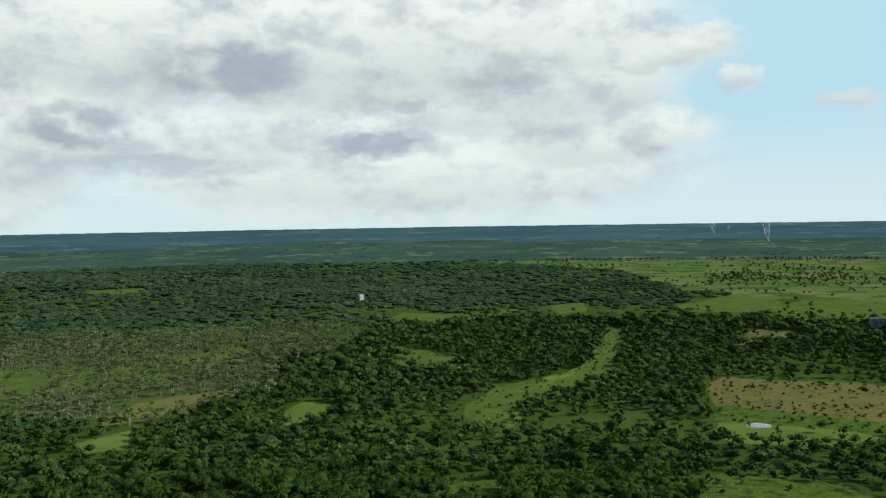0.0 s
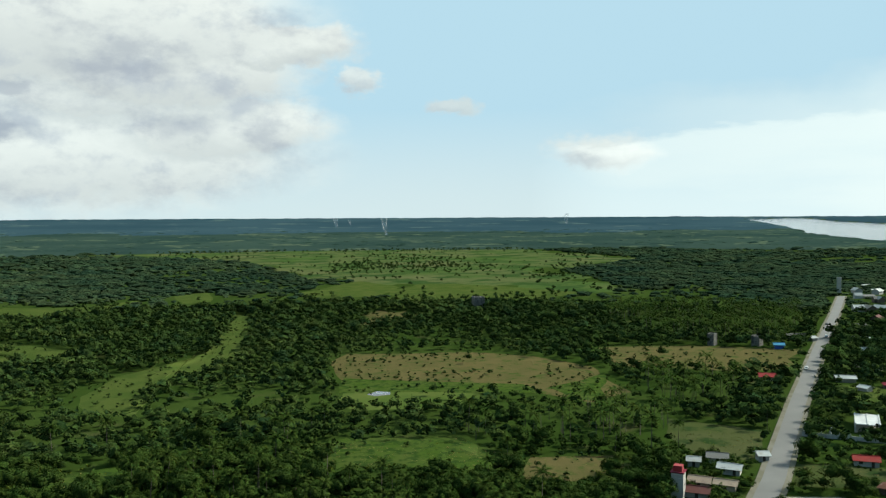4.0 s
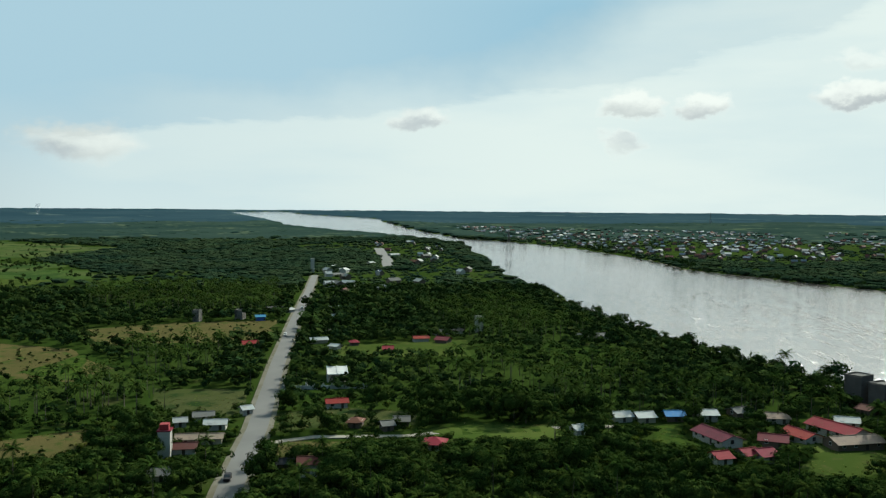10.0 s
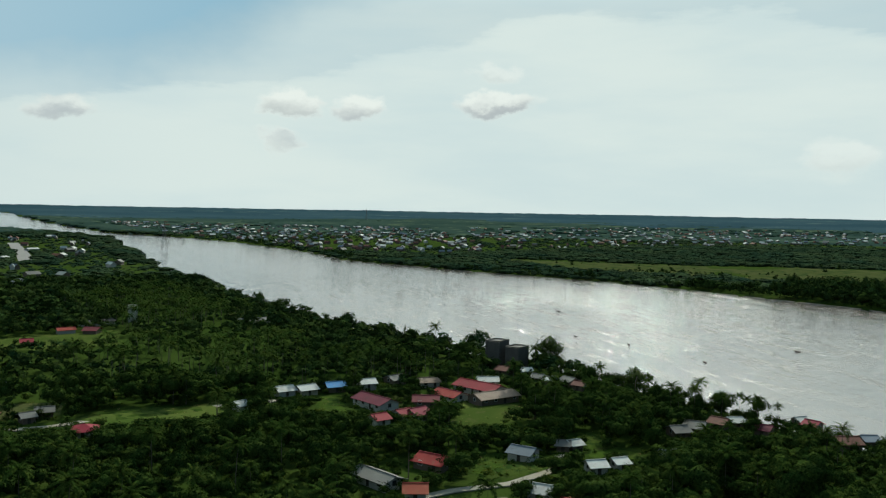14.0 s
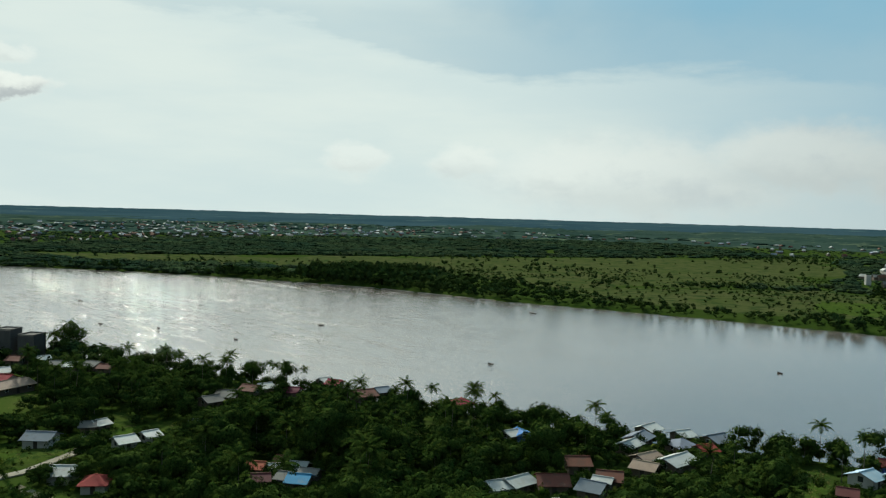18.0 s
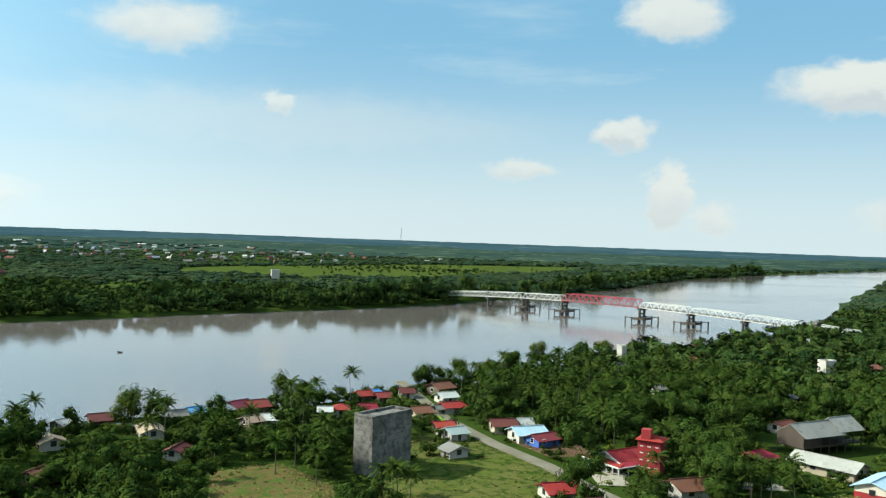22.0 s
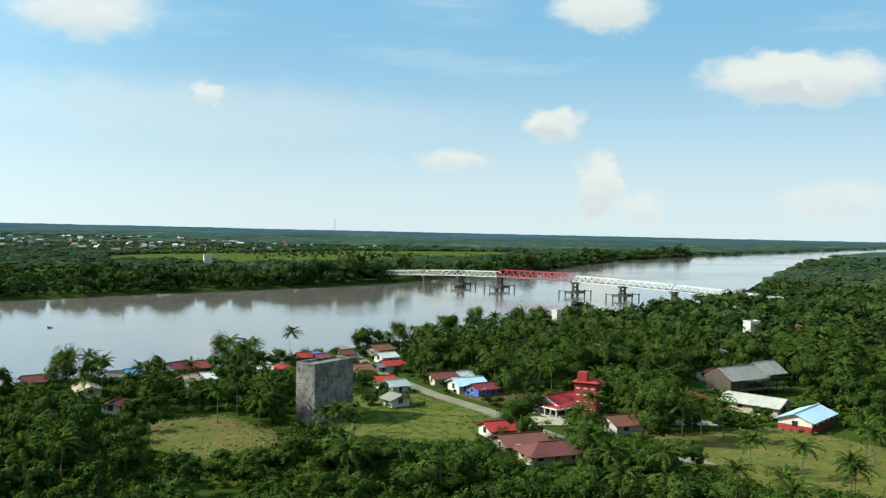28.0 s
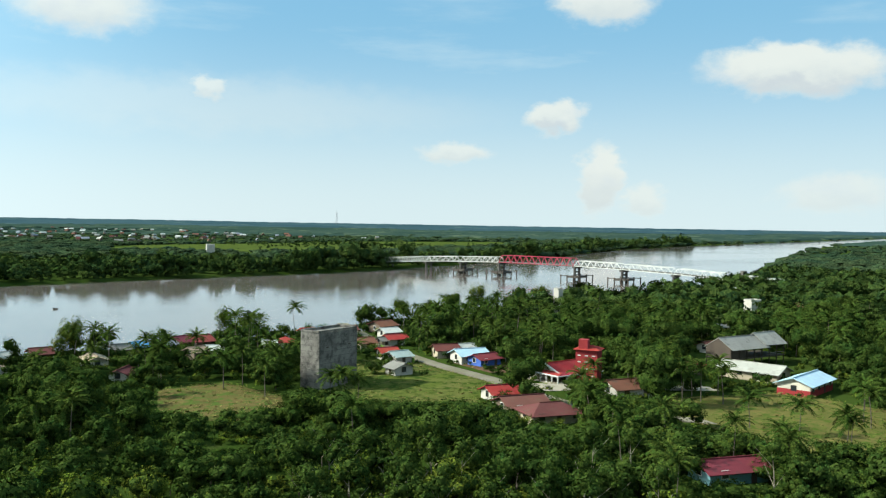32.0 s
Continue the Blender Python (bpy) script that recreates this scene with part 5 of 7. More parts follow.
part("stair", Shape().slab((-6, 5, 2.2), (-4.4, 5, 2.2), (-4.4, 9, 0), (-6, 9, 0), 0.15), "bark_pale", hall)

# unfinished pavilion with pale low walls
ruin = thing("pavilion", "pale flat-roofed concrete pavilion on open columns", "pavilion", pose(344, 88.5, 0, 0, 0, 16))
HOMES.append((344, 88.5, 9))
part("roof", Shape().box(-9, -4.2, 3.0, 9, 4.2, 3.3), "plain_white", ruin)
part("floor", Shape().box(-9, -4.2, -0.2, 9, 4.2, 0.25), "pale_ground", ruin)
for i in range(4):
    for sy in (-1, 1):
        part("column", Shape().box(-8.8 + i * 5.7, sy * 4 - 0.18, 0.25, -8.4 + i * 5.7, sy * 4 + 0.18, 3.0), "plain_white", ruin)
for i in range(3):
    part("beam", Shape().box(-9, -4.2 + i * 4 - 0.1, 3.3, 9, -4.2 + i * 4 + 0.3, 3.6), "plain_white", ruin)
for x0, y0, x1, y1 in ((318, 103, 322, 88), (322, 88, 326, 70), (318, 103, 330, 106), (326, 70, 337, 72), (322, 95, 332, 97)):
    d = math.hypot(x1 - x0, y1 - y0)
    w = thing("low_wall", "low white unfinished garden wall", "wall", pose((x0 + x1) / 2, (y0 + y1) / 2, 0, 0, 0, math.degrees(math.atan2(y1 - y0, x1 - x0))), "low walls by the pavilion")
    part("masonry", Shape().box(-d / 2, -0.15, -0.2, d / 2, 0.15, 1.5), "plain_white", w)
    for i in range(int(d / 3) + 1):
        part("post", Shape().box(-d / 2 + i * 3 - 0.2, -0.22, -0.2, -d / 2 + i * 3 + 0.2, 0.22, 2.2), "plain_white", w)

# green fence along the village road
fence = thing("fence", "bright green painted roadside fence with posts", "fence", pose(-83.2, -203, 0, 0, 0, 88))
for i in range(13):
    part("post", Shape().box(-12 + i * 2 - 0.12, -0.12, -0.2, -12 + i * 2 + 0.12, 0.12, 1.5), "fence_green", fence)
for i in range(12):
    part("panel", Shape().box(-11.88 + i * 2, -0.05, 0.15, -10.12 + i * 2, 0.05, 1.25), "fence_green", fence)

# river craft and drifting plants


def boat(x, y, yaw, ln, mat="timber_dark", roofed=False):
    ob = thing("boat", "small dark wooden boat on the river" if not roofed else "small roofed wooden river boat", "boat", pose(x, y, WATER_Z, 0, 0, yaw), "boats on the river")
    w = ln * 0.12
    pts = [(-ln / 2, 0, 0.55), (-ln * 0.3, -w, 0.35), (ln * 0.3, -w, 0.35), (ln / 2, 0, 0.7), (ln * 0.3, w, 0.35), (-ln * 0.3, w, 0.35), (-ln * 0.35, 0, -0.25), (ln * 0.35, 0, -0.25)]
    part("hull", Shape().poly(pts, [(0, 1, 6), (1, 2, 7, 6), (2, 3, 7), (3, 4, 7), (4, 5, 6, 7), (5, 0, 6), (0, 5, 4, 3, 2, 1)]), mat, ob)
    part("thwart", Shape().box(-0.2, -w * 0.9, 0.36, 0.2, w * 0.9, 0.46), "bark_pale", ob)
    if roofed:
        part("canopy", Shape().slab((-ln * 0.25, -w, 1.7), (ln * 0.15, -w, 1.7), (ln * 0.15, w, 1.7), (-ln * 0.25, w, 1.7), 0.08), "roof_grey", ob)
        for sx in (-0.23, 0.13):
            for sy in (-1, 1):
                part("post", Shape().bar((ln * sx, sy * w * 0.9, 0.3), (ln * sx, sy * w * 0.9, 1.65), 0.07), "timber_dark", ob)
    return ob


for x, y, yaw, ln, roofed in ((514, -209, 30, 4, False), (329, -201, 20, 2.4, False), (409, -176, 40, 2.6, False), (1542, 80, 20, 16, True), (380, -191, 10, 2.2, False), (220, -245, 15, 2.6, False), (141, -319, 0, 2.4, False), (347, -260, 35, 3.2, False), (323, -395, 20, 5, False), (-7, -368, 0, 2.2, False)):
    boat(x, y, yaw, ln, roofed=roofed)

# vehicles on the main road


def vehicle(x, y, yaw, paint, label, ln=4.4):
    ob = thing("car", label, "car", pose(x, y, 0.36, 0, 0, yaw), "vehicles on the main road")
    prof = [(-ln / 2, 0.3), (ln / 2, 0.3), (ln / 2, 0.85), (ln * 0.28, 0.95), (ln * 0.12, 1.5), (-ln * 0.3, 1.52), (-ln * 0.47, 1.0), (-ln / 2, 0.9)]
    k = len(prof)
    pts = [(a, s * (0.82 if b < 1.2 else 0.68), b) for s in (-1, 1) for a, b in prof]
    part("body", Shape().poly(pts, [tuple(range(k))[::-1], tuple(range(k, 2 * k))] + [(i, (i + 1) % k, k + (i + 1) % k, k + i) for i in range(k)]), paint, ob)
    for s in (-1, 1):
        part("side_window", Shape().box(-ln * 0.27, s * 0.75 - 0.03, 1.02, ln * 0.1, s * 0.75 + 0.03, 1.4), "glass_dark", ob)
    part("windscreen", Shape().slab((ln * 0.265, -0.6, 1.02), (ln * 0.265, 0.6, 1.02), (ln * 0.135, 0.55, 1.46), (ln * 0.135, -0.55, 1.46), 0.03), "glass_dark", ob)
    for sx in (-0.3, 0.3):
        for sy in (-1, 1):
            part("wheel", Shape().bar((ln * sx, sy * 0.72, 0.32), (ln * sx, sy * 0.9, 0.32), 0.45, 10), "timber_dark", ob)
    return ob


vehicle(209, 82.2, 194, "roof_dark", "small dark car on the grey road")
vehicle(577, 172.6, 14, "plain_white", "small white van on the grey road", 5.2)
vehicle(452, 144.8, 194, "plain_white", "small white car on the grey road")
vehicle(640, 191.6, 14, "roof_grey", "small grey car on the grey road")


def mast(x, y, high, wide, label):
    """A lattice mast of four legs with braces."""
    up = float(rise(x, y))
    ob = thing("lattice_mast", label, "mast", pose(x, y, up, 0, 0, 20))
    c = [(-1, -1), (1, -1), (1, 1), (-1, 1)]
    for a, b in c:
        part("leg", Shape().bar((a * wide / 2, b * wide / 2, -0.5), (a * 0.3, b * 0.3, high), 0.3), "concrete", ob)
    n_lvl = 8
    for i in range(n_lvl):
        f0, f1 = i / n_lvl, (i + 1) / n_lvl
        w0, w1 = wide / 2 * (1 - f0) + 0.3 * f0, wide / 2 * (1 - f1) + 0.3 * f1
        for (a, b), (p_, q_) in zip(c, c[1:] + c[:1]):
            part("brace", Shape().bar((a * w0, b * w0, high * f0), (p_ * w1, q_ * w1, high * f1), 0.18), "concrete", ob)
    return ob


mast(1261, 70, 38, 7, "tall grey lattice pylon by the river")
mast(3312, -555, 45, 8, "distant grey lattice mast above the town")
mast(-1383, -4145, 75, 10, "distant grey lattice mast above the plain")
block("white_tower", "slim white post-like block beside the road end", 900.0, 258.0, 15, 4, 4, 15, "wall_white")
raft = thing("plant_raft", "long drifting raft of green water plants", "water plants", pose(72, -315.5, WATER_Z, 0, 0, 10))

# thin smoke columns of field fires
m = bpy.data.materials.new("smoke")
m.use_nodes = True
k = Nodes(m.node_tree)
wisp = k.span(k.noise(k.add("ShaderNodeNewGeometry").outputs["Position"], 0.12, 4.0), 0.3, 0.8, 0.0, 0.4)
b = k.add("ShaderNodeBsdfPrincipled", {"Base Color": (0.8, 0.8, 0.8, 1), "Roughness": 1.0, "Specular IOR Level": 0.0, "Alpha": wisp})
k.add("ShaderNodeOutputMaterial", {0: b.outputs[0]})
MATS["smoke"] = m


def smoke(x, y, high, wide):
    """A leaning, widening column of smoke."""
    up = float(rise(x, y))
    ob = thing("smoke_plume", "thin white smoke rising from a field fire", "smoke", pose(x, y, up, 0, 0, 30), "smoke over the far plain")
    s = Shape()
    ring, pts = 8, []
    for i in range(9):
        f = i / 8
        for j in range(ring):
            a = 2 * math.pi * j / ring
            r = wide * (0.18 + 0.45 * f) * (1 + 0.3 * math.sin(3 * a + 5 * f + x))
            pts.append((-high * 0.45 * f * f + r * math.cos(a) + wide * 0.2 * math.sin(9 * f), r * math.sin(a), 2 + high * f))
    s.poly(pts, [(i * ring + j, i * ring + (j + 1) % ring, (i + 1) * ring + (j + 1) % ring, (i + 1) * ring + j) for i in range(8) for j in range(ring)])
    part("column", s, "smoke", ob)


for x, y, high, wide in ((2053, 1993, 58, 16), (2529, 2746, 40, 16), (3362, 2130, 48, 18), (2652, 2791, 26, 10)):
    smoke(x, y, high, wide)

# ---- far town ----
far_kinds = ("roof_white", "roof_grey", "roof_grey", "roof_rust", "roof_pale", "roof_brown", "roof_slate", "roof_white")
models = {}


def far_house(x, y, yaw, roof, big=1.0):
    """A small house of a far quarter: walls and a pitched roof."""
    if roof not in models:
        s = Shape().box(-6, -4, -0.5, 6, 4, 3.4)
        for e in (-6, 5.8):
            s.poly([(e, -4, 3.4), (e + 0.2, -4, 3.4), (e + 0.2, 4, 3.4), (e, 4, 3.4), (e, 0, 5.4), (e + 0.2, 0, 5.4)], [(0, 1, 5, 4), (2, 3, 4, 5), (1, 2, 5), (3, 0, 4)])
        w = s.mesh("wall_white" if roof == "roof_white" else "wall_wood")
        r = [Shape().slab((-6.6, 0, 5.6), (6.6, 0, 5.6), (6.6, sd * 4.8, 3.1), (-6.6, sd * 4.8, 3.1), 0.15).mesh(roof) for sd in (-1, 1)]
        models[roof] = (w, r)
    w, r = models[roof]
    m = pose(x, y, float(rise(x, y)), 0, 0, yaw)
    ob = thing("far_house", f"small plain {ROOF_WORDS[roof]}-roofed house of the far town", "house", m, "houses of the far town")
    ob.scale = (big, big, 1)
    part("wall", w, "", ob)
    for q in r:
        part("roof", q, "", ob)


FAR, TOWNS = [], []


def scatter_town(count, outline, seed):
    g = np.random.default_rng(seed)
    xs, ys = zip(*outline)
    TOWNS.append(outline)
    made = 0
    while made < count:
        x, y = g.uniform(min(xs), max(xs)), g.uniform(min(ys), max(ys))
        if inside(x, y, outline) and shore(x, y) > 12:
            FAR.append((x, y, g.integers(0, 4) * 45 + g.uniform(-12, 12), far_kinds[g.integers(len(far_kinds))], g.uniform(0.42, 0.95)))
            HOMES.append((x, y, 3.2))
            made += 1


scatter_town(520, [(2900, 380), (1800, 60), (1240, -150), (1150, -300), (1228, -420), (2500, -600)], 1)
scatter_town(330, [(1260, -420), (2500, -700), (2640, -1397), (1700, -1900), (1420, -900)], 2)
scatter_town(120, [(290, -780), (480, -1500), (150, -1700), (60, -660), (150, -640)], 3)
scatter_town(40, [(560, -1300), (1100, -1900), (700, -2200), (300, -1700)], 4)
scatter_town(22, [(1688, 240), (944, 80), (700, 30), (1000, 160), (1700, 380)], 5)
scatter_town(14, [(700, 215), (900, 262), (980, 130), (650, 90), (560, 140)], 6)
scatter_town(40, [(-100, -1200), (-700, -1600), (-300, -2000), (200, -1700)], 7)
scatter_town(130, [(-100, -1250), (500, -1750), (900, -2500), (-200, -2700), (-600, -1900)], 8)
scatter_town(150, [(1500, -800), (2600, -1300), (2300, -2100), (1000, -2100)], 9)

FAR.sort(key=lambda q: math.hypot(q[0], q[1]))
for row in FAR[:290]:
    far_house(*row)
rest = Shape()
rest_roofs = sorted({q[3] for q in FAR[290:]})
for x, y, yaw, roof, big in FAR[290:]:
    c, s, up = math.cos(radians(yaw)) * big, math.sin(radians(yaw)) * big, float(rise(x, y))

    def put(q):
        return (x + q[0] * c - q[1] * s, y + q[0] * s + q[1] * c, up + q[2])

    rest.poly([put(q) for q in [(-6, -4, 0), (6, -4, 0), (6, 4, 0), (-6, 4, 0), (-6, -4, 3.4), (6, -4, 3.4), (6, 4, 3.4), (-6, 4, 3.4)]], [(0, 1, 5, 4), (1, 2, 6, 5), (2, 3, 7, 6), (3, 0, 4, 7)], 0)
    rest.poly([put(q) for q in [(-6.6, -4.8, 3.1), (6.6, -4.8, 3.1), (6.6, 4.8, 3.1), (-6.6, 4.8, 3.1), (-6.6, 0, 5.6), (6.6, 0, 5.6)]], [(0, 1, 5, 4), (2, 3, 4, 5), (1, 2, 5), (3, 0, 4)], 1 + rest_roofs.index(roof))
tagged(new("town_roofs", rest.mesh(["wall_wood"] + rest_roofs)), "many small pale houses of the distant town", "houses", kind="stuff")

# ---- plants ----
gen = np.random.default_rng(3)


def blob(r, rough, flat, sub=1):
    """A lumpy closed core, as points and triangles."""
    bm = bmesh.new()
    bmesh.ops.create_icosphere(bm, subdivisions=sub, radius=1.0)
    v = np.array([q.co[:] for q in bm.verts])
    t = np.array([[q.index for q in fc.verts] for fc in bm.faces])
    bm.free()
    v = v * (1 + rough * gen.uniform(-1, 1, (len(v), 1))) * np.array([r, r, r * flat])
    return v, t


def cards(centres, normals, size):
    """Small bent leaf clumps, each an uneven four-cornered patch folded along its middle."""
    n = len(centres)
    a = gen.normal(size=(n, 3))
    u = np.cross(normals, a)
    u /= np.linalg.norm(u, axis=1, keepdims=True) + 1e-9
    w = np.cross(normals, u)
    w /= np.linalg.norm(w, axis=1, keepdims=True) + 1e-9
    sz = size * gen.uniform(0.55, 1.5, (n, 1))
    pts = []
    for k in range(4):
        t = math.pi * k / 2 + gen.uniform(-0.4, 0.4, (n, 1))
        r = sz * gen.uniform(0.55, 1.2, (n, 1)) * (1.0 if k % 2 else 0.7)
        pts.append(centres + u * np.cos(t) * r + w * np.sin(t) * r - (normals * sz * gen.uniform(0.0, 0.3, (n, 1)) if k % 2 else 0))
    v = np.stack(pts, 1).reshape(-1, 3)
    o = np.arange(n)[:, None] * 4
    t = np.concatenate([o + [0, 1, 2], o + [0, 2, 3]], 1).reshape(-1, 3)
    return v, t


def merge(parts):
    vs, ts, ms, o = [], [], [], 0
    for v, t, m in parts:
        vs.append(v), ts.append(t + o), ms.append(np.full(len(t), m))
        o += len(v)
    return np.concatenate(vs), np.concatenate(ts), np.concatenate(ms)


def crown(high, wide, lobes, leaves, size, core=1, low=0.3):
    """A crown of several lobes covered with leaf clumps. Materials: 0 leaves, 1 core."""
    out = []
    cs, ns = [], []
    for i in range(lobes):
        a = 2 * math.pi * i / max(lobes - 1, 1) + gen.uniform(-0.5, 0.5)
        if i == 0:
            c, r = np.array([0, 0, high - wide * 0.30]), wide * gen.uniform(0.30, 0.36)
        else:
            d = wide * gen.uniform(0.18, 0.32)
            c, r = np.array([d * math.cos(a), d * math.sin(a), high * gen.uniform(low + 0.18, 0.80)]), wide * gen.uniform(0.20, 0.30)
        v, t = blob(r * 0.70, 0.15, 0.85, core)
        out.append((v + c, t, 1))
        k = max(1, int(leaves / lobes))
        n = gen.normal(size=(k, 3))
        n[:, 2] = np.abs(n[:, 2]) * 1.0 - 0.30
        n /= np.linalg.norm(n, axis=1, keepdims=True)
        cs.append(c + n * r * gen.uniform(0.85, 1.14, (k, 1)) * np.array([1, 1, 0.9]))
        q = n + gen.normal(scale=0.3, size=n.shape)
        ns.append(q / np.linalg.norm(q, axis=1, keepdims=True))
    v, t = cards(np.concatenate(cs), np.concatenate(ns), size)
    out.append((v, t, 0))
    return merge(out)


def trunk_tris(high, r, lean=0.3, limbs=2):
    s = Shape()
    p = [Vector((lean * f * f * math.cos(1.0) * high * 0.3, lean * f * f * high * 0.2, high * f)) for f in (0, 0.35, 0.7, 1.0)]
    for i in range(3):
        s.bar(p[i] - Vector((0, 0, 0.3 if i == 0 else 0)), p[i + 1], r * (1 - 0.22 * i), 6, r * (1 - 0.22 * (i + 1)))
    for i in range(limbs):
        a = 2.4 * i + 0.5
        s.bar(p[1 + i % 2], p[1 + i % 2] + Vector((math.cos(a) * high * 0.3, math.sin(a) * high * 0.3, high * 0.35)), r * 0.45, 5, r * 0.15)
    return s


def palm_tris(high, fronds, length, tall=True):
    """Arching feathered fronds round the top of a stem."""
    vs, ts = [], []
    o = 0
    for i in range(fronds):
        a = 2.4 * i + gen.uniform(-0.2, 0.2)
        lift = 1.3 - 1.45 * (i / fronds) + gen.uniform(-0.12, 0.12)
        ln = length * gen.uniform(0.8, 1.1)
        pos, ang, step = np.zeros(3), lift, ln / 6
        pos[2] = high
        pts = []
        for k in range(7):
            wid = ln * 0.17 * math.sin(math.pi * min(1, (k + 0.5) / 6.6)) + 0.03
            side = np.array([-math.sin(a), math.cos(a), 0]) * wid
            droop = np.array([0, 0, -wid * 0.5])
            pts.append((pos + side + droop, pos.copy(), pos - side + droop))
            pos = pos + step * np.array([math.cos(a) * math.cos(ang), math.sin(a) * math.cos(ang), math.sin(ang)])
            ang -= 0.24
        for k in range(6):
            l0, c0, r0 = pts[k]
            l1, c1, r1 = pts[k + 1]
            fwd = (c1 - c0) * 0.55
            # leaflets leave gaps towards the rim
            vs += [c0, c0 + (c1 - c0) * 0.8, l0 + fwd, c0, r0 + fwd, c0 + (c1 - c0) * 0.8, c0 + (c1 - c0) * 0.5, c1, l1 + fwd * 0.4, c0 + (c1 - c0) * 0.5, r1 + fwd * 0.4, c1]
            ts += [(o, o + 1, o + 2), (o + 3, o + 4, o + 5), (o + 6, o + 7, o + 8), (o + 9, o + 10, o + 11)]
            o += 12
    return np.array(vs), np.array(ts), np.zeros(len(ts), int)


def stamp(kinds, places, mats, name, label, category="woods", group=""):
    """Many plants as one mesh. kinds: (points, triangles, materials); places: rows of kind, x, y, z, turn, scale across, scale up."""
    vs, ts, ms, o = [], [], [], 0
    for kind, x, y, z, turn, sx, sz in places:
        v, t, m = kinds[int(kind)]
        c, s = math.cos(turn) * sx, math.sin(turn) * sx
        w = np.empty(v.shape, np.float32)
        w[:, 0], w[:, 1], w[:, 2] = v[:, 0] * c - v[:, 1] * s + x, v[:, 0] * s + v[:, 1] * c + y, v[:, 2] * sz + z
        vs.append(w), ts.append(t + o), ms.append(m)
        o += len(v)
    ob = new(name, big_mesh(np.concatenate(vs), np.concatenate(ts), mats, np.concatenate(ms)))
    return tagged(ob, label, category, group, kind="stuff")


OPEN_VIEWS = [(274, 262, 18), (264, 255, 14), (248, -82, 12), (196, -70, 9), (197, -97, 10), (272, -36, 9), (182, -52, 7), (292, 265, 24), (318, 222, 20), (272, 40, 13), (276, 14, 11), (264, 72, 12), (290, 118, 14), (275, -58, 9), (58, -172, 10), (208, 205, 14), (235, 150, 12), (-120, -112, 16), (-134, -112, 13), (-30, -163, 11), (-70, -158, 12)]


def low_sight(x, y):
    """How high a garden plant may stand before the houses, so that they keep their open view."""
    top = np.full(np.shape(x), 99.0)
    yaw = np.degrees(np.arctan2(-x, y))
    eye = np.where(np.where(yaw > 60, yaw - 360, yaw) < -170, 38.0, 56.0)
    for hx, hy, r in HOMES + OPEN_VIEWS + [(-55, -172, 8)]:
        hd = math.hypot(hx, hy)
        if hd > 430:
            continue
        wx, wy = hx / hd, hy / hd
        along = hd - (x * wx + y * wy)
        across = np.abs(x * wy - y * wx)
        near = (along > r - 1) & (along < r + 40) & (across < r + 0.8)
        top = np.where(near, np.minimum(top, 0.9 + 0.95 * (along - r + 1) * eye / hd), top)
    return top


def free(x, y, margin=1.5, homes=True, open_too=True):
    """Where woods may grow: off water, fields, roads and houses, and not right before a house."""
    ok = shore(x, y) > margin
    if open_too:
        for poly in OPEN:
            ok &= ~inside(x, y, poly)
    for line, half in WAYS:
        ok &= off_line(x, y, line) > half + 2.2
    d = np.hypot(x, y)
    if homes:
        for hx, hy, r in HOMES:
            hd = math.hypot(hx, hy)
            if hd > 1200:
                continue
            wx, wy = hx / hd, hy / hd
            along = hd - (x * wx + y * wy)  # towards the eye
            across = np.abs(x * wy - y * wx)
            ok &= ~((along > -r - 1.5) & (along < r + 4) & (across < r + 0.6))
    return ok


def grid_points(r0, r1, step, seed, yaw0=4, yaw1=-234):
    g = np.random.default_rng(seed)
    k = np.arange(-r1, r1, step)
    x, y = (q.ravel() for q in np.meshgrid(k, k))
    x, y = x + g.uniform(-0.45, 0.45, x.size) * step, y + g.uniform(-0.45, 0.45, x.size) * step
    d = np.hypot(x, y)
    yaw = np.degrees(np.arctan2(-x, y))
    yaw = np.where(yaw > 60, yaw - 360, yaw)
    ok = (d > r0) & (d < r1) & (yaw < yaw0) & (yaw > yaw1)
    return x[ok], y[ok], g


def fbm(x, y, s):
    return (wave(x, y, s) + 0.6 * wave(x + 91, y - 37, s * 0.43) + 0.35 * wave(x - 13, y + 57, s * 0.19)) / 1.4


# near woods
def seen_from(x, y):
    """The distance at which the ground comes into view, by the way it lies."""
    yaw = np.degrees(np.arctan2(-x, y))
    yaw = np.where(yaw > 60, yaw - 360, yaw)
    return np.interp(-yaw, [0, 50, 76, 98, 117, 150, 178], [215, 168, 148, 126, 115, 104, 70])


fine_kinds = [crown(1.0, 1.0, 9, 500, 0.055, 1, 0.12) for _ in range(3)] + [crown(1.0, 0.74, 8, 440, 0.053, 1, 0.2) for _ in range(2)]
near_kinds = [crown(1.0, 1.05, 7, 190, 0.088, 1, 0.05) for _ in range(3)] + [crown(1.0, 0.78, 6, 175, 0.083, 1, 0.12) for _ in range(2)]
next_kinds = [crown(1.0, 1.1, 5, 72, 0.136, 1, 0.0) for _ in range(3)] + [crown(1.0, 0.85, 4, 64, 0.132, 1, 0.1) for _ in range(2)]
cheap_kinds = [crown(1.0, 1.0, 3, 30, 0.16, 1, 0.2) for _ in range(3)]
single = []
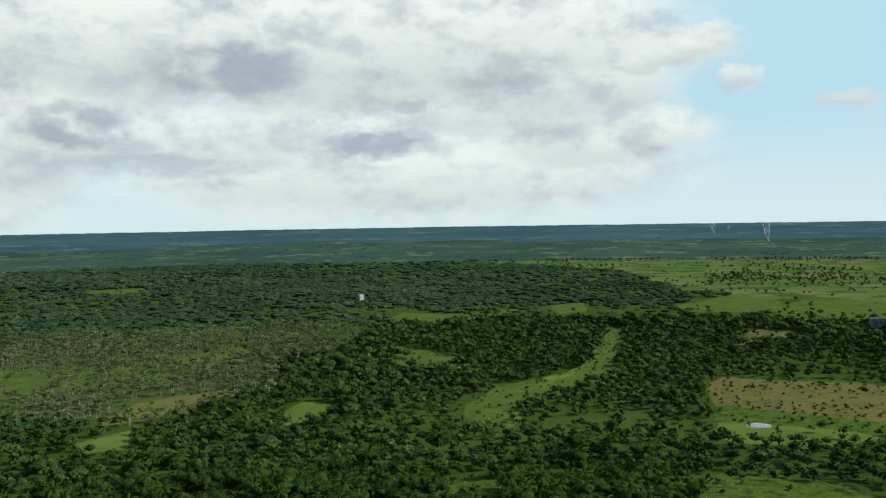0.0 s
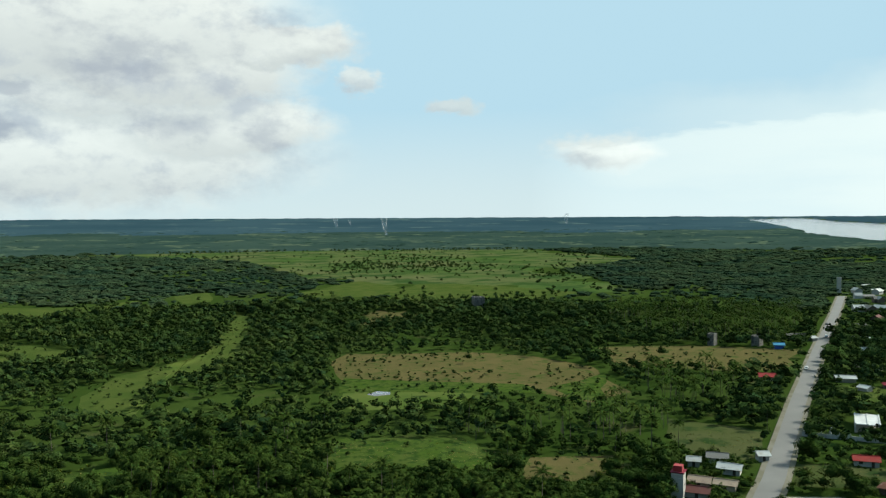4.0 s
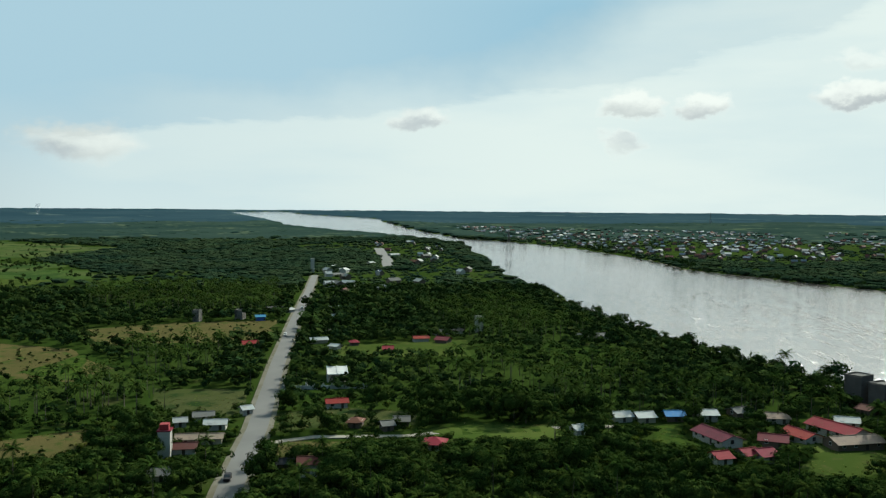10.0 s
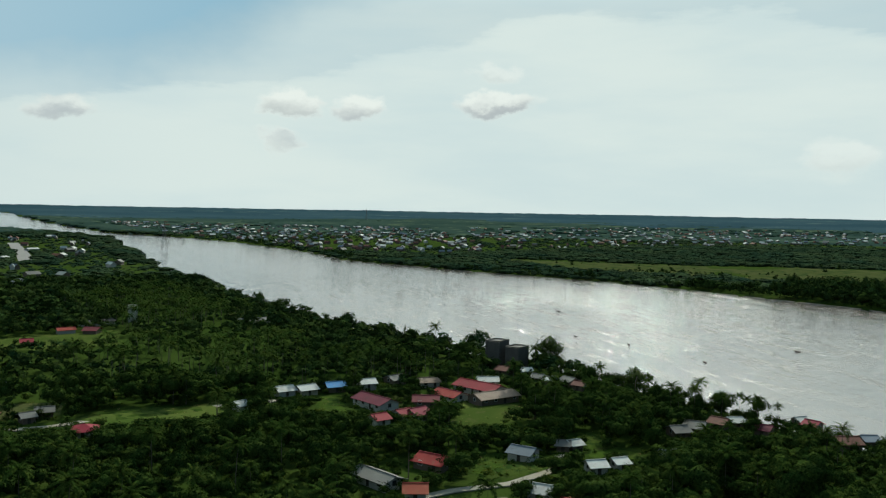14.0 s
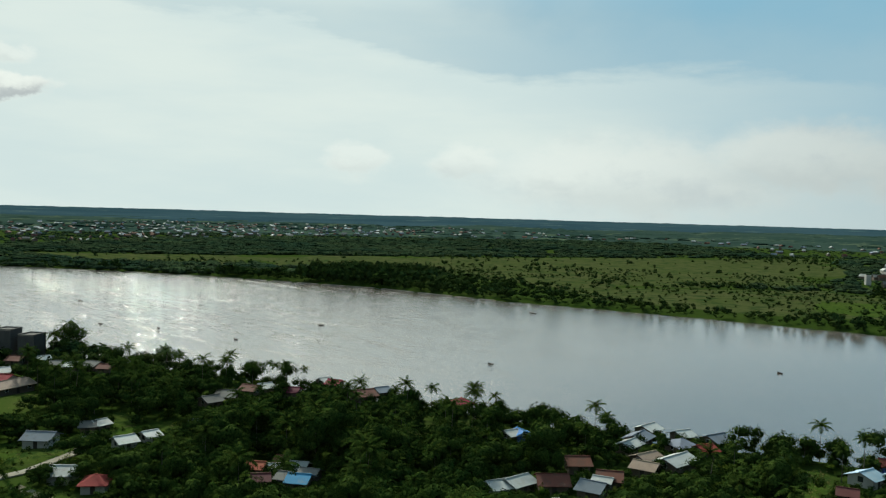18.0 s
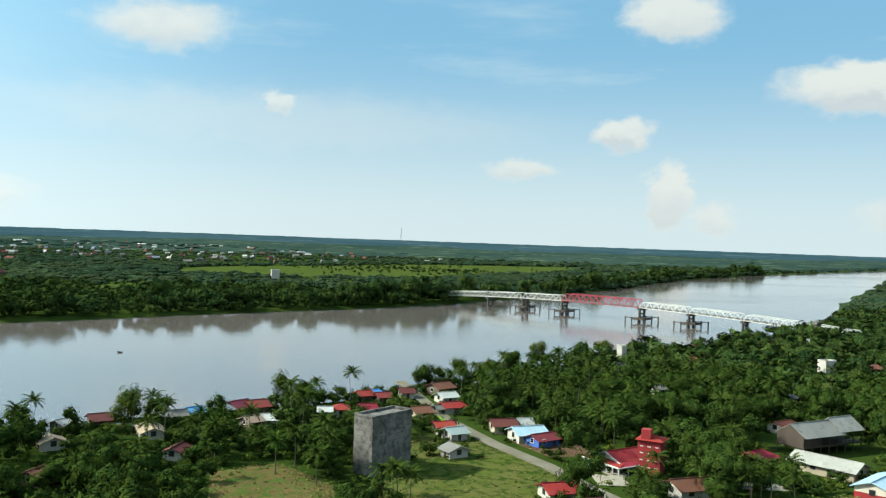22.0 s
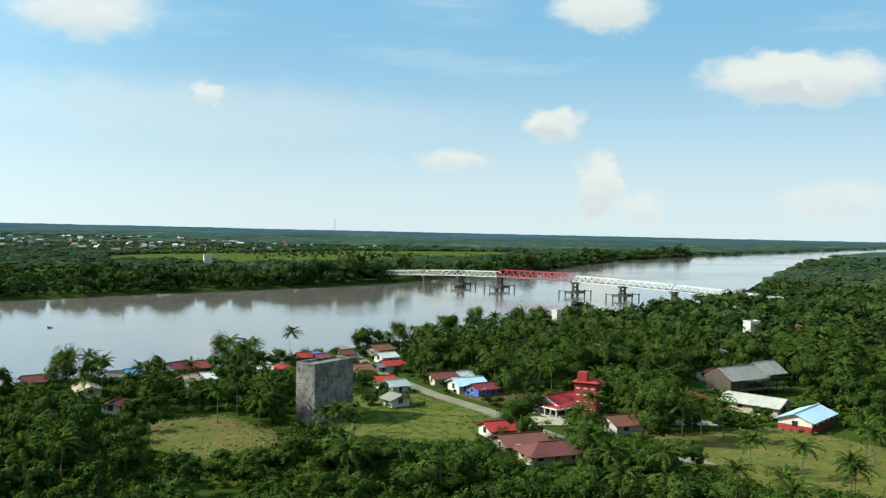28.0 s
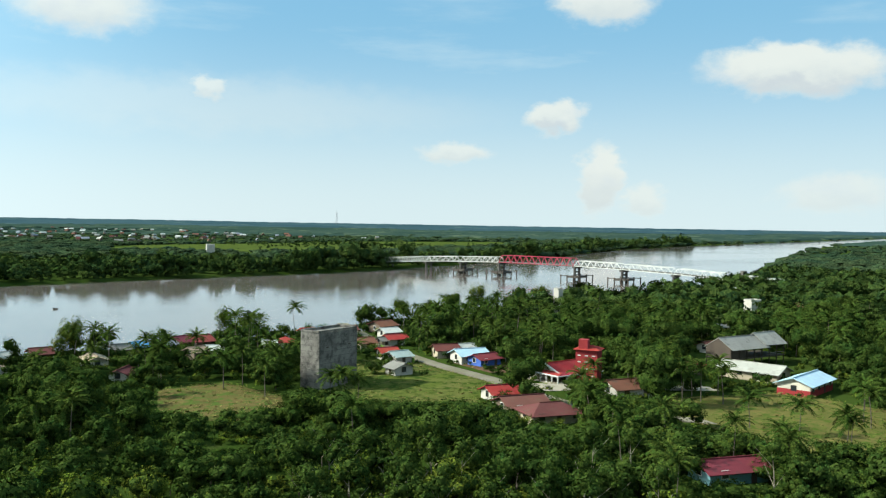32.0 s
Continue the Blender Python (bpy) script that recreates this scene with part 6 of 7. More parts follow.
for r0, r1, step, kinds, yaw0, yaw1, name, words in (
    (60, 178, 4.3, near_kinds, -158, -234, "woodland", "dense green broadleaf wood with uneven crowns"),
    (100, 190, 5.2, near_kinds, 4, -158, "woodland", "green broadleaf wood round the village gardens"),
    (178, 300, 5.2, next_kinds, 4, -234, "woodland", "green broadleaf wood beyond the village gardens"),
):
    x, y, g = grid_points(r0, r1, step, 11, yaw0, yaw1)
    if r0 == 178:
        ok = (np.hypot(x, y) > 190) | (np.degrees(np.arctan2(-x, y)) > 0) & (np.degrees(np.arctan2(-x, y)) < 202)
        x, y = x[ok], y[ok]
    f = fbm(x, y, 34)
    ok = free(x, y) & (g.uniform(size=x.size) < np.clip(1.3 + 0.7 * f, 0.9, 1.0)) & (np.hypot(x, y) > seen_from(x, y))
    x, y, f = x[ok], y[ok], f[ok]
    size = np.clip(5.8 + 1.7 * g.normal(size=x.size) + 2.4 * f, 3.0, 10.5) * np.where(g.uniform(size=x.size) < 0.08, 1.4, 1.0)
    # lower gardens near the river and between the houses
    size *= np.where((shore(x, y) < 45) & (x < 330), 0.74, 1.0)
    size *= np.where((x < -60) & (y < -150) & (shore(x, y) < 70), 0.8, 1.0)
    high = np.minimum(size * g.uniform(0.85, 1.3, x.size), low_sight(x, y))
    wide = np.minimum(size * g.uniform(0.95, 1.3, x.size), high * 1.7)
    rows = [(g.integers(5), a, b, -0.4, g.uniform(0, 6.28), w, h) for a, b, w, h in zip(x, y, wide, high) if h > 1.3]
    if r0 == 60:
        # the trees nearest to the eye stand as single things
        rows.sort(key=lambda q: math.hypot(q[1], q[2]))
        single, rows = rows[:230], rows[230:]
    stamp(kinds, rows, ["leaf_mid" if r0 == 178 else "leaf", "leaf_core"], name, words)
x, y, g = grid_points(8, 250, 9.0, 31)
ok = free(x, y) & (np.hypot(x, y) < seen_from(x, y))
stamp(cheap_kinds, [(g.integers(3), a, b, -0.4, g.uniform(0, 6.28), w * 1.2, w) for a, b, w in zip(x[ok], y[ok], g.uniform(5, 9, ok.sum()))], ["leaf", "leaf_core"], "woodland", "broadleaf wood below the hovering eye")

# low bushes and tall grass along edges
bush_kinds = [crown(1.0, 1.3, 1, 18, 0.3, 1, 0.1) for _ in range(4)]
x, y, g = grid_points(60, 300, 3.6, 12)
ok = free(x, y, 0.5, homes=False, open_too=False) & (g.uniform(size=x.size) < 0.55) & (np.hypot(x, y) > seen_from(x, y))
inn = np.zeros(x.size, bool)
for poly in OPEN:
    inn |= inside(x, y, poly)
for hx, hy, r in HOMES:
    ok &= np.hypot(x - hx, y - hy) > r + 1.6
ok &= ~inn | (g.uniform(size=x.size) < np.where(np.hypot(x, y) < 230, np.clip(0.16 + 0.5 * fbm(x, y, 12), 0.04, 0.5), 0.16))
x, y = x[ok], y[ok]
stamp(bush_kinds, [(g.integers(4), a, b, -0.2, g.uniform(0, 6.28), w, w * g.uniform(0.6, 1.0)) for a, b, w in zip(x, y, g.uniform(0.8, 3.3, x.size) * np.where(inn[ok], 0.4, 1))], ["leaf_light", "leaf_core"], "bushes", "low light green bushes and scrub", "bushes")

# shrubs close round the houses, and undergrowth along the near bank
g = np.random.default_rng(61)
rows = []
for hx, hy, r in HOMES:
    hd = math.hypot(hx, hy)
    if hd > 430:
        continue
    for _ in range(13):
        a = g.uniform(0, 6.28)
        d = r * g.uniform(0.85, 1.0) + g.uniform(0.8, 4.5)
        x, y = hx + d * math.cos(a), hy + d * math.sin(a)
        front = (hd - (x * hx + y * hy) / hd) > 0
        w = g.uniform(0.8, 1.7) if front else g.uniform(1.2, 3.6)
        if all(off_line(x, y, line) > half + 0.8 for line, half in WAYS) and all(math.hypot(x - p, y - q) > 0.8 * o + 0.4 * w for p, q, o in HOMES if abs(p - x) < 30) and shore(x, y) > 0.5:
            rows.append((g.integers(4), x, y, -0.2, g.uniform(0, 6.28), w, w * g.uniform(0.8, 1.2)))
for (ax, ay), (bx, by) in zip(NEAR_BANK[10:], NEAR_BANK[11:]):
    d = math.hypot(bx - ax, by - ay)
    if min(math.hypot(ax, ay), math.hypot(bx, by)) > 500:
        continue
    for _ in range(int(d / 0.8)):
        f, w = g.uniform(), g.uniform(1.2, 3.4)
        x, y = ax + (bx - ax) * f, ay + (by - ay) * f
        nx, ny = (by - ay) / d, -(bx - ax) / d
        nx, ny = (-nx, -ny) if inside(x + nx * 5, y + ny * 5, RIVER) else (nx, ny)
        o = g.uniform(0.8, 9)
        x, y = x + nx * o, y + ny * o
        if all(math.hypot(x - p, y - q) > e + 0.5 for p, q, e in HOMES if abs(p - x) < 30):
            rows.append((g.integers(4), x, y, -0.5, g.uniform(0, 6.28), w, w))
stamp(bush_kinds, rows, ["leaf", "leaf_core"], "bushes", "garden shrubs and undergrowth round the houses", "bushes")

# mid woods
mid_kinds = [crown(1.0, g_wide, 2, 13, 0.25, 1, 0.0) for g_wide in (1.1, 1.2, 1.0, 0.8, 0.9)]


def plain_palm(fronds, length):
    """A palm of few arching fronds on a thin stem, one metre high."""
    vs, ts = [], []
    for i in range(fronds):
        a, up = 2.4 * i, 0.9 - 1.5 * i / fronds
        way, side = np.array([math.cos(a), math.sin(a), 0]), np.array([-math.sin(a), math.cos(a), 0]) * length * 0.15
        c0, c1 = np.array([0, 0, 1.0]), np.array([0, 0, 1.0]) + way * length * 0.55 + [0, 0, up * length * 0.4]
        c2 = c1 + way * length * 0.4 + [0, 0, (up - 0.9) * length * 0.4]
        o = len(vs)
        vs += [c0, c1 + side - [0, 0, 0.02], c1, c1 - side - [0, 0, 0.02], c2]
        ts += [(o, o + 2, o + 1), (o, o + 3, o + 2), (o + 1, o + 2, o + 4), (o + 2, o + 3, o + 4)]
    m = [0] * len(ts)
    o = len(vs)
    vs += [np.array(q) for q in ((-0.02, 0, 0), (0.02, 0, 0), (0, 0.03, 0), (0, 0, 1.0))]
    ts += [(o, o + 1, o + 3), (o + 1, o + 2, o + 3), (o + 2, o, o + 3)]
    return np.array(vs), np.array(ts), np.array(m + [1] * 3)


grove_palms = [plain_palm(13, 0.42), plain_palm(12, 0.36), plain_palm(14, 0.5)]
thin_stems = []
for _ in range(4):
    v, tr, mm = crown(1.0, 0.5, 2, 12, 0.15, 1, 0.35)
    st = trunk_tris(0.8, 0.02, 0.2, 1).mesh("bark_pale")
    st.calc_loop_triangles()
    sv, stt = np.array([q.co[:] for q in st.vertices]), np.array([q.vertices[:] for q in st.loop_triangles])
    thin_stems.append(merge([(v, tr, 0), (sv, stt, 1)]))
    thin_stems[-1] = (thin_stems[-1][0], thin_stems[-1][1], np.concatenate([mm * 0, np.full(len(stt), 1)]))
THIN = [(89, 939), (238, 893), (282, 727), (198, 573), (141, 531), (113, 446), (37, 401), (-60, 480), (-90, 860)]
GROVES = [[(922, 528), (1100, 373), (851, 264), (531, 180), (503, 247), (591, 339)], [(330, 168), (395, 205), (420, 170), (350, 132)], [(300, 190), (335, 168), (300, 130), (262, 150), (250, 190)], [(430, 40), (560, 90), (640, 40), (470, -30)], [(350, 60), (400, 40), (380, -40), (310, -20)]]
x, y, g = grid_points(300, 760, 5.6, 13)
across = (y < -0.35 * x - 180) & (x > -400) & (np.hypot(x, y) > 380) & ~((x < -120) & (y > -420))
f = fbm(x, y, 70)
thin = inside(x, y, THIN)
grove = np.zeros(x.size, bool)
for poly in GROVES:
    grove |= inside(x, y, poly)
ok = free(x, y) & (g.uniform(size=x.size) < np.clip(1.05 + 0.9 * f, 0.35, 1.0) * np.where(across, 0.55, 1.0) * np.where(thin, 0.8, 1.0))
x, y, f, thin, grove = x[ok], y[ok], f[ok], thin[ok], grove[ok]
size = np.clip(5.4 + 1.1 * g.normal(size=x.size) + 2.2 * f, 2.2, 10) * np.where(g.uniform(size=x.size) < 0.05, 1.45, 1.0)
size *= np.clip(0.55 + (np.hypot(x, y) - 300) / 60, 0.8, 1.0)
as_palm = grove & (g.uniform(size=x.size) < 0.45)
wood = ~as_palm & ~thin
stamp(mid_kinds, [(g.integers(5), a, b, -0.5, g.uniform(0, 6.28), w * 1.3, w) for a, b, w in zip(x[wood], y[wood], np.where(grove, size * 0.7, size)[wood])], ["woods_mid", "leaf_core"], "mid_woodland", "dense dark green woods on the plain")
stamp(thin_stems, [(g.integers(4), a, b, -0.3, g.uniform(0, 6.28), w * 2.0, w) for a, b, w in zip(x[thin], y[thin], np.clip(size[thin] * g.uniform(0.8, 1.4, thin.sum()), 2.5, 9))], ["woods_pale", "bark_pale"], "thin_woodland", "sparse pale woods with bare stems")
stamp(grove_palms, [(g.integers(3), a, b, -0.2, g.uniform(0, 6.28), w, w) for a, b, w in zip(x[as_palm], y[as_palm], g.uniform(6.5, 10.5, as_palm.sum()))], ["palm_leaf", "bark"], "palm_grove", "coconut palms standing close together")
x, y, g = grid_points(150, 345, 8.5, 24, -30, -232)
ok = free(x, y, 2) & (g.uniform(size=x.size) < np.clip(0.42 + 0.5 * fbm(x, y, 60), 0.12, 0.7)) & (low_sight(x, y) > 6) & (np.hypot(x, y) > seen_from(x, y) + 12)
village_palms = [palm_tris(1.0, 15, 0.36), palm_tris(1.0, 14, 0.42), palm_tris(1.0, 16, 0.33)]
village_palms = [(np.concatenate([v, p_[0][-4:]]), np.concatenate([t, p_[1][-3:] - p_[1][-3:].min() + len(v)]), np.append(m, [1, 1, 1])) for (v, t, m), p_ in zip(village_palms, grove_palms)]
stamp(village_palms, [(g.integers(3), a, b, -0.2, g.uniform(0, 6.28), w, w) for a, b, w in zip(x[ok], y[ok], g.uniform(7.0, 10.8, ok.sum()) * np.where((y[ok] < -120) & (x[ok] > -20), 0.8, 1.0) * np.where((x[ok] < -60) & (shore(x[ok], y[ok]) < 110), 0.66, 1.0))], ["palm_leaf", "bark"], "palm_grove", "tall coconut palms rising over the village woods")

# far woods
far_tree = []
for _ in range(6):
    v, tr = blob(0.5, 0.34, 1.0, 1)
    v = v * [1.15, 1.15, 1] + [0, 0, 0.38]
    tr = tr[v[tr][:, :, 2].max(1) > 0.2]
    far_tree.append((v, tr, np.zeros(len(tr), int)))
x, y, g = grid_points(760, 1300, 9.6, 14)
x2, y2, _ = grid_points(1300, 2050, 14.5, 17)
x, y = np.append(x, x2), np.append(y, y2)
f = fbm(x, y, 150)
town = np.zeros(x.size, bool)
for poly in TOWNS:
    town |= inside(x, y, poly)
ok = free(x, y, -0.5, homes=False) & (g.uniform(size=x.size) < np.clip(0.95 + 1.2 * f, 0.25, 1.0) * np.where(town, 0.85, 1.0))
for hx, hy, r in HOMES:
    if math.hypot(hx, hy) > 600:
        ok &= np.hypot(x - hx, y - hy) > r + 5
x, y, f, town = x[ok], y[ok], f[ok], town[ok]
size = np.where(town, 0.55, 1.0) * np.clip(6.6 + 2.0 * g.normal(size=x.size) + 3.0 * f, 2.5, 12) * np.where(np.hypot(x, y) > 1300, 1.25, 1.0)
stamp(far_tree, [(g.integers(6), a, b, c - 0.5, g.uniform(0, 6.28), w * 1.55, w * 0.62) for a, b, w, c in zip(x, y, size, rise(x, y))], ["woods_far"], "far_woodland", "wide dark green woods reaching far out")

x, y, g = grid_points(2050, 3400, 30, 16)
f = fbm(x, y, 260)
ok = (shore(x, y) > 3) & (g.uniform(size=x.size) < np.clip(0.8 + 1.2 * f, 0.12, 0.9))
for poly in TOWNS:
    ok &= ~inside(x, y, poly) | (g.uniform(size=x.size) < 0.3)
x, y, f = x[ok], y[ok], f[ok]
# the outer belts use the haze-tinted copy of the woods colour
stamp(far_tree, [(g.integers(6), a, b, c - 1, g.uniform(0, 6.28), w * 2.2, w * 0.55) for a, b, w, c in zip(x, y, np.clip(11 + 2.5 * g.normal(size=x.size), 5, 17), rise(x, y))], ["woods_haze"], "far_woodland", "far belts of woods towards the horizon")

# belt of trees along the far bank
g = np.random.default_rng(41)
rows = []
for (ax, ay), (bx, by) in zip(FAR_BANK, FAR_BANK[1:]):
    d = math.hypot(bx - ax, by - ay)
    if math.hypot(ax, ay) > 1700:
        continue
    for _ in range(int(d / 1.5)):
        f, w = g.uniform(), g.uniform(-0.8, 26)
        x, y = ax + (bx - ax) * f, ay + (by - ay) * f
        nx, ny = (by - ay) / d, -(bx - ax) / d
        nx, ny = (nx, ny) if float(shore(x + nx * 6, y + ny * 6)) > 0 and not inside(x + nx * 6, y + ny * 6, RIVER) else (-nx, -ny)
        x, y = x + nx * w, y + ny * w
        tall = 11.5 if x < 130 else 5.0
        tall *= 1.0 + 0.45 * float(fbm(np.array(x), np.array(y), 40))
        if w > 14 and g.uniform() > 0.35 + 0.5 * (x < 100):
            continue
        high = max(1.6, tall * g.uniform(0.4, 1.3) * (0.5 if w < 4 else 1.0) * (1.35 if g.uniform() < 0.07 else 1.0))
        rows.append((g.integers(5), x, y, -0.8, g.uniform(0, 6.28), high * g.uniform(0.8, 1.1), high))
stamp(next_kinds, [q for q in rows if math.hypot(q[1], q[2]) < 640], ["woods_mid", "leaf_core"], "bank_woodland", "belt of dark trees and shrubs along the far bank")
stamp(mid_kinds, [q for q in rows if math.hypot(q[1], q[2]) >= 640], ["woods_mid", "leaf_core"], "bank_woodland", "belt of shrubs along the distant bank")
# a taller stand on the river meadow
x, y, g = grid_points(500, 1000, 6.5, 42)
ok = inside(x, y, [(570, -405), (500, -425), (480, -480), (560, -540), (640, -470)]) & (shore(x, y) > 2)
stamp(mid_kinds, [(g.integers(5), a, b, -0.4, g.uniform(0, 6.28), w, w * 1.2) for a, b, w in zip(x[ok], y[ok], g.uniform(6, 11, ok.sum()))], ["woods_mid", "leaf_core"], "bank_woodland", "dark stand of slim trees on the river meadow")

# tufts of grass on the near fields
tuft = []
for _ in range(4):
    k = 7
    c = gen.uniform(-0.35, 0.35, (k, 3)) * [1, 1, 0]
    c[:, 2] = 0.16
    a = gen.uniform(0, 6.28, k)
    q = np.stack([np.cos(a), np.sin(a), np.full(k, 1.3)], 1)
    v, t = cards(c, q / np.linalg.norm(q, axis=1, keepdims=True), 0.17)
    tuft.append((v, t, np.zeros(len(t), int)))
x, y, g = grid_points(85, 330, 1.0, 43)
inn = np.zeros(x.size, bool)
for poly in OPEN:
    inn |= inside(x, y, poly)
ok = inn & (np.hypot(x, y) > seen_from(x, y)) & (shore(x, y) > 3) & (g.uniform(size=x.size) < np.clip(0.55 + 0.6 * fbm(x, y, 9), 0.1, 0.9) * np.where(np.hypot(x, y) < 215, 1, 0.25))
for hx, hy, r in HOMES:
    if math.hypot(hx, hy) < 340:
        ok &= np.hypot(x - hx, y - hy) > r
for line, half in WAYS:
    ok &= off_line(x, y, line) > half
pale = fbm(x, y, 14) + g.normal(size=x.size) * 0.35 > -0.15
for sel, mat, words in ((pale, "grass_dry", "dry tan grass tufts on the fields"), (~pale, "grass_green", "green grass tufts on the fields")):
    sel = ok & sel
    stamp(tuft, [(g.integers(4), a, b, 0.2, g.uniform(0, 6.28), w, w * g.uniform(0.6, 1.3)) for a, b, w in zip(x[sel], y[sel], g.uniform(0.5, 1.5, sel.sum()))], [mat], "grass", words, "grass")

# scattered trees on the meadows
x, y, g = grid_points(285, 1950, 13, 15)
inn = np.zeros(x.size, bool)
for poly in OPEN:
    inn |= inside(x, y, poly)
ok = inn & (shore(x, y) > 3) & (g.uniform(size=x.size) < np.clip(2.2 * fbm(x, y, 75) - 0.25, 0.045, 0.97))
for line, half in WAYS:
    ok &= off_line(x, y, line) > half + 2
x, y = x[ok], y[ok]
stamp(mid_kinds, [(g.integers(5), a, b, c - 0.3, g.uniform(0, 6.28), w * 1.1, w) for a, b, w, c in zip(x, y, g.uniform(2, 7, x.size), rise(x, y))], ["woods_mid", "leaf_core"], "meadow_trees", "scattered small trees and bushes on grassland", "trees")

# scrub on the river meadows
x, y, g = grid_points(430, 950, 7.0, 71, -110, -190)
inn = np.zeros(x.size, bool)
for poly in OPEN:
    inn |= inside(x, y, poly)
ok = inn & (shore(x, y) > 3) & (g.uniform(size=x.size) < np.clip(0.5 + 1.1 * fbm(x, y, 40), 0.1, 0.95))
stamp(mid_kinds, [(g.integers(5), a, b, -0.2, g.uniform(0, 6.28), w * 1.3, w) for a, b, w in zip(x[ok], y[ok], g.uniform(0.9, 3.2, ok.sum()))], ["woods_mid", "leaf_core"], "bushes", "olive scrub scattered over the river meadows", "bushes")
x, y, g = grid_points(600, 1500, 11.0, 74, -25, -78)
inn = np.zeros(x.size, bool)
for poly in OPEN:
    inn |= inside(x, y, poly)
ok = inn & (g.uniform(size=x.size) < np.clip(0.12 + 0.9 * fbm(x, y, 70), 0.03, 0.9))
stamp(mid_kinds, [(g.integers(5), a, b, c - 0.2, g.uniform(0, 6.28), w * 1.3, w) for a, b, w, c in zip(x[ok], y[ok], g.uniform(1.2, 5.5, ok.sum()), rise(x[ok], y[ok]))], ["woods_mid", "leaf_core"], "bushes", "thickets and hedges on the wide grassland", "bushes")
x, y, g = grid_points(240, 760, 5.0, 75, 4, -78)
inn = np.zeros(x.size, bool)
for poly in OPEN:
    inn |= inside(x, y, poly)
ok = inn & (g.uniform(size=x.size) < np.clip(0.3 + 1.0 * fbm(x, y, 24), 0.06, 0.9))
for line, half in WAYS:
    ok &= off_line(x, y, line) > half + 1
stamp(mid_kinds, [(g.integers(5), a, b, -0.2, g.uniform(0, 6.28), w * 1.4, w) for a, b, w in zip(x[ok], y[ok], g.uniform(0.5, 2.4, ok.sum()))], ["woods_mid", "leaf_core"], "bushes", "low scrub scattered over the clearings", "bushes")
# woods behind the hovering eye
x, y, g = grid_points(8, 320, 14, 72, 126, 4)
x2, y2, g = grid_points(8, 320, 14, 73, -234, -300)
x, y = np.append(x, x2), np.append(y, y2)
ok = shore(x, y) > 3
stamp(cheap_kinds, [(g.integers(3), a, b, -0.4, g.uniform(0, 6.28), w * 1.3, w) for a, b, w in zip(x[ok], y[ok], g.uniform(5, 10, ok.sum()))], ["leaf", "leaf_core"], "woodland", "broadleaf wood round the clearing edge")

# canopy out to the horizon
cy = np.concatenate([np.arange(5, -235, -0.35)])
cr = 1950 * 1.012 ** np.arange(78)
cr = np.append(cr[cr < 4800], 4860)
x, y, tris = polar_grid(cy, cr)
bump = 5 + 1.4 * fbm(x, y, 160) + 1.2 * np.random.default_rng(5).uniform(-1, 1, x.size)
out = shore(x, y) < 14
for poly in TOWNS:
    bump = np.where(inside(x, y, poly), bump * 0.25, bump)
edge = np.hypot(x, y) < 1960
z = rise(x, y) + np.where(out, -6.0, np.where(edge, 0, np.maximum(bump, 1)))
mid = np.stack([x, y], 1)[tris].mean(1)
# faces past about 3300 m take the bluer colour, with more haze painted in
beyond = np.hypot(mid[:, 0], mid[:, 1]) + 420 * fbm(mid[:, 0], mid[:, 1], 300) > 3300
tagged(new("backdrop", big_mesh(np.stack([x, y, z], 1), tris, ["plain_haze", "distance"], beyond.astype(int), smooth=True)), "blue-green forest plain reaching to the horizon, coloured with haze", "distance", kind="structure")

# ---- palms and single trees ----
PALMS = []
for i in range(4):
    h = (6.5, 8.0, 9.5, 5.0)[i]
    v, t, m = palm_tris(h, 22, 3.6)
    fr = big_mesh(v, t, ["palm_leaf"], m)
    PALMS.append((h, trunk_tris(h, 0.17, 0.35, 0).mesh("bark"), fr))


def palm(x, y, kind, turn, scale=1.0):
    h, st, fr = PALMS[kind]
    ob = thing("coconut_palm", "coconut palm with arching feathered fronds", "palm tree", pose(x, y, 0, 0, 0, turn) @ Matrix.Scale(scale, 4), "coconut palms of the village")
    part("trunk", st, "", ob)
    part("crown", fr, "", ob)
    return ob


x, y, g = grid_points(90, 330, 13, 21)
ok = free(x, y, 3) & (g.uniform(size=x.size) < np.where((x < -70) & (np.hypot(x, y) < 300), 0.22, 0.2)) & (np.hypot(x, y) > 125)
ok &= low_sight(x, y) > 8
for a, b in zip(x[ok], y[ok]):
    palm(a, b, g.integers(4), g.uniform(0, 360), g.uniform(1.0, 1.3))

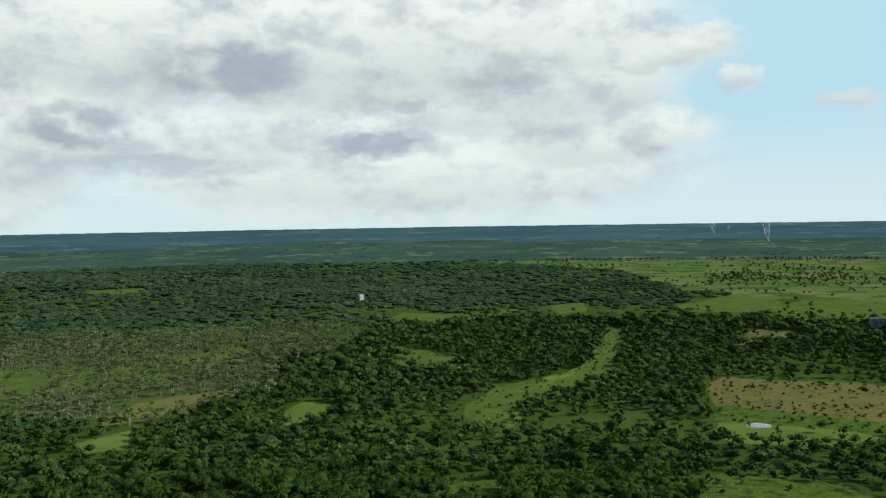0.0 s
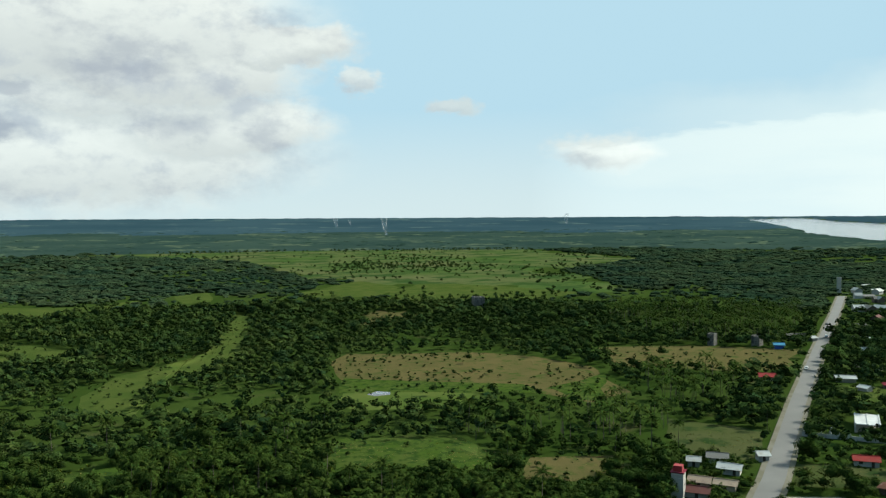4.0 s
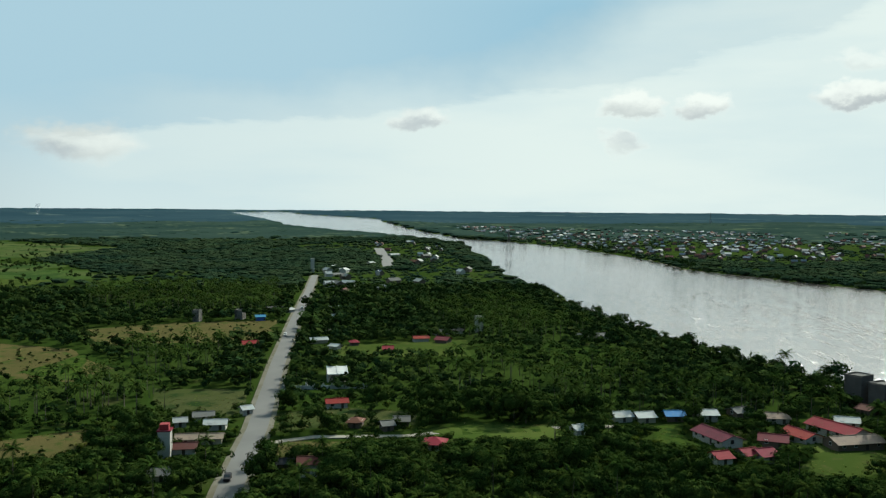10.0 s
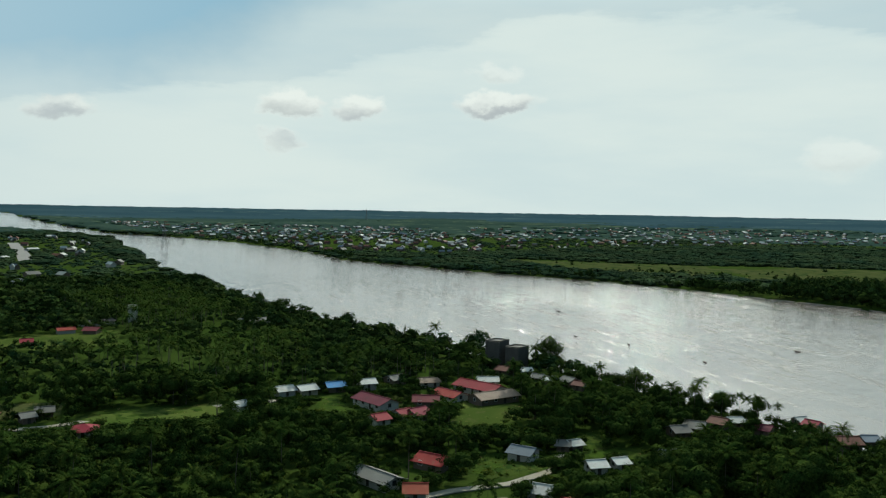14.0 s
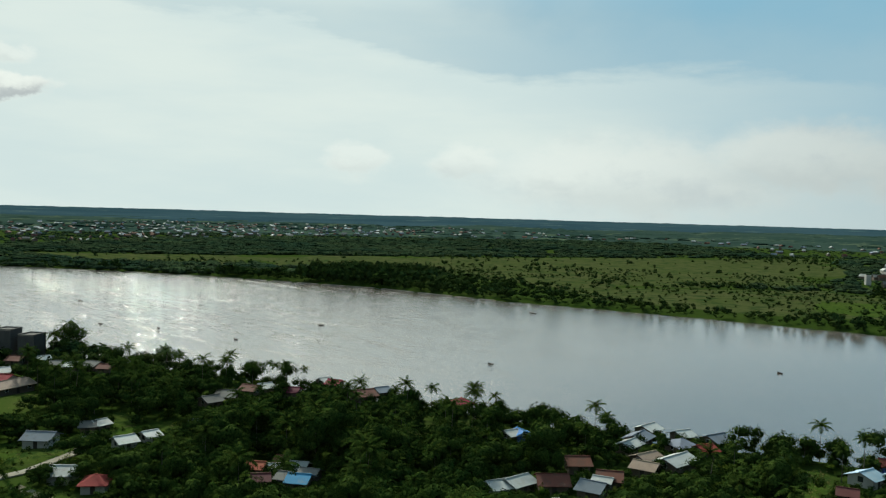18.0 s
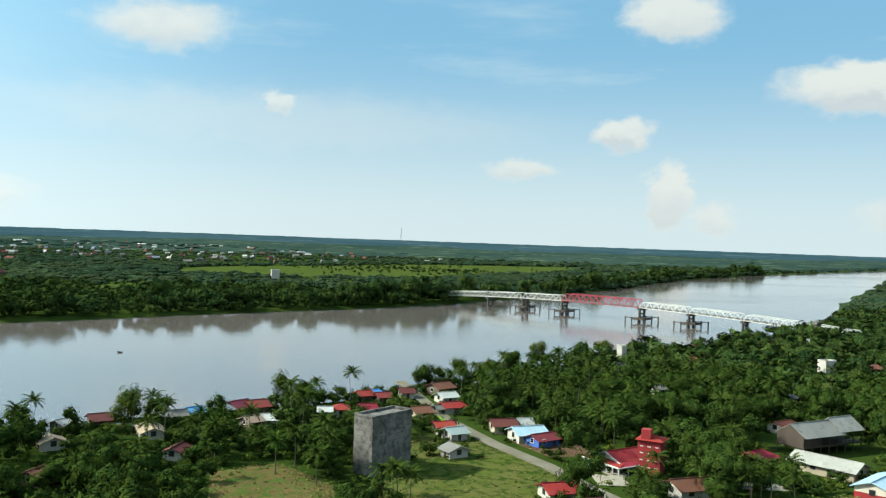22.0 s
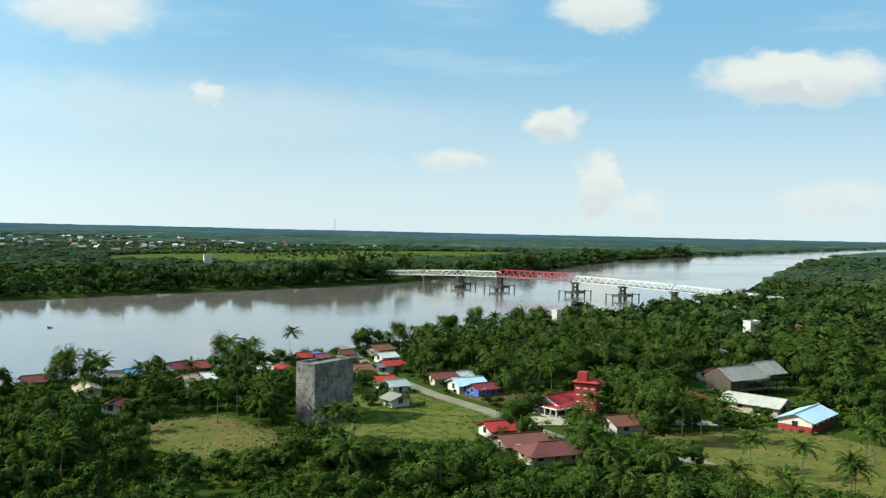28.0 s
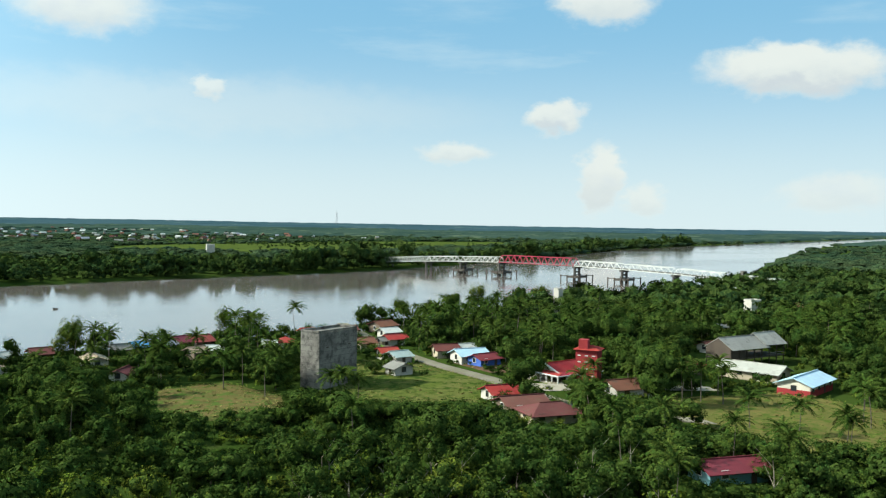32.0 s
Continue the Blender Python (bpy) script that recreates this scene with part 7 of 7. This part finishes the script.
# gardens of palms between the village houses and the river
x, y, g = grid_points(120, 320, 7.5, 23, -166, -222)
top = low_sight(x, y)
ok = free(x, y, 2) & (shore(x, y) < 95) & (g.uniform(size=x.size) < 0.42) & (top > 3.5)
for a, b, c in zip(x[ok], y[ok], top[ok]):
    high = min(g.uniform(5.4, 8.2), c)
    kind = 3 if high < 5.8 else 0 if high < 7.3 else 1 if high < 8.8 else 2
    palm(a, b, kind, g.uniform(0, 360), high / PALMS[kind][0])
for a, b, high in ((-68, -80, 6), (-87, -88, 6), (-70, -91, 6.5), (-77, -103, 6), (-66, -197, 5), (-68, -192, 5), (-120, -134, 6), (-126, -133, 6.5), (-120, -137, 6), (-120, -155, 6), (-160, -189, 7), (-121, -146, 6), (-93, -85, 5), (-132, -103, 6), (151, -162, 9), (170, -156, 9), (258, -132, 9), (363, -91, 11), (236, -133, 9), (156, -168, 9), (183, -151, 8), (-52, -153, 5), (-53.5, -150, 4.6), (-10, -198, 6), (-67, -78, 5.5), (-107, -85, 5), (-141, -110, 5), (-88, -79, 6), (-107, -150, 4.5), (-86, -77, 6), (-83, -98, 6.5), (-119, -124, 6.5), (-109, -107, 5), (-114, -130, 6), (-95, -137, 5), (-108, -137, 6), (-113, -100, 5), (-129, -99, 6), (-64, -73, 6.5), (-106, -85, 6), (-50, -149, 6), (-48, -150, 5.6), (-39, -163, 6), (-32, -199, 7.5), (-21, -198, 7.5), (-14, -208, 8), (-26, -199, 7), (-7, -214, 8), (-33, -173, 6.5), (-93, -211, 7.5), (-104, -188, 7.5), (-115, -184, 8), (-112, -174, 7.5), (-124, -188, 8), (-121, -151, 7), (-132, -157, 7), (-117, -128, 6.5)):
    high += 1.3 if a < -60 and math.hypot(a, b) < 145 else 0.3
    kind = 0 if high > 5.5 else 3
    kind = 2 if high > 8.5 else 1 if high > 7 else kind
    palm(a, b, kind, a * 37 % 360, high / PALMS[kind][0])

TREES = [(big_mesh(v, t, ["leaf", "leaf_core"], m), trunk_tris(0.62, 0.028, 0.4, 3).mesh("bark")) for v, t, m in fine_kinds]


def tree(x, y, kind, turn, wide, high, models=None, label="broadleaf tree with a dense uneven crown", group="trees of the near wood"):
    c, st = (models or TREES)[kind]
    ob = thing("broadleaf_tree", label, "tree", pose(x, y, -0.2, 0, 0, math.degrees(turn)) @ Matrix.Diagonal((wide, wide, high, 1)), group)
    part("trunk", st, "", ob)
    part("crown", c, "", ob)
    return ob


FRESH_TREES = [(big_mesh(v, t, ["leaf_light", "leaf_core"], m), TREES[0][1]) for v, t, m in fine_kinds]
for kind, x, y, z, turn, wide, high in single:
    fresh = wave(x, y, 9) + 0.5 * math.sin(37 * turn) > 0.35
    tree(x, y, int(kind), turn, wide, high, FRESH_TREES if fresh else TREES, "yellow-green broadleaf tree with a loose crown" if fresh else "broadleaf tree with a dense uneven crown")
# slender trees with bare pale stems
slim_kinds = [crown(1.0, 0.42, 6, 420, 0.032, 1, 0.5) for _ in range(3)]
SLIM = [(big_mesh(v, t, ["leaf", "leaf_core"], m), trunk_tris(0.8, 0.016, 0.25, 4).mesh("bark_pale")) for v, t, m in slim_kinds]
g = np.random.default_rng(77)
for _ in range(46):
    a, d = math.radians(g.uniform(-228, -196)), g.uniform(84, 112)
    x, y = -math.sin(a) * d, math.cos(a) * d
    high = g.uniform(6.5, 9.5)
    if bool(free(np.array([x]), np.array([y]))[0]) and float(low_sight(np.array([x]), np.array([y]))[0]) > high:
        tree(x, y, g.integers(3), g.uniform(0, 6.28), g.uniform(7, 10), high, SLIM, "slender tree with a bare pale stem and thin crown", "slender trees of the near wood")
# single trees on the river bank
bank_kinds = [crown(1.0, 0.95, 11, 640, 0.05, 1, 0.0) for _ in range(5)]
BANK_TREES = [(big_mesh(v, t, ["leaf", "leaf_core"], m), trunk_tris(0.62, 0.028, 0.4, 3).mesh("bark")) for v, t, m in bank_kinds]
LIGHT_TREES = [(big_mesh(v, t, ["leaf_light", "leaf"], m), trunk_tris(0.62, 0.028, 0.4, 3).mesh("bark")) for v, t, m in bank_kinds[3:]]
for x, y, w, h, light in ((59, -205, 7.5, 9.5, 1), (17, -215, 6.5, 8.5, 0), (24, -214, 5, 6.5, 0), (-6, -220, 8.5, 11, 1), (-12, -223, 6, 8, 0), (-46, -234, 6.5, 11.5, 1), (-52, -236, 6, 8, 0), (-95, -258, 8, 9.5, 0), (-101, -260, 6, 8, 0), (-110, -263, 8, 10, 1), (-122, -268, 6, 8.5, 1), (-134, -275, 8, 10.5, 0), (-152, -290, 8, 12, 1), (-28, -227, 6, 7.5, 0), (75, -202, 6.5, 7.5, 0), (81, -199, 6.5, 7, 0), (87, -196, 6, 6.5, 0), (6, -217, 5, 7.5, 0), (318, -126, 15, 14.5, 0), (-175, -298, 8, 11, 0), (-190, -303, 9, 10, 1)):
    tree(x, y, light if light else int(abs(x)) % 5, x * 0.7, w, h, LIGHT_TREES if light else BANK_TREES, "light green riverside tree with an airy crown" if light else "dark rounded tree standing on the river bank", "trees on the river bank")
v, t, k = crown(0.8, 2.0, 3, 90, 0.22, 1, 0.1)
part("leaves", big_mesh(v * [1.9, 0.55, 0.6], t, ["leaf_light", "leaf"], k), "", raft)
part("mat", Shape().slab((-3, -0.7, 0.1), (3, -0.7, 0.1), (3, 0.7, 0.1), (-3, 0.7, 0.1), 0.3), "leaf_dark", raft)
